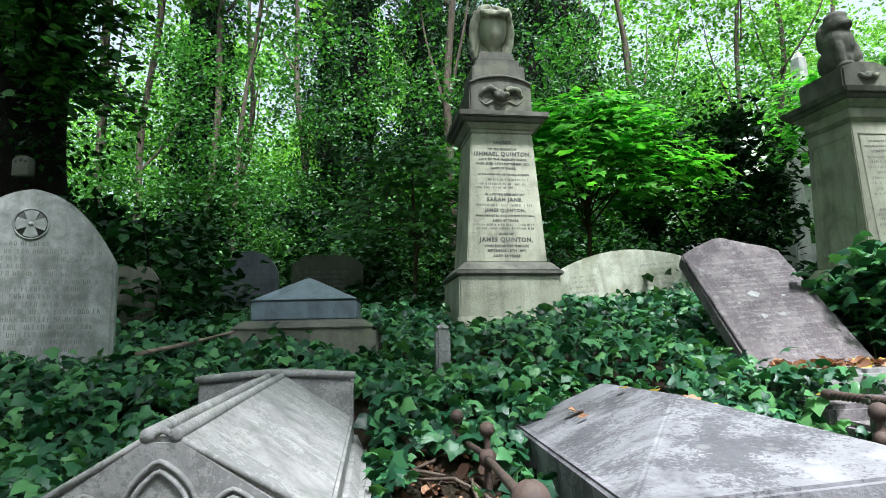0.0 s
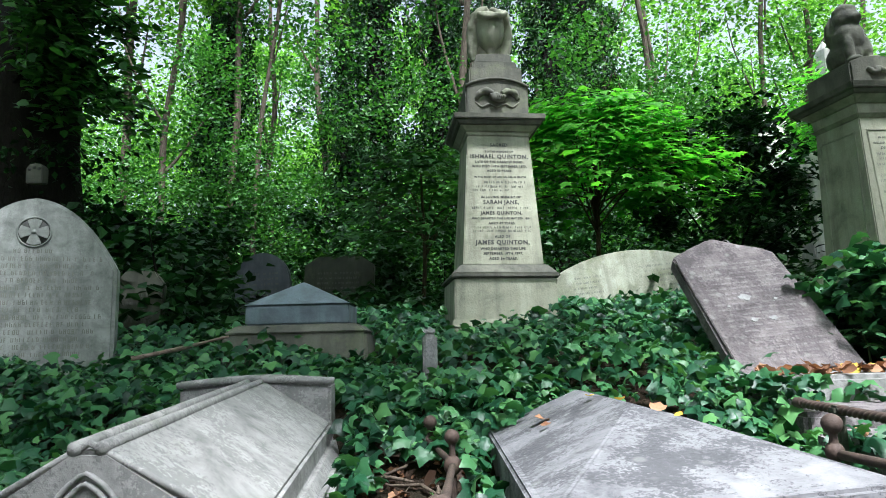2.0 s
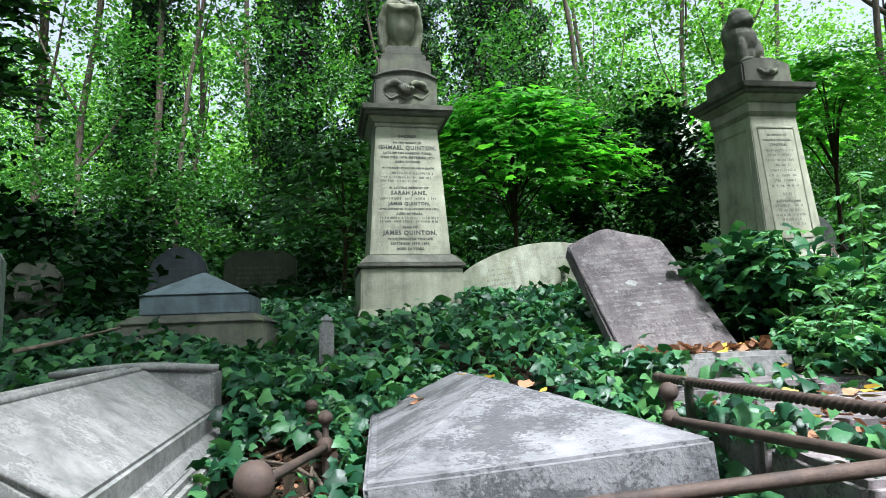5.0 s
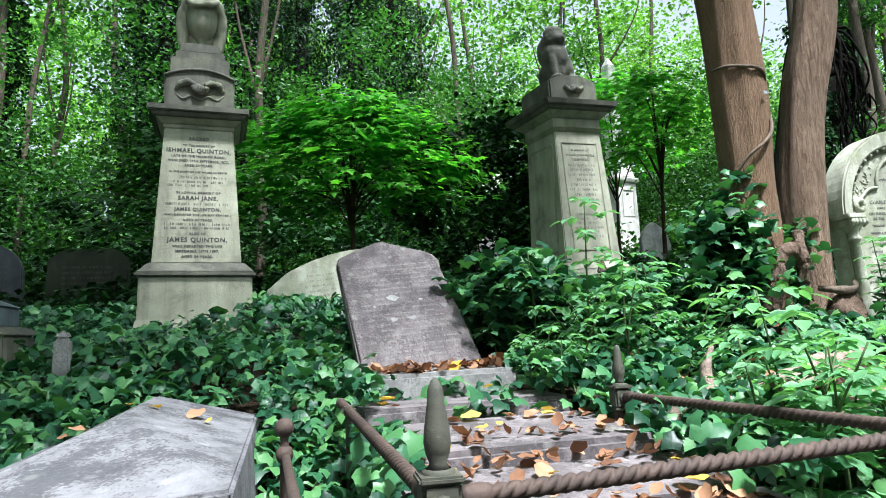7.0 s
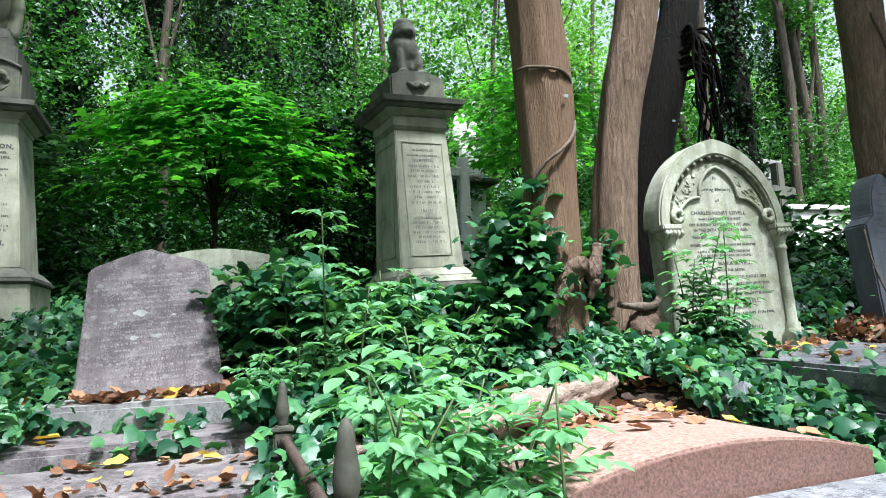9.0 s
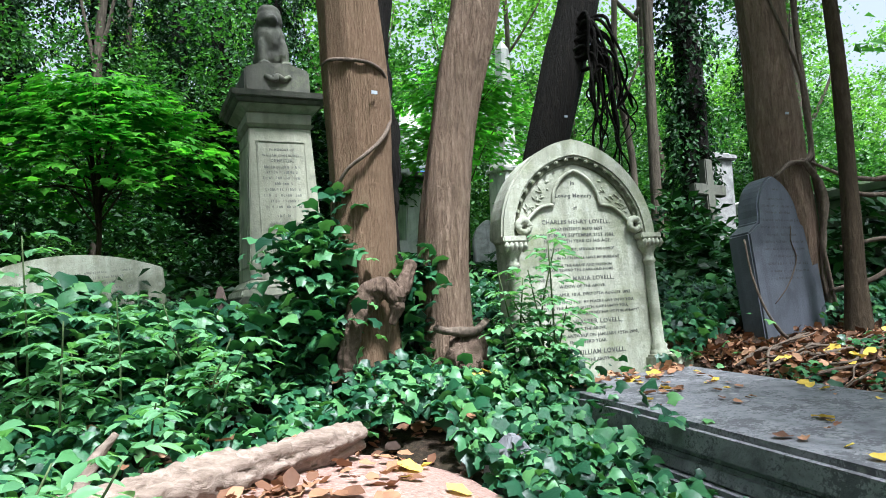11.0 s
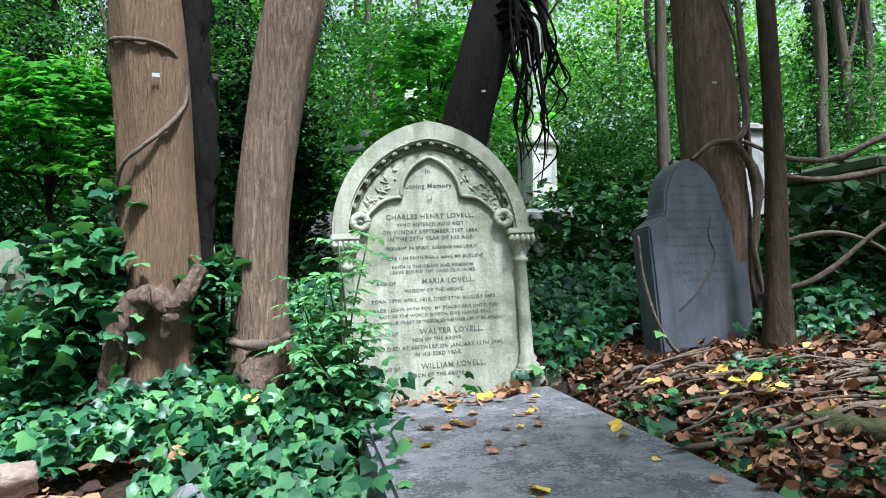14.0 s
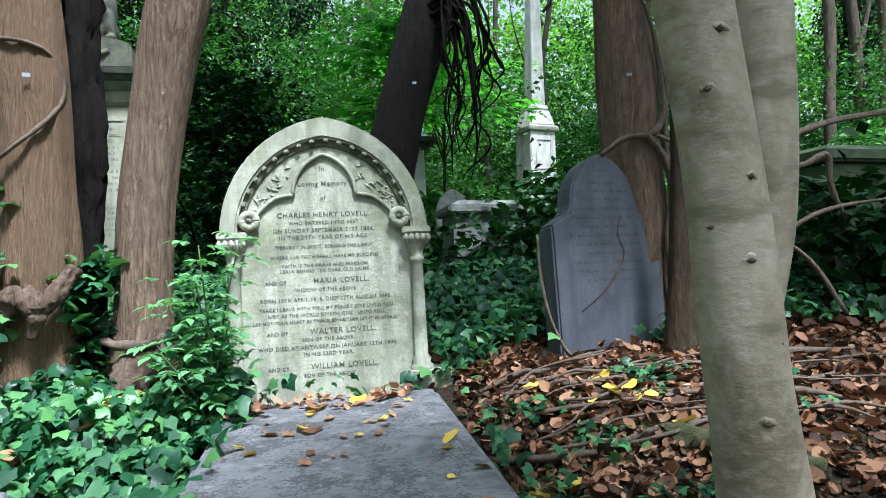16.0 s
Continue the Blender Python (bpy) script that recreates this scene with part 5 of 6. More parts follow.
# background trunks: x, y, radius, lean
FAR = [(-8.6, 16, 0.2, 0.1), (-7.0, 14.5, 0.13, 0.5), (-5.0, 14, 0.13, 0.25), (-4.7, 14.3, 0.09, 0.7), (-4.0, 19.5, 0.16, -0.3), (-0.35, 18.5, 0.16, 0.05), (0.15, 13.2, 0.14, 0.2), (5.35, 16.6, 0.13, -0.5), (15.0, 13.3, 0.2, -0.1), (17.5, 15, 0.2, 0.1),
       (11.0, 13, 0.12, -0.3), (12.7, 14.5, 0.2, -0.4), (16.2, 14, 0.2, -0.5), (9.8, 18, 0.14, 0.2), (-11, 15, 0.2, 0.3), (8.3, 17.5, 0.12, 0.5), (20, 19, 0.25, 0.1), (2.4, 21, 0.15, 0.3), (7, 22, 0.15, -0.2), (13.5, 21, 0.16, 0.2), (-6.5, 21, 0.16, 0.1), (9.2, 9.0, 0.13, 0.25), (4.4, 20, 0.12, 0.3)]
for k, (x, y, r, ln) in enumerate(FAR):
    r = r * 0.62
    z = float(G(x, y))
    h = 13
    bend = r_.uniform(-0.25, 0.25)
    pts = [(0, 0, -0.3), (ln * 0.1 + bend, 0, 2.2), (ln * 0.35, 0, 4.5), (ln * 0.8 + bend, 0, 7), (ln * 1.3, 0, 10), (ln * 2, 0, h)]
    lim = []
    for q in range(3):
        b = r_.uniform(3.0, 8)
        sx, sy = r_.uniform(-1, 1), r_.uniform(-0.6, 0.6)
        x0 = np.interp(b, [0, 4.5, 13], [0, ln * 0.35, ln * 2])
        lim.append(([(x0, 0, b), (x0 + sx * 0.6, sy * 0.6, b + 0.8), (x0 + sx * 1.3, sy, b + 2.0), (x0 + sx * 1.6, sy, b + 3.2)], [r * 0.5, r * 0.4, r * 0.25, r * 0.1]))
    t = tree("woodland_tree", pose(x, y, z), pts, [r * 1.25, r, r * 0.95, r * 0.85, r * 0.7, r * 0.4], BARK_FAR, "tall woodland tree with bare trunk and leafy crown", lim, 12, 5, 40 + k, group="woodland trees")
    n = 2200
    P = cloud(n, (ln * 1.3, 0, 9.5), (2.3, 2.0, 3.2), 26, 0.34)
    part("crown", blades("crown", P, upward(n, 0.9), rng.uniform(0.10, 0.2, n)), CANOPY if k % 2 else WOODLEAF, t)

# trunks clad in ivy, dark columns of leaves
CLAD = [(-1.75, 14.2, 0.85, 9), (2.3, 14.6, 0.85, 9), (3.4, 16.5, 1.0, 8), (-9.5, 11.5, 0.9, 9), (-5.5, 15.2, 0.7, 8), (10.2, 9.5, 0.5, 6), (0.0, 20, 1.2, 10), (18.2, 17, 0.9, 9), (-3.0, 17, 0.8, 9), (-6.1, 15.6, 0.7, 7), (-0.4, 15.6, 0.8, 8), (1.0, 17.5, 0.9, 9)]
for k, (x, y, r, h) in enumerate(CLAD):
    z = float(G(x, y))
    t = tree("ivy_clad_tree", pose(x, y, z), [(0, 0, -0.3), (0.1, 0, 3), (0.0, 0, 6), (0.2, 0, 12)], [0.25, 0.22, 0.2, 0.12], BARK_SHADED, "tall tree trunk thickly clad in dark ivy", n=12, seed=60 + k, group="ivy-clad trees")
    n = int(15000 * r * h / 7)
    zz = rng.uniform(0.0, h, n)
    an = rng.uniform(0, 2 * np.pi, n)
    rad = r * (0.55 + 0.45 * np.abs(np.sin(zz * 1.7 + 2 * np.sin(an + k)) * np.cos(2.3 * an + zz * 0.8 + k))) * rng.uniform(0.75, 1.05, n)
    P = np.stack([rad * np.cos(an), rad * np.sin(an), zz], -1)
    N = np.stack([np.cos(an), np.sin(an), np.full(n, 0.6)], -1) + rng.normal(size=(n, 3)) * 0.5
    lobes = 0.35 * np.sin(2.1 * zz + 3 * an + k) + 0.25 * np.sin(5.3 * zz - 2 * an)
    P = P * np.column_stack([1 + lobes, 1 + lobes, np.ones(n)])
    N = N + rng.normal(size=(n, 3)) * 0.5
    part("ivy_leaves", blades("ivy_leaves", P, N, rng.uniform(0.06, 0.12, n), droop=(0, 0, -0.5)), IVY_SHADED, t)

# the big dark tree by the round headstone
TB = tree("old_tree", pose(-4.1, 6.2, float(G(-4.1, 6.2))), [(0, 0, -0.3), (0.0, 0, 1.2), (-0.05, 0, 2.5), (0.0, 0, 4), (0.1, 0, 8)], [0.58, 0.42, 0.38, 0.4, 0.36], BARK_SHADED, "broad dark tree trunk in deep shade", n=24, seed=90, lumps=0.1)
r7 = np.random.default_rng(17)
P, N, D = [], [], []
for k in range(34):
    a0, a1 = r7.uniform(-0.3, 0.6), r7.uniform(0.3, 1.45)
    start = np.array((a0 * 0.5, -0.35, r7.uniform(2.4, 3.4)))
    tip = np.array((a1, -0.7 + r7.normal() * 0.25, start[2] - r7.uniform(0.1, 0.75)))
    mid = (start + tip) / 2 + np.array((0, 0, 0.22))
    line = smooth_line([start, mid, tip], 9)
    part("branch", tube([tuple(start), tuple(mid), tuple(tip)], [0.018, 0.011, 0.004], 7, 6, 0.1, 0, k, name="branch"), BARK_SHADED, TB)
    for p in line[5:]:
        for q in range(5):
            P.append(p + r7.normal(size=3) * np.array((0.09, 0.09, 0.06)))
            N.append(np.array((0.1, -0.35, 1)) + r7.normal(size=3) * 0.35)
            D.append(np.array((0.5, -0.1, -0.7)))
part("branch_leaves", blades("branch_leaves", np.array(P), np.array(N), r7.uniform(0.09, 0.17, len(P)), OVAL_BLADE, OVAL_FACES, droop=np.array(D)), WOODLEAF, TB)
n = 1500
P = cloud(n, (0.15, -0.1, 1.3), (0.55, 0.45, 0.8), 20, 0.14)
part("ivy_leaves", blades("ivy_leaves", P, upward(n, 0.9), rng.uniform(0.06, 0.1, n), droop=(0, 0, -1)), IVY_SHADED, TB)
# overhead leaf clouds added out of view, spread to shade the graves at left
P = np.vstack([cloud(4600, (0.6, -0.8, 6.8), (3.0, 3.0, 1.8), 60, 0.4), cloud(3000, (3.2, -2.2, 7.2), (2.4, 2.2, 1.2), 40, 0.4), cloud(2600, (3.3, 0.8, 6.9), (2.3, 1.7, 0.8), 40, 0.4)])
part("crown", blades("crown", P, upward(10200, 0.7), rng.uniform(0.18, 0.3, 10200)), WOODLEAF, TB)
tb = thing("stone_tablet", pose(-3.72, 5.63, 2.70), "small pale stone tablet with three round holes on a dark tree", "tablet")
part("plate", plate([(-0.08, 0), (0.08, 0), (0.08, 0.15), (0.05, 0.18), (0, 0.19), (-0.05, 0.18), (-0.08, 0.15)], 0.09, 0.008), SANDSTONE_DARK, tb)
# holes are flat dark discs, the shade inside them given by colour
for hx, hz in ((-0.045, 0.145), (0.0, 0.16), (0.045, 0.145)):
    part("hole_disc", lathe([(0.0, 0.006), (0.016, 0.006), (0.016, 0.0)], 12), INK, tb, at=pose(hx, 0.003, hz - 0.012, 90))


def bush(name, x, y, radius, zc, n, clumps, spread, size, material, label, stems=5, blade=SIMPLE_BLADE, faces=SIMPLE_FACES, category="shrub", tilt=0.7):
    z = float(G(x, y))
    t = thing(name, pose(x, y, z), label, category)
    P = cloud(n, (0, 0, zc), radius, clumps, spread)
    P = P[P[:, 2] > 0.02]
    part("leaves", blades("leaves", P, upward(len(P), tilt), rng.uniform(size * 0.7, size * 1.3, len(P)), blade, faces), material, t)
    for k in range(stems):
        q = P[rng.integers(0, len(P))]
        part("stem", tube([(0.05 * q[0], 0.05 * q[1], -0.1), (0.3 * q[0], 0.3 * q[1], 0.45 * q[2]), tuple(q)], [0.02, 0.014, 0.006], 7, 5, 0.1, 0, k, name="stem"), BARK_SHADED, t)
    return t


def maple(x, y, zc, spread, rise, sprays, size, label, seed, material=BRIGHT):
    """A young maple: arching limbs carrying flat tiered sprays of lobed leaves."""
    r = np.random.default_rng(seed)
    z = float(G(x, y))
    t = thing("young_maple", pose(x, y, z), label, "tree")
    fork = np.array((0.05, 0, zc * 0.8))
    part("trunk", tube([(0, 0, -0.15), (0.03, 0.02, zc * 0.3), tuple(fork), (0.02, 0, zc + rise * 0.7)], [0.035, 0.028, 0.022, 0.008], 10, 6, 0.1, 0, seed, name="trunk"), BARK_BROWN, t)
    P, N, D, S = [], [], [], []
    for k in range(sprays):
        a, lv = r.uniform(0, 6.28), 1 - 1.25 * r.uniform() ** 1.3
        rim = math.sqrt(max(0.05, 1 - max(lv, 0) ** 2)) * r.uniform(0.45, 1.0)
        c = np.array((rim * spread[0] * math.cos(a), rim * spread[1] * math.sin(a), zc + lv * rise - 0.12 * rim))
        d = np.array((math.cos(a), math.sin(a), -0.12 + 0.25 * max(lv, 0)))
        side = np.array((-math.sin(a), math.cos(a), 0))
        if k % 11 == 0:
            part("limb", tube([tuple(fork * r.uniform(0.7, 1.1)), tuple((fork + c) / 2 + np.array((0, 0, 0.12))), tuple(c + d * 0.2)], [0.012, 0.009, 0.003], 7, 5, 0.1, 0, k, name="limb"), BARK_BROWN, t)
        tilt = r.normal(size=3) * 0.16
        for q in range(15):
            u, v = r.uniform(-0.3, 0.36), r.normal() * 0.13
            P.append(c + d * u + side * v + np.array((0, 0, r.normal() * 0.025 - 0.35 * v * v)))
            N.append(np.array((0, -0.12, 1)) + tilt + d * 0.25 + r.normal(size=3) * 0.16)
            D.append(d + side * v * 3 + np.array((0, 0, -0.3)))
            S.append(size * r.uniform(0.65, 1.25))
    part("leaves", blades("leaves", np.array(P), np.array(N), np.array(S), PALM_BLADE, IVY_FACES, droop=np.array(D) * 2), material, t)
    return t


# understory between and behind the monuments
maple(1.7, 7.5, 1.45, (1.5, 0.95), 0.95, 260, 0.12, "young maple with bright green tiered leaves", 1)
maple(-0.35, 7.9, 1.1, (0.95, 0.8), 0.95, 95, 0.105, "young maple with dark green leaves in shade", 2, WOODLEAF)
bush("dark_shrub", 3.5, 8.3, (0.95, 0.9, 1.15), 1.35, 5600, 52, 0.17, 0.11, IVY_SHADED, "dense dark evergreen shrub", 5)
maple(5.75, 7.6, 1.9, (0.8, 0.75), 0.9, 95, 0.105, "young maple with bright green tiered leaves", 3)
maple(6.5, 10.4, 2.3, (1.3, 1.0), 1.3, 110, 0.12, "young maple with bright green tiered leaves", 4)
for x, y, r, h, mt in [(-3.2, 6.6, 0.8, 0.7, IVY_SHADED), (-2.9, 10.5, 1.6, 1.0, IVY_SHADED), (-6.5, 10, 1.8, 1.2, IVY_SHADED), (-4.4, 8.6, 1.2, 0.8, IVY_SHADED), (-2.35, 5.4, 0.42, 0.45, IVY_SHADED), (-0.2, 11.5, 1.7, 1.0, IVY_SHADED), (2.8, 11.5, 1.6, 1.1, IVY_SHADED), (5.6, 12.6, 1.8, 1.2, WOODLEAF), (8.6, 11.8, 1.4, 0.6, WOODLEAF), (12, 13.8, 2.0, 1.2, WOODLEAF), (7.4, 6.2, 0.9, 0.5, IVY_SHADED), (9.7, 6.3, 0.9, 0.4, IVY_SHADED), (15.5, 11.5, 2.2, 1.3, WOODLEAF), (8.8, 4.6, 0.8, 0.5, IVY_SHADED)]:
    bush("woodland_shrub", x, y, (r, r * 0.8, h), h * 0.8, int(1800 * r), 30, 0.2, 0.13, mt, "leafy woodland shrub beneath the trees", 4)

# far woods: leaf masses in tiers beyond the trunks, and unseen ones round behind the path


def woods(xa, xb, y, deep, za, zb, n, clumps, size, spread, material):
    c = np.stack([rng.uniform(xa, xb, clumps), y + rng.normal(size=clumps) * deep, za + (zb - za) * rng.uniform(0, 1, clumps) ** 1.25], -1)
    pick = rng.integers(0, clumps, n)
    P = c[pick] + rng.normal(size=(n, 3)) * np.array((1.0, 0.8, 0.6)) * spread * rng.uniform(0.6, 1.4, (clumps, 1))[pick]
    ob = part("far_woods", blades("far_woods", P, upward(n, 0.9), rng.uniform(size * 0.7, size * 1.3, n)), material)
    tagged(ob, "distant woodland foliage up the hill, with unseen light-blocking masses round the path", "trees", kind="stuff")


woods(-17, 24, 17.5, 1.0, 1.6, 6.0, 80000, 520, 0.13, 0.5, WOODLEAF)
woods(-17, 24, 18.5, 1.0, 1.6, 8.0, 50000, 300, 0.14, 0.55, WOODLEAF)
woods(-15, 1.5, 14.8, 0.7, 1.5, 4.6, 26000, 160, 0.11, 0.42, IVY_SHADED)
woods(-9, 3.5, 12.8, 0.9, 2.4, 7.5, 26000, 150, 0.1, 0.4, WOODLEAF)
woods(3.5, 7.4, 14.5, 0.8, 2.6, 7.5, 9000, 50, 0.105, 0.42, WOODLEAF)
woods(10.8, 17, 14.5, 1.0, 2.6, 7.5, 13000, 75, 0.105, 0.42, WOODLEAF)
woods(3, 24, 21, 1.0, 2, 9, 42000, 240, 0.14, 0.55, WOODLEAF)
woods(-26, 34, 25, 1.6, 2, 13, 90000, 240, 0.17, 0.75, CANOPY)
woods(-36, 46, 34, 2.0, 3, 19, 95000, 270, 0.23, 1.0, CANOPY)
woods(-40, 50, 42, 2.0, 2, 17, 60000, 330, 0.45, 1.6, CANOPY)
# unseen masses added behind and at both sides to cut low sky light
woods(-14, 20, -7, 1.2, 0.0, 8, 9000, 160, 0.45, 0.9, WOODLEAF)
woods(-15, -12, 5, 4.5, 0.0, 9, 7000, 120, 0.4, 0.9, WOODLEAF)
woods(17, 21, 5, 4.5, 0.0, 9, 7000, 120, 0.4, 0.9, WOODLEAF)

# ------------------------------------------------------------------ ivy over the ground
RECTS = [(5.61, 2.38, 0.57, 1.2, 6), (0.71, 2.15, 0.40, 0.78, 3), (-0.66, 2.2, 0.40, 0.92, 6), (3.74, 2.24, 0.6, 0.52, 8), (1.92, 3.05, 0.46, 0.45, 6), (2.0, 1.8, 0.5, 0.75, 4), (-0.86, 4.28, 0.5, 0.36, 4), (0.44, 5.02, 0.4, 0.4, 8), (3.56, 5.42, 0.4, 0.4, 12), (5.44, 3.8, 0.58, 0.2, 6), (-2.48, 4.0, 0.48, 0.1, 22), (4.03, 3.56, 0.16, 0.16, 0), (4.5, 3.66, 0.13, 0.13, 0), (3.80, 1.55, 0.68, 0.2, 8), (6.92, 3.85, 0.36, 0.12, 14)]


def clear_of(P):
    ok = np.ones(len(P), bool)
    for x, y, a, b, d in RECTS:
        c, s = math.cos(radians(d)), math.sin(radians(d))
        dx, dy = P[:, 0] - x, P[:, 1] - y
        ok &= ~((np.abs(dx * c + dy * s) < a) & (np.abs(-dx * s + dy * c) < b))
    return ok


def carpet(x0, x1, y0, y1, per, lift, size, seed):
    r = np.random.default_rng(seed)
    n = int((x1 - x0) * (y1 - y0) * per)
    P = np.stack([r.uniform(x0, x1, n), r.uniform(y0, y1, n)], -1)
    P = P[clear_of(P)]
    bare = ((P[:, 0] > 6.05 + 0.15 * np.sin(5 * P[:, 1])) & (P[:, 1] < 3.75 + 0.2 * np.sin(4 * P[:, 0]))) | ((np.abs(P[:, 0] - 0.02) < 0.2) & (P[:, 1] < 2.6))
    P = P[~bare | (r.uniform(size=len(P)) < 0.05)]
    edge = 0.95 + 0.25 * np.sin(2.3 * P[:, 0]) + 0.12 * np.sin(7 * P[:, 0] + 1)
    P = P[(P[:, 1] > edge) | (r.uniform(size=len(P)) < 0.12)]
    gap = np.sin(11 * P[:, 0] + 2.1 * np.sin(6.3 * P[:, 1])) * np.sin(12.7 * P[:, 1] + 1.9 * np.sin(7.1 * P[:, 0]))
    P = P[(gap > -0.42) | (r.uniform(size=len(P)) < 0.25)]
    hump = 0.5 + 0.5 * np.sin(4.1 * P[:, 0] + 1.7 * np.sin(3.3 * P[:, 1])) * np.sin(3.7 * P[:, 1] + 0.6)
    z = G(P[:, 0], P[:, 1]) + 0.02 + lift * (0.35 + 0.65 * hump) * r.uniform(0.25, 1.0, len(P))
    return np.column_stack([P, z])


P = np.vstack([carpet(-4.5, 6.3, 0.9, 3.6, 1150, 0.23, 0.07, 1), carpet(-5, 8.6, 3.6, 6.2, 820, 0.25, 0.08, 2)])
# strands creeping over the edges of the grave slabs
r6 = np.random.default_rng(64)
for x0, x1, y0, y1, zt, n in ((1.44, 1.60, 1.2, 2.4, 0.78, 130), (2.40, 2.58, 1.3, 2.5, 0.80, 170), (1.40, 1.56, 2.5, 3.3, 0.93, 120), (2.26, 2.46, 2.6, 3.4, 0.95, 170), (1.5, 2.2, 2.88, 2.98, 0.86, 40), (5.04, 5.16, 2.2, 3.2, 0.975, 26), (0.28, 0.42, 2.7, 2.95, 0.84, 40), (3.1, 3.26, 1.9, 2.7, 0.8, 70)):
    s_ = r6.uniform(size=(n, 3))
    P = np.vstack([P, np.column_stack([x0 + (x1 - x0) * s_[:, 0], y0 + (y1 - y0) * s_[:, 1], zt - 0.06 + 0.11 * s_[:, 2]])])
N = upward(len(P), 0.95)
N[:, 1] -= 0.45
P[:, 2] += np.abs(rng.normal(size=len(P))) * 0.025 - 0.01
ivy = part("ivy_carpet", blades("ivy_carpet", P, N, rng.uniform(0.032, 0.088, len(P)), IVY_BLADE, IVY_FACES, droop=np.column_stack([rng.normal(size=len(P)) * 0.9, np.full(len(P), -0.75), np.full(len(P), -0.25)])), IVY)
tagged(ivy, "glossy dark green ivy carpeting the graves", "ivy", kind="stuff")
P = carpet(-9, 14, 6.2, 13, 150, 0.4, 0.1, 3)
# woodland-floor leaves take the ivy green that is darkened for shade
under = part("undergrowth", blades("undergrowth", P, upward(len(P), 0.6), rng.uniform(0.09, 0.16, len(P))), IVY_SHADED)
tagged(under, "ivy and brambles on the woodland floor, darkened for shade", "undergrowth", kind="stuff")

# leafy shoots with paired compound leaves


def shoot(name, x, y, height, leaflet, material, label, seed, lean=(0, 0), lift=0.0, group="", pairs=3):
    r = np.random.default_rng(seed)
    z = float(G(x, y)) + lift
    t = thing(name, pose(x, y, z), label, "sapling", group)
    top = np.array((lean[0] + r.normal() * 0.05, lean[1] + r.normal() * 0.05, height))
    stem = smooth_line([(0, 0, -0.05), top * np.array((0.25, 0.25, 0.5)), top], 6)
    part("stem", tube([(0, 0, -0.05), tuple(top * np.array((0.25, 0.25, 0.5))), tuple(top)], [0.007, 0.005, 0.003], 6, 5, 0.05, 0, seed, name="stem"), SAPSTEM, t)
    P, N, D, S = [], [], [], []
    nodes = max(3, int(height / 0.085))
    for k in range(nodes):
        f = 0.3 + 0.7 * (k + 1) / nodes
        base = stem[min(len(stem) - 1, int(f * (len(stem) - 1)))]
        a0 = r.uniform(0, 6.28) if k == 0 else a0 + 1.57 + r.normal() * 0.25
        for side in (0, math.pi):
            a = a0 + side
            d = np.array((math.cos(a), math.sin(a), r.uniform(0.15, 0.55)))
            ln = leaflet * (1.4 + 0.9 * pairs / 3) * r.uniform(0.7, 1.15)
            sag = r.uniform(0.15, 0.5)
            perp = np.array((-math.sin(a), math.cos(a), 0))
            for q in range(pairs):
                u = 0.35 + 0.55 * q / pairs
                p = base + d * ln * u - np.array((0, 0, sag * ln * u * u))
                for sg in (-1, 1):
                    P.append(p), N.append(np.array((0, 0, 1)) + d * 0.25 * r.normal() + perp * sg * 0.3 + r.normal(size=3) * 0.12)
                    D.append(perp * sg + d * 0.55), S.append(leaflet * r.uniform(0.75, 1.1))
            P.append(base + d * ln * 0.95 - np.array((0, 0, sag * ln * 0.9)))
            N.append(np.array((0, 0, 1.0)) + d * 0.4 + r.normal(size=3) * 0.1), D.append(d - np.array((0, 0, sag))), S.append(leaflet * r.uniform(0.9, 1.25))
    part("leaves", blades("leaves", np.array(P), np.array(N), np.array(S), OVAL_BLADE, OVAL_FACES, droop=np.array(D) * 2.5), material, t)
    return t


r4 = np.random.default_rng(55)
LBL = "young elder shoot with paired pale green leaves"
for k in range(46):
    x, y = r4.uniform(2.3, 3.4), r4.uniform(2.75, 3.9)
    shoot("elder_shoot", x, y, r4.uniform(0.16, 0.42), r4.uniform(0.042, 0.062), SAPLING, LBL, 200 + k, (r4.normal() * 0.12, r4.normal() * 0.1 - 0.04), 0.0, "shoots in the thicket")
for k, (x, y, h) in enumerate([(2.66, 3.0, 0.92), (2.8, 2.9, 0.6), (2.95, 3.2, 0.62), (3.2, 3.3, 0.55), (2.5, 3.35, 0.62), (3.3, 3.1, 0.45)]):
    shoot("elder_shoot", x, y, h, 0.066, SAPLING, LBL, 300 + k, (r4.normal() * 0.06, -0.03), 0.0, "shoots in the thicket")
for k in range(15):
    x, y = 2.93 + r4.normal() * 0.15, 1.66 + r4.normal() * 0.16
    shoot("sapling", x, y, r4.uniform(0.4, 0.72), r4.uniform(0.055, 0.075), SAPLING, "young sapling with broad pale green leaves", 330 + k, (r4.normal() * 0.12, r4.normal() * 0.08), 0.0, "saplings by the railing")
for k in range(12):
    x, y = r4.uniform(4.82, 5.0), r4.uniform(3.15, 3.5)
    shoot("elder_shoot", x, y, r4.uniform(0.35, 0.95), r4.uniform(0.045, 0.065), SAPLING, "slender leafy shoot beside a headstone", 360 + k, (r4.normal() * 0.08, -0.05), 0.0, "shoots by the headstone")
bush("ivy_mound", 2.52, 3.72, (0.26, 0.42, 0.28), 0.3, 1000, 20, 0.1, 0.085, IVY, "ivy mound spilling over a headstone", 3, IVY_BLADE, IVY_FACES)
bush("ivy_mound", 3.05, 3.75, (0.55, 0.4, 0.2), 0.16, 1500, 34, 0.1, 0.085, IVY, "ivy mound under young elder", 3, IVY_BLADE, IVY_FACES)
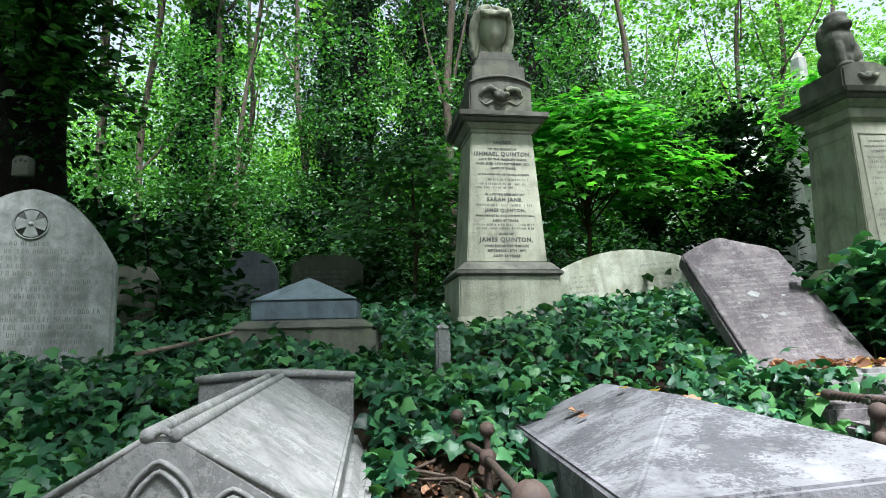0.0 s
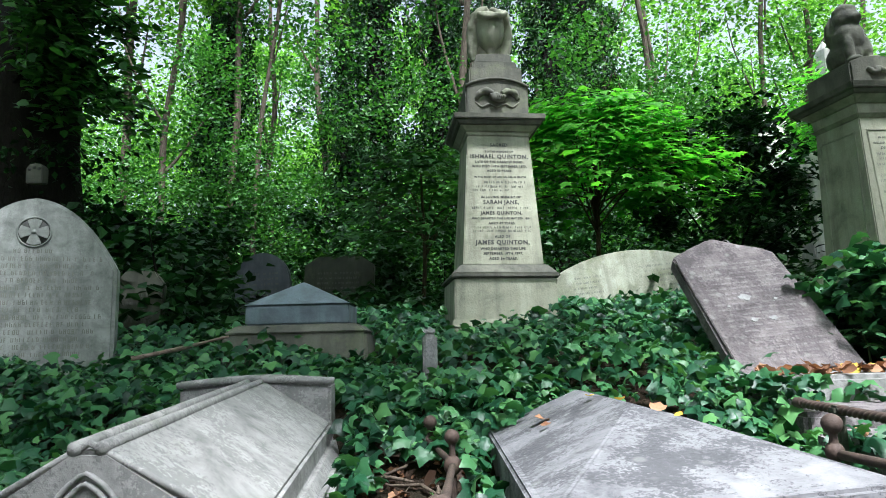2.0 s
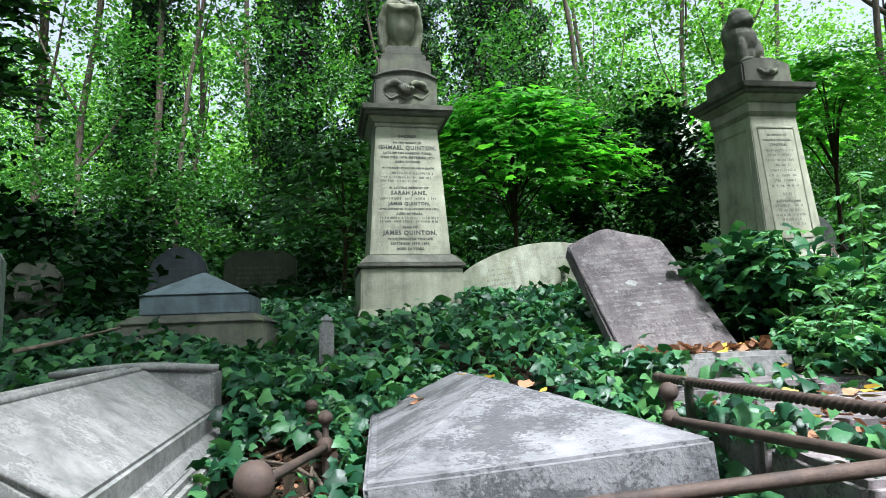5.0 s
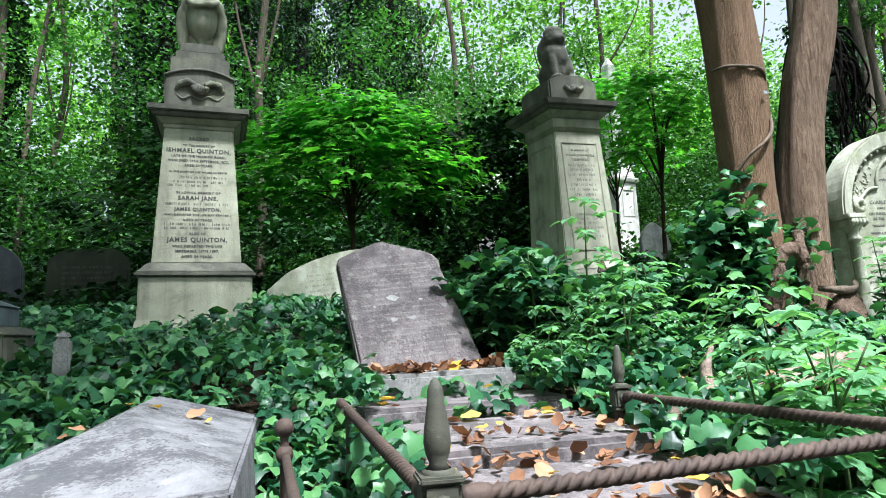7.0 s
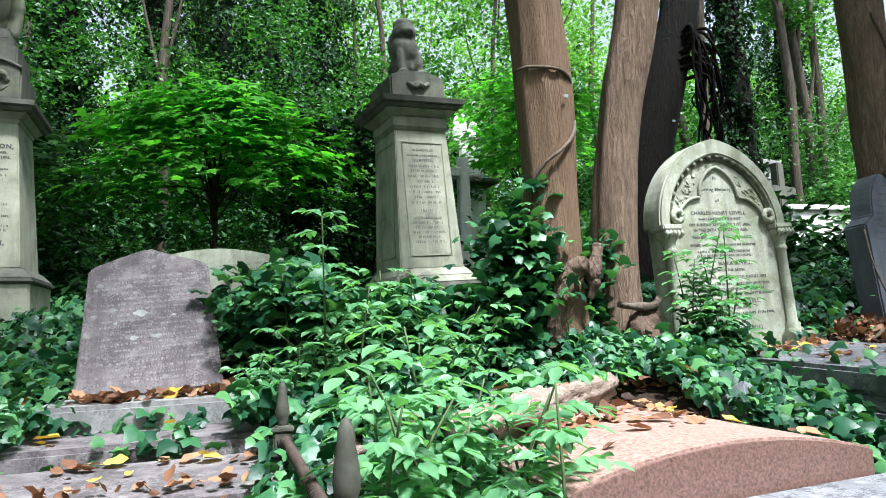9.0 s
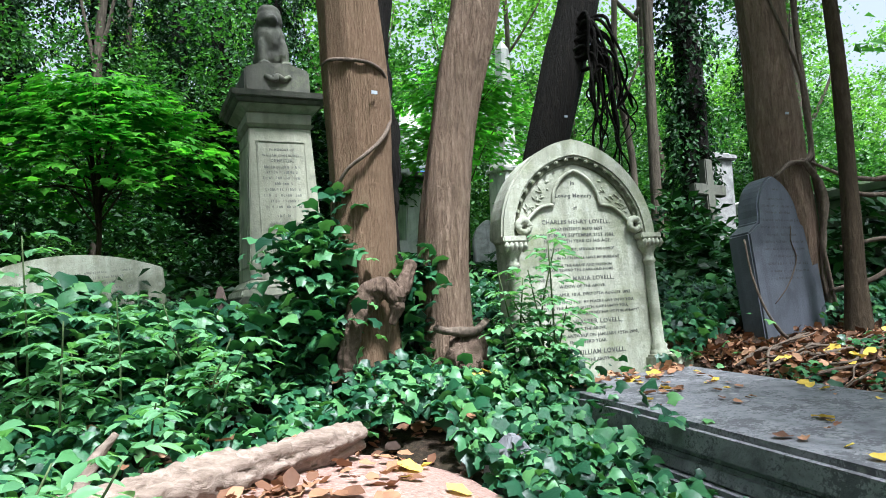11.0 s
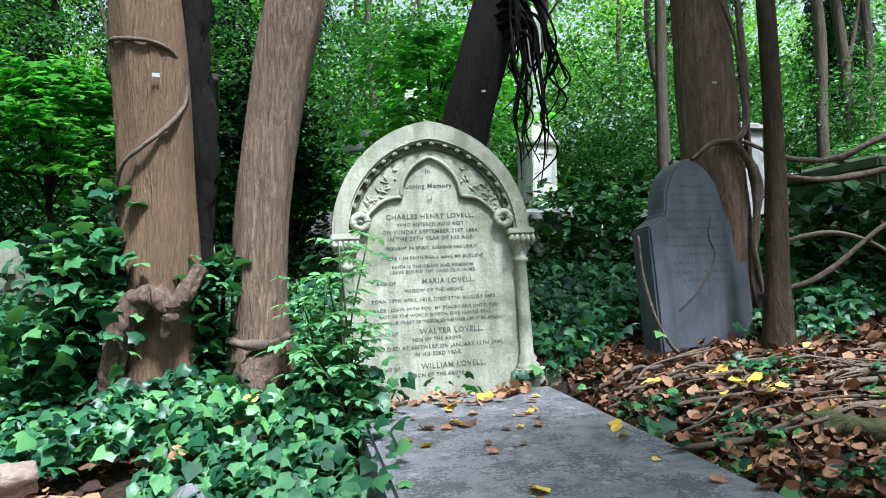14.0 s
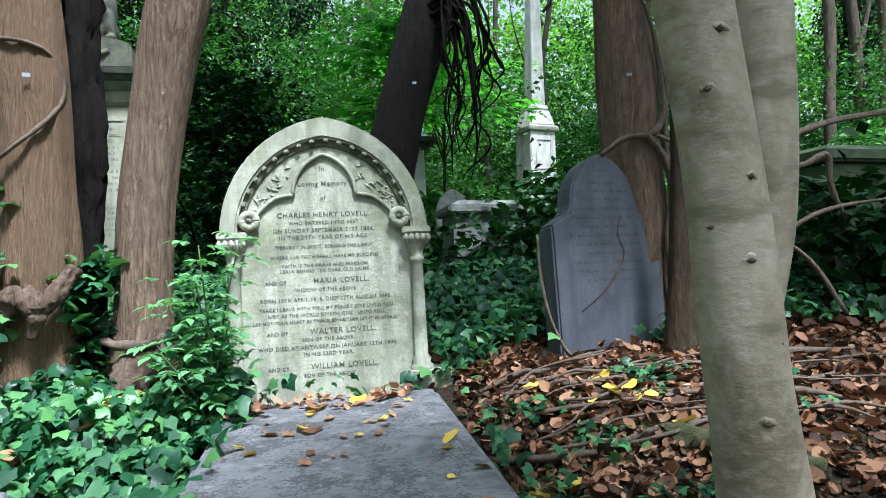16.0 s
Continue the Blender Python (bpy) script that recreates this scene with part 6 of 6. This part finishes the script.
bush("ivy_mound", 3.75, 3.42, (0.16, 0.16, 0.42), 0.42, 950, 22, 0.08, 0.075, IVY, "ivy climbing the foot of a tree", 3, IVY_BLADE, IVY_FACES)
bush("ivy_mound", 3.82, 3.5, (0.09, 0.1, 0.5), 0.55, 520, 24, 0.07, 0.08, IVY, "ivy climbing the foot of a tree", 3, IVY_BLADE, IVY_FACES)
bush("ivy_mound", 4.33, 3.62, (0.07, 0.1, 0.34), 0.38, 260, 14, 0.06, 0.078, IVY, "ivy heaped between two tree trunks", 3, IVY_BLADE, IVY_FACES)
bush("ivy_mound", 4.9, 3.3, (0.14, 0.2, 0.2), 0.14, 420, 12, 0.08, 0.08, IVY, "ivy heaped beside a headstone", 3, IVY_BLADE, IVY_FACES)

# ------------------------------------------------------------------ fallen leaves and dead wood
r2 = np.random.default_rng(77)
n = 13000
P = np.stack([r2.uniform(5.9, 8.6, n), r2.uniform(0.9, 4.0, n)], -1)
P = P[(P[:, 1] > 1.2 + 0.3 * np.sin(2.7 * P[:, 0])) | (r2.uniform(size=n) < 0.2)]
P = np.vstack([P, np.stack([r2.uniform(3.1, 4.7, 500), r2.uniform(2.55, 3.15, 500)], -1), np.stack([r2.uniform(-4, 9, 900), r2.uniform(-1.6, 1.3, 900)], -1), np.stack([r2.uniform(-0.25, 0.25, 260), r2.uniform(1.4, 2.75, 260)], -1)])
P = P[clear_of(P)]
P = np.column_stack([P, G(P[:, 0], P[:, 1]) + r2.uniform(0.005, 0.035, len(P))])
lit = part("leaf_litter", blades("leaf_litter", P, upward(len(P), 0.85), 0.02 + 0.06 * r2.uniform(size=len(P)) ** 2, DRY_BLADE, IVY_FACES), LITTER)
tagged(lit, "brown dead leaves covering the ground", "leaf litter", kind="stuff")


def log():
    ob = part("log", tube([(3.0, 2.08, 0.885), (3.3, 2.27, 0.9), (3.6, 2.48, 0.91), (3.92, 2.7, 0.93)], [0.035, 0.06, 0.068, 0.05], 34, 30, 0.3, 9, 4, 1.0, name="log"), LOGWOOD)
    tagged(ob, "pale dead log lying on a grave", "log")


log()
for pts, rr in (([(2.93, 2.42, 0.66), (2.97, 2.48, 0.8), (3.0, 2.55, 0.92), (3.07, 2.6, 1.02)], [0.03, 0.032, 0.026, 0.012]), ([(2.62, 2.2, 0.62), (2.63, 2.22, 0.74), (2.68, 2.26, 0.8), (2.76, 2.3, 0.81)], [0.022, 0.026, 0.024, 0.014]), ([(-1.75, 3.75, 1.1), (-1.5, 3.9, 1.16), (-1.25, 3.95, 1.22)], [0.012, 0.014, 0.008])):
    ob = part("dead_branch", tube(pts, rr, 10, 6, 0.2, 0, 5, name="dead_branch"), LOGWOOD)
    tagged(ob, "pale broken dead branch among ivy", "branch", "dead branches")

# ------------------------------------------------------------------ monuments deeper in the wood


def far_obelisk():
    m = thing("white_obelisk", pose(9.1, 15.5, 2.0, 0, 0, 20), "white marble obelisk on a panelled pedestal among trees", "monument")
    ped = part("pedestal", block(0.72, 0.72, 2.75, 0.0, 0.68, 0.68, 0.02), WHITE_FAR, m)
    part("panel", join(block(0.03, 0.02, 0.7, 0, x=-0.2, bevel=0.006), block(0.03, 0.02, 0.7, 0, x=0.2, bevel=0.006), block(0.43, 0.02, 0.03, 0, bevel=0.006), block(0.43, 0.02, 0.03, 0.68, bevel=0.006)), WHITE_FAR, ped, at=pose(0, -0.352, 1.85))
    part("cornice", join(block(0.78, 0.78, 0.08, 2.748, 0.84, 0.84, 0.02), block(0.82, 0.82, 0.06, 2.826, 0.78, 0.78, 0.02)), WHITE_FAR, m)
    part("roofed_step", join(block(0.7, 0.7, 0.4, 2.884, 0.5, 0.5, 0.03), block(0.5, 0.5, 0.12, 3.28, 0.44, 0.44, 0.02)), WHITE_FAR, m)
    part("obelisk_shaft", block(0.36, 0.36, 2.6, 3.398, 0.26, 0.26, 0.01), WHITE_FAR, m)
    part("point", block(0.26, 0.26, 0.25, 5.996, 0.02, 0.02, 0.005), WHITE_FAR, m)


far_obelisk()


def angel():
    m = thing("statue_pedestal", pose(6.0, 12.0, 1.85, 0, 0, 10), "tall pale stone pedestal under a winged statue", "pedestal")
    part("shaft", block(0.6, 0.6, 1.9, 0, 0.5, 0.5, 0.02), WHITE_FAR, m)
    part("cornice", join(block(0.6, 0.6, 0.08, 1.9, 0.85, 0.85, 0.02), block(0.95, 0.95, 0.09, 1.978, bevel=0.02)), SANDSTONE_DARK, m)
    part("blue_cloth", block(0.7, 0.7, 0.06, 2.066, 0.6, 0.6, 0.02), metal("blue_plastic", (0.04, 0.16, 0.4), (0.06, 0.22, 0.5), 0.5, 0.0), m, "scrap of blue plastic sheet")
    bm = bmesh.new()
    for (x, y, z), (a, b, c) in [((0, 0, 0.12), (0.3, 0.26, 0.2)), ((0.05, 0, 0.4), (0.2, 0.18, 0.4)), ((0.1, -0.02, 0.78), (0.15, 0.13, 0.25)), ((0.15, -0.05, 1.06), (0.09, 0.1, 0.11)), ((-0.14, 0.08, 0.95), (0.11, 0.05, 0.36)), ((0.02, 0.12, 1.05), (0.08, 0.05, 0.34)), ((0.2, -0.12, 0.8), (0.06, 0.12, 0.08))]:
        r = bmesh.ops.create_uvsphere(bm, u_segments=16, v_segments=12, radius=1)
        for v in r["verts"]:
            v.co = Vector((x + v.co.x * a, y + v.co.y * b, z + v.co.z * c)) + 0.02 * noise.noise_vector(v.co * 5)
    st = part("winged_statue", bm, WHITE_FAR, None, at=pose(6.0, 12.0, 3.97, 0, 0, 10))
    rm = st.modifiers.new("weld", "REMESH")
    rm.mode, rm.voxel_size, rm.use_smooth_shade = "VOXEL", 0.025, True
    tagged(st, "pale weathered winged statue on a pedestal", "statue")


angel()


def chest_tomb(name, m, w, d, h, material, label):
    t = thing(name, m, label, "tomb")
    part("body", block(w, d, h, -0.2, bevel=0.02), material, t)
    part("lid", join(block(w + 0.12, d + 0.12, 0.09, h - 0.205, bevel=0.02), block(w + 0.02, d + 0.02, 0.05, h - 0.12, w - 0.1, d - 0.1, 0.01)), material, t)
    part("plinth", block(w + 0.12, d + 0.12, 0.28, -0.25, w + 0.06, d + 0.06, 0.02), material, t)
    return t


MOSSY = stone("mossy_stone", (0.14, 0.16, 0.10), (0.085, 0.10, 0.06), (0.04, 0.05, 0.03), moss=(0.06, 0.10, 0.03), mossy=0.5)
chest_tomb("chest_tomb", pose(9.55, 5.3, float(G(9.5, 5.3)), 0, 0, 8), 1.5, 0.9, 1.05, MOSSY, "dark mossy stone chest tomb in deep shade")
chest_tomb("chest_tomb", pose(6.85, 7.0, float(G(6.85, 7.0)), 0, 0, 6), 1.1, 0.7, 0.72, DULL, "low grey stone chest tomb behind a headstone")
chest_tomb("chest_tomb", pose(13.3, 11.3, float(G(13.3, 11.3)), 0, 0, 4), 1.9, 0.9, 1.35, WHITE_FAR, "white stone chest tomb with heavy lid")
chest_tomb("pillar_tomb", pose(10.9, 10.0, float(G(10.9, 10.0)), 0, 0, 8), 0.56, 0.56, 2.06, LEDGER_WARM, "square stone pillar tomb with projecting lid")
small_stone("leaning_stone", pose(7.25, 6.9, float(G(7.2, 6.9)) - 0.1, -6, 3, 12), 0.62, 0.85, False, WHITE_FAR, "pale square-topped headstone behind ivy")
small_stone("round_stone", pose(6.6, 9.2, float(G(6.6, 9.2)) - 0.1, -4, -3, 0), 0.5, 1.0, True, DULL, "small round-topped headstone in the undergrowth")
small_stone("low_headstone", pose(-2.45, 5.1, float(G(-2.4, 5.1)), -3, 2, 10), 0.38, 0.7, False, SANDSTONE_DARK, "small grey headstone half hidden by shrubs")
small_stone("low_headstone", pose(4.4, 11.0, float(G(4.4, 11)) - 0.1, -3, 2, 0), 0.6, 1.0, False, LEDGER_WARM, "weathered brown headstone among shrubs")
cr = thing("stone_cross", pose(8.27, 6.42, float(G(8.27, 6.42)) - 0.1, -2, 1, 14), "grey stone cross standing behind ivy", "cross")
part("upright", block(0.15, 0.12, 1.5, 0, 0.12, 0.1, 0.012), SANDSTONE_DARK, cr)
part("arm", block(0.5, 0.1, 0.13, 1.08, bevel=0.012, y=-0.003), SANDSTONE_DARK, cr)
cr = thing("stone_cross", pose(5.06, 9.0, float(G(5.06, 9.0)), 0, 0, 6), "pale stone cross on a tapering shaft", "cross")
part("base", join(block(0.62, 0.5, 0.4, -0.1, 0.58, 0.46, 0.02), block(0.44, 0.34, 0.3, 0.298, 0.4, 0.3, 0.02)), WHITE_FAR, cr)
part("upright", block(0.19, 0.14, 1.25, 0.596, 0.15, 0.12, 0.012), WHITE_FAR, cr)
part("arm", block(0.54, 0.12, 0.13, 1.56, bevel=0.014, y=-0.003), WHITE_FAR, cr)
part("arm_end", block(0.07, 0.15, 0.18, 1.535, bevel=0.012, x=-0.27), WHITE_FAR, cr)
part("arm_end", block(0.07, 0.15, 0.18, 1.535, bevel=0.012, x=0.27), WHITE_FAR, cr)
cr = thing("stone_cross", pose(6.05, 16.8, float(G(6, 16.8)), 0, 2, 0), "far white marble cross on a tall base", "cross")
part("base", block(0.7, 0.7, 1.9, 0, 0.5, 0.5, 0.02), WHITE_FAR, cr)
part("upright", block(0.24, 0.2, 1.2, 1.9, bevel=0.02), WHITE_FAR, cr)
part("arm", block(0.85, 0.18, 0.22, 2.55, bevel=0.02, y=-0.003), WHITE_FAR, cr)

# ------------------------------------------------------------------ single fallen leaves
LEAF_MESHES = []
for k in range(6):
    q = DRY_BLADE.copy()
    q[1:, 2] = q[1:, 2] * rng.uniform(0.4, 1.3) + rng.uniform(-0.05, 0.07, 10)
    q[:, 0] *= rng.uniform(0.75, 1.15)
    q = np.vstack([q, [(0.012, 0.0, 0.02), (-0.012, 0.0, 0.02), (0.02, -0.3, 0.05)]])
    f = np.vstack([IVY_FACES, [(11, 12, 13)]])
    me = raw("fallen_leaf", q - np.array((0, 0.4, 0)), f, True)
    me.materials.append(YELLOW if k % 3 == 0 else DRY)
    LEAF_MESHES.append(me)


def fallen(m, xa, xb, ya, yb, h, count, group, size=0.055, seed=0, yellow=0.33):
    r = np.random.default_rng(seed)
    spots = []
    for k in range(count):
        kind = int(r.integers(0, 2)) * 3 if r.uniform() < yellow else int(r.choice([1, 2, 4, 5]))
        s = size * r.uniform(0.5, 1.6)
        x, y = r.uniform(xa, xb), r.uniform(ya, yb)
        if spots and r.uniform() < 0.38:
            q = spots[int(r.integers(0, len(spots)))]
            x, y = min(max(q[0] + r.normal() * 0.05, xa), xb), min(max(q[1] + r.normal() * 0.04, ya), yb)
        spots.append((x, y))
        z = h(x, y) if callable(h) else h
        ob = new("fallen_leaf", LEAF_MESHES[kind])
        ob.matrix_basis = m @ pose(x, y, z + 0.008, r.uniform(-22, 22), r.uniform(-22, 22), r.uniform(0, 360)) @ Matrix.Scale(s, 4)
        tagged(ob, "yellow autumn leaf lying on stone" if kind % 3 == 0 else "curled brown dead leaf lying on stone", "leaf", group)


LED = pose(5.61, 2.38, 0.525, 1.5, -2.5, 6)
fallen(LED, -0.46, 0.46, -0.7, 0.95, 0.45, 62, "leaves on the ledger stone", 0.045, 3, 0.35)
fallen(LED, -0.46, 0.35, 0.9, 1.12, 0.45, 26, "leaves on the ledger stone", 0.065, 4, 0.2)
fallen(pose(1.87, 3.05, 0.62, 0, 0, 6), -0.38, 0.38, 0.03, 0.2, 0.335, 30, "leaves on the plinth", 0.07, 5, 0.12)
GS = pose(2.0, 1.75, 0.30, 3, 0, 4)
fallen(GS, -0.45, 0.45, 0.25, 0.75, 0.455, 34, "leaves on the grave slab", 0.06, 6, 0.1)
fallen(GS, -0.45, 0.45, -0.2, 0.22, 0.41, 32, "leaves on the grave slab", 0.06, 7, 0.1)
fallen(GS, -0.45, 0.45, -0.65, -0.25, 0.40, 16, "leaves on the grave slab", 0.065, 8, 0.1)
fallen(pose(3.74, 2.24, 0.1, 0, 0, 8), -0.5, 0.55, -0.4, 0.5, lambda x, y: 0.67 + 0.08 * (1 - (2 * x / 1.22) ** 2), 46, "leaves on the granite", 0.07, 9, 0.12)
fallen(pose(0.765, 2.15, 0.0, 0, -4, 3), -0.3, 0.3, 0.05, 0.6, lambda x, y: 0.937 - 0.372 * abs(x), 6, "leaves on the coped stone", 0.06, 10, 0.4)
fallen(pose(0, 0, 0), -0.2, 0.22, 1.7, 2.7, lambda x, y: float(G(x, y)) + 0.01, 16, "leaves on the earth", 0.07, 11, 0.2)
fallen(pose(0, 0, 0), 6.1, 7.4, 2.0, 3.6, lambda x, y: float(G(x, y)) + 0.03, 26, "leaves on the earth", 0.075, 12, 0.5)
fallen(pose(0, 0, 0), 3.2, 5.0, 2.6, 3.4, lambda x, y: float(G(x, y)) + 0.14, 16, "leaves on the ivy", 0.07, 13, 0.3)
fallen(pose(0, 0, 0), 0.9, 3.2, 2.3, 3.3, lambda x, y: float(G(x, y)) + 0.15, 14, "leaves on the ivy", 0.07, 14, 0.3)

# twigs and surface roots
r3 = np.random.default_rng(99)
for k in range(34):
    if k < 20:
        x, y, a, ln, rad = r3.uniform(6.3, 8.2), r3.uniform(1.6, 3.6), r3.normal() * 0.3, r3.uniform(0.35, 1.1), r3.uniform(0.004, 0.017)
    else:
        x, y, a, ln, rad = r3.uniform(-0.25, 0.2), r3.uniform(1.7, 2.7), r3.uniform(0, 3.14), r3.uniform(0.2, 0.5), r3.uniform(0.004, 0.012)
    pts = []
    for s in np.linspace(-0.5, 0.5, 5):
        px, py = x + s * ln * math.cos(a) + r3.normal() * 0.03, y + s * ln * math.sin(a) + r3.normal() * 0.03
        pts.append((px, py, float(G(px, py)) + rad + 0.015 + r3.uniform(0, 0.02)))
    ob = part("root" if rad > 0.012 else "twig", tube(pts, [rad * 0.7, rad, rad, rad * 0.8, rad * 0.4], 7, 4, 0.2, 0, k, name="twig"), VINE)
    tagged(ob, "grey-brown root snaking over dead leaves" if rad > 0.012 else "dry brown twig on the ground", "root" if rad > 0.012 else "twig", "roots and twigs on the ground")

# single ivy leaves by the ledger stone
IVY_MESHES = []
for k in range(4):
    q = IVY_BLADE.copy()
    q[:, 0] *= (0.85, 1.0, 1.1, 0.95)[k]
    q[1:, 2] *= (0.6, 1.0, 1.6, 0.2)[k]
    me = raw("ivy_leaf", q, IVY_FACES, True)
    me.materials.append(IVY)
    IVY_MESHES.append(me)
r5 = np.random.default_rng(31)
cnt = 0
while cnt < 280:
    x, y = r5.uniform(3.9, 5.02), r5.uniform(2.35, 3.3)
    if not clear_of(np.array([(x, y)]))[0]:
        continue
    ob = new("ivy_leaf", IVY_MESHES[int(r5.integers(0, 4))])
    ob.parent = ivy
    ob.matrix_basis = pose(x, y, float(G(x, y)) + r5.uniform(0.11, 0.21), -38 + r5.normal() * 20, r5.normal() * 22, 180 + r5.normal() * 50) @ Matrix.Scale(r5.uniform(0.045, 0.085), 4)
    cnt += 1

rt = part("root", tube([(6.02, 3.95, 1.02), (6.12, 3.82, 1.06), (6.25, 3.72, 0.98), (6.38, 3.66, 0.86), (6.46, 3.62, 0.8)], [0.03, 0.04, 0.042, 0.036, 0.025], 12, 6, 0.2, 0, 5, name="root"), VINE)
tagged(rt, "thick curved root beside a headstone", "root", "roots and twigs on the ground")

ip = thing("broken_iron_post", pose(3.27, 4.12, float(G(3.27, 4.12))), "broken rusty iron post with a stub of rail", "railing post")
part("shank", block(0.05, 0.045, 0.42, -0.05, 0.035, 0.03, 0.008), RUST, ip)
part("tip", block(0.075, 0.05, 0.1, 0.362, 0.02, 0.02, 0.01), RUST, ip)
part("rail_stub", tube([(0, 0, 0.13), (0.15, 0.02, 0.14), (0.3, 0.03, 0.16)], [0.014, 0.014, 0.012], 8, 4, 0.1, name="rail_stub"), RUST, ip)

LOGMOSS = bark("mossy_rotten_wood", (0.02, 0.024, 0.01), (0.06, 0.066, 0.03), (0.12, 0.11, 0.06), scale=12, stretch=(1, 1, 1), bump=0.8)
ml = part("mossy_log", tube([(6.74, 2.84, 0.955), (6.86, 2.72, 0.945), (7.0, 2.58, 0.925), (7.2, 2.4, 0.89)], [0.045, 0.062, 0.065, 0.055], 22, 12, 0.25, 7, 3, name="mossy_log"), LOGMOSS)
tagged(ml, "mossy rotten log half buried in dead leaves", "log")
r8 = np.random.default_rng(8)
for k in range(30):
    cxy = [(6.55, 2.75), (6.35, 3.15), (6.7, 2.35), (6.3, 2.5), (6.9, 3.2), (7.3, 2.9)][k % 6]
    x, y = cxy[0] + r8.normal() * 0.07, cxy[1] + r8.normal() * 0.06
    P = np.column_stack([r8.normal(size=(9, 2)) * 0.05, r8.uniform(0.02, 0.11, 9)])
    sp = thing("ivy_sprig", pose(x, y, float(G(x, y))), "small dark green ivy sprig growing through dead leaves", "ivy", "ivy sprigs in the litter")
    part("stem", tube([(0, 0, -0.02), (0.01, 0, 0.04), (0.02, 0.01, 0.08)], [0.002, 0.002, 0.001], 5, 3, 0, name="stem"), SAPSTEM, sp)
    part("leaves", blades("leaves", P, upward(9, 0.5), r8.uniform(0.03, 0.055, 9), IVY_BLADE, IVY_FACES), IVY, sp)
fallen(pose(0, 0, 0), 6.6, 6.85, 2.9, 3.15, lambda x, y: float(G(x, y)) + 0.045, 12, "leaves on the earth", 0.06, 15, 0.75)
for k in range(16):
    x, y, a, ln = r8.uniform(6.45, 7.7), r8.uniform(2.7, 3.5), 0.12 + r8.normal() * 0.22, r8.uniform(0.5, 1.2)
    rad = r8.uniform(0.003, 0.009)
    pts = []
    for q in np.linspace(-0.5, 0.5, 6):
        px, py = x + q * ln * math.cos(a) + r8.normal() * 0.02, y + q * ln * math.sin(a) + r8.normal() * 0.025
        pts.append((px, py, float(G(px, py)) + rad + 0.03 + r8.uniform(0, 0.03)))
    ob = part("root", tube(pts, [rad * 0.6, rad, rad, rad * 0.9, rad * 0.7, rad * 0.3], 8, 5, 0.25, 0, k, name="root"), VINE)
    tagged(ob, "pale grey-brown root snaking over dead leaves", "root", "roots and twigs on the ground")


def heap(m, xa, xb, ya, yb, h, n, size, label, seed, material=DRY):
    """Drifted dead leaves too many to count."""
    r = np.random.default_rng(seed)
    c = np.column_stack([r.uniform(xa, xb, 9), r.uniform(ya, yb, 9)])
    pick = r.integers(0, 9, n)
    x = np.clip(c[pick, 0] + r.normal(size=n) * (xb - xa) * 0.09, xa, xb)
    y = np.clip(c[pick, 1] + r.normal(size=n) * (yb - ya) * 0.16, ya, yb)
    P = np.column_stack([x, y, (np.array([h(p, q) for p, q in zip(x, y)]) if callable(h) else h) + r.uniform(0.004, 0.03, n)])
    N = r.normal(size=(n, 3)) * 0.55
    N[:, 2] = np.abs(N[:, 2]) * 0.4 + 0.8
    ob = part("leaf_drift", blades("leaf_drift", P, N, size * r.uniform(0.5, 1.3, n), DRY_BLADE, IVY_FACES), material)
    ob.matrix_basis = m
    tagged(ob, label, "leaves", kind="stuff")


heap(pose(1.87, 3.05, 0.62, 0, 0, 6), -0.38, 0.38, -0.02, 0.14, 0.33, 90, 0.058, "drift of orange-brown dead leaves on a plinth", 1)
heap(GS, -0.42, 0.45, 0.3, 0.42, 0.455, 36, 0.055, "drift of brown dead leaves on a cracked slab", 2)
heap(GS, -0.42, 0.45, 0.05, 0.24, 0.41, 46, 0.055, "drift of brown dead leaves on a cracked slab", 3)
heap(GS, -0.42, 0.45, -0.4, -0.22, 0.40, 30, 0.058, "drift of brown dead leaves on a cracked slab", 4)
heap(LED, -0.48, 0.45, 0.86, 1.1, 0.45, 90, 0.05, "drift of dead leaves at the head of a ledger stone", 5)
heap(pose(3.74, 2.24, 0.1, 0, 0, 8), -0.55, 0.5, 0.0, 0.5, lambda x, y: 0.67 + 0.08 * (1 - (2 * x / 1.22) ** 2), 90, 0.055, "drift of dead leaves on pink granite", 6)
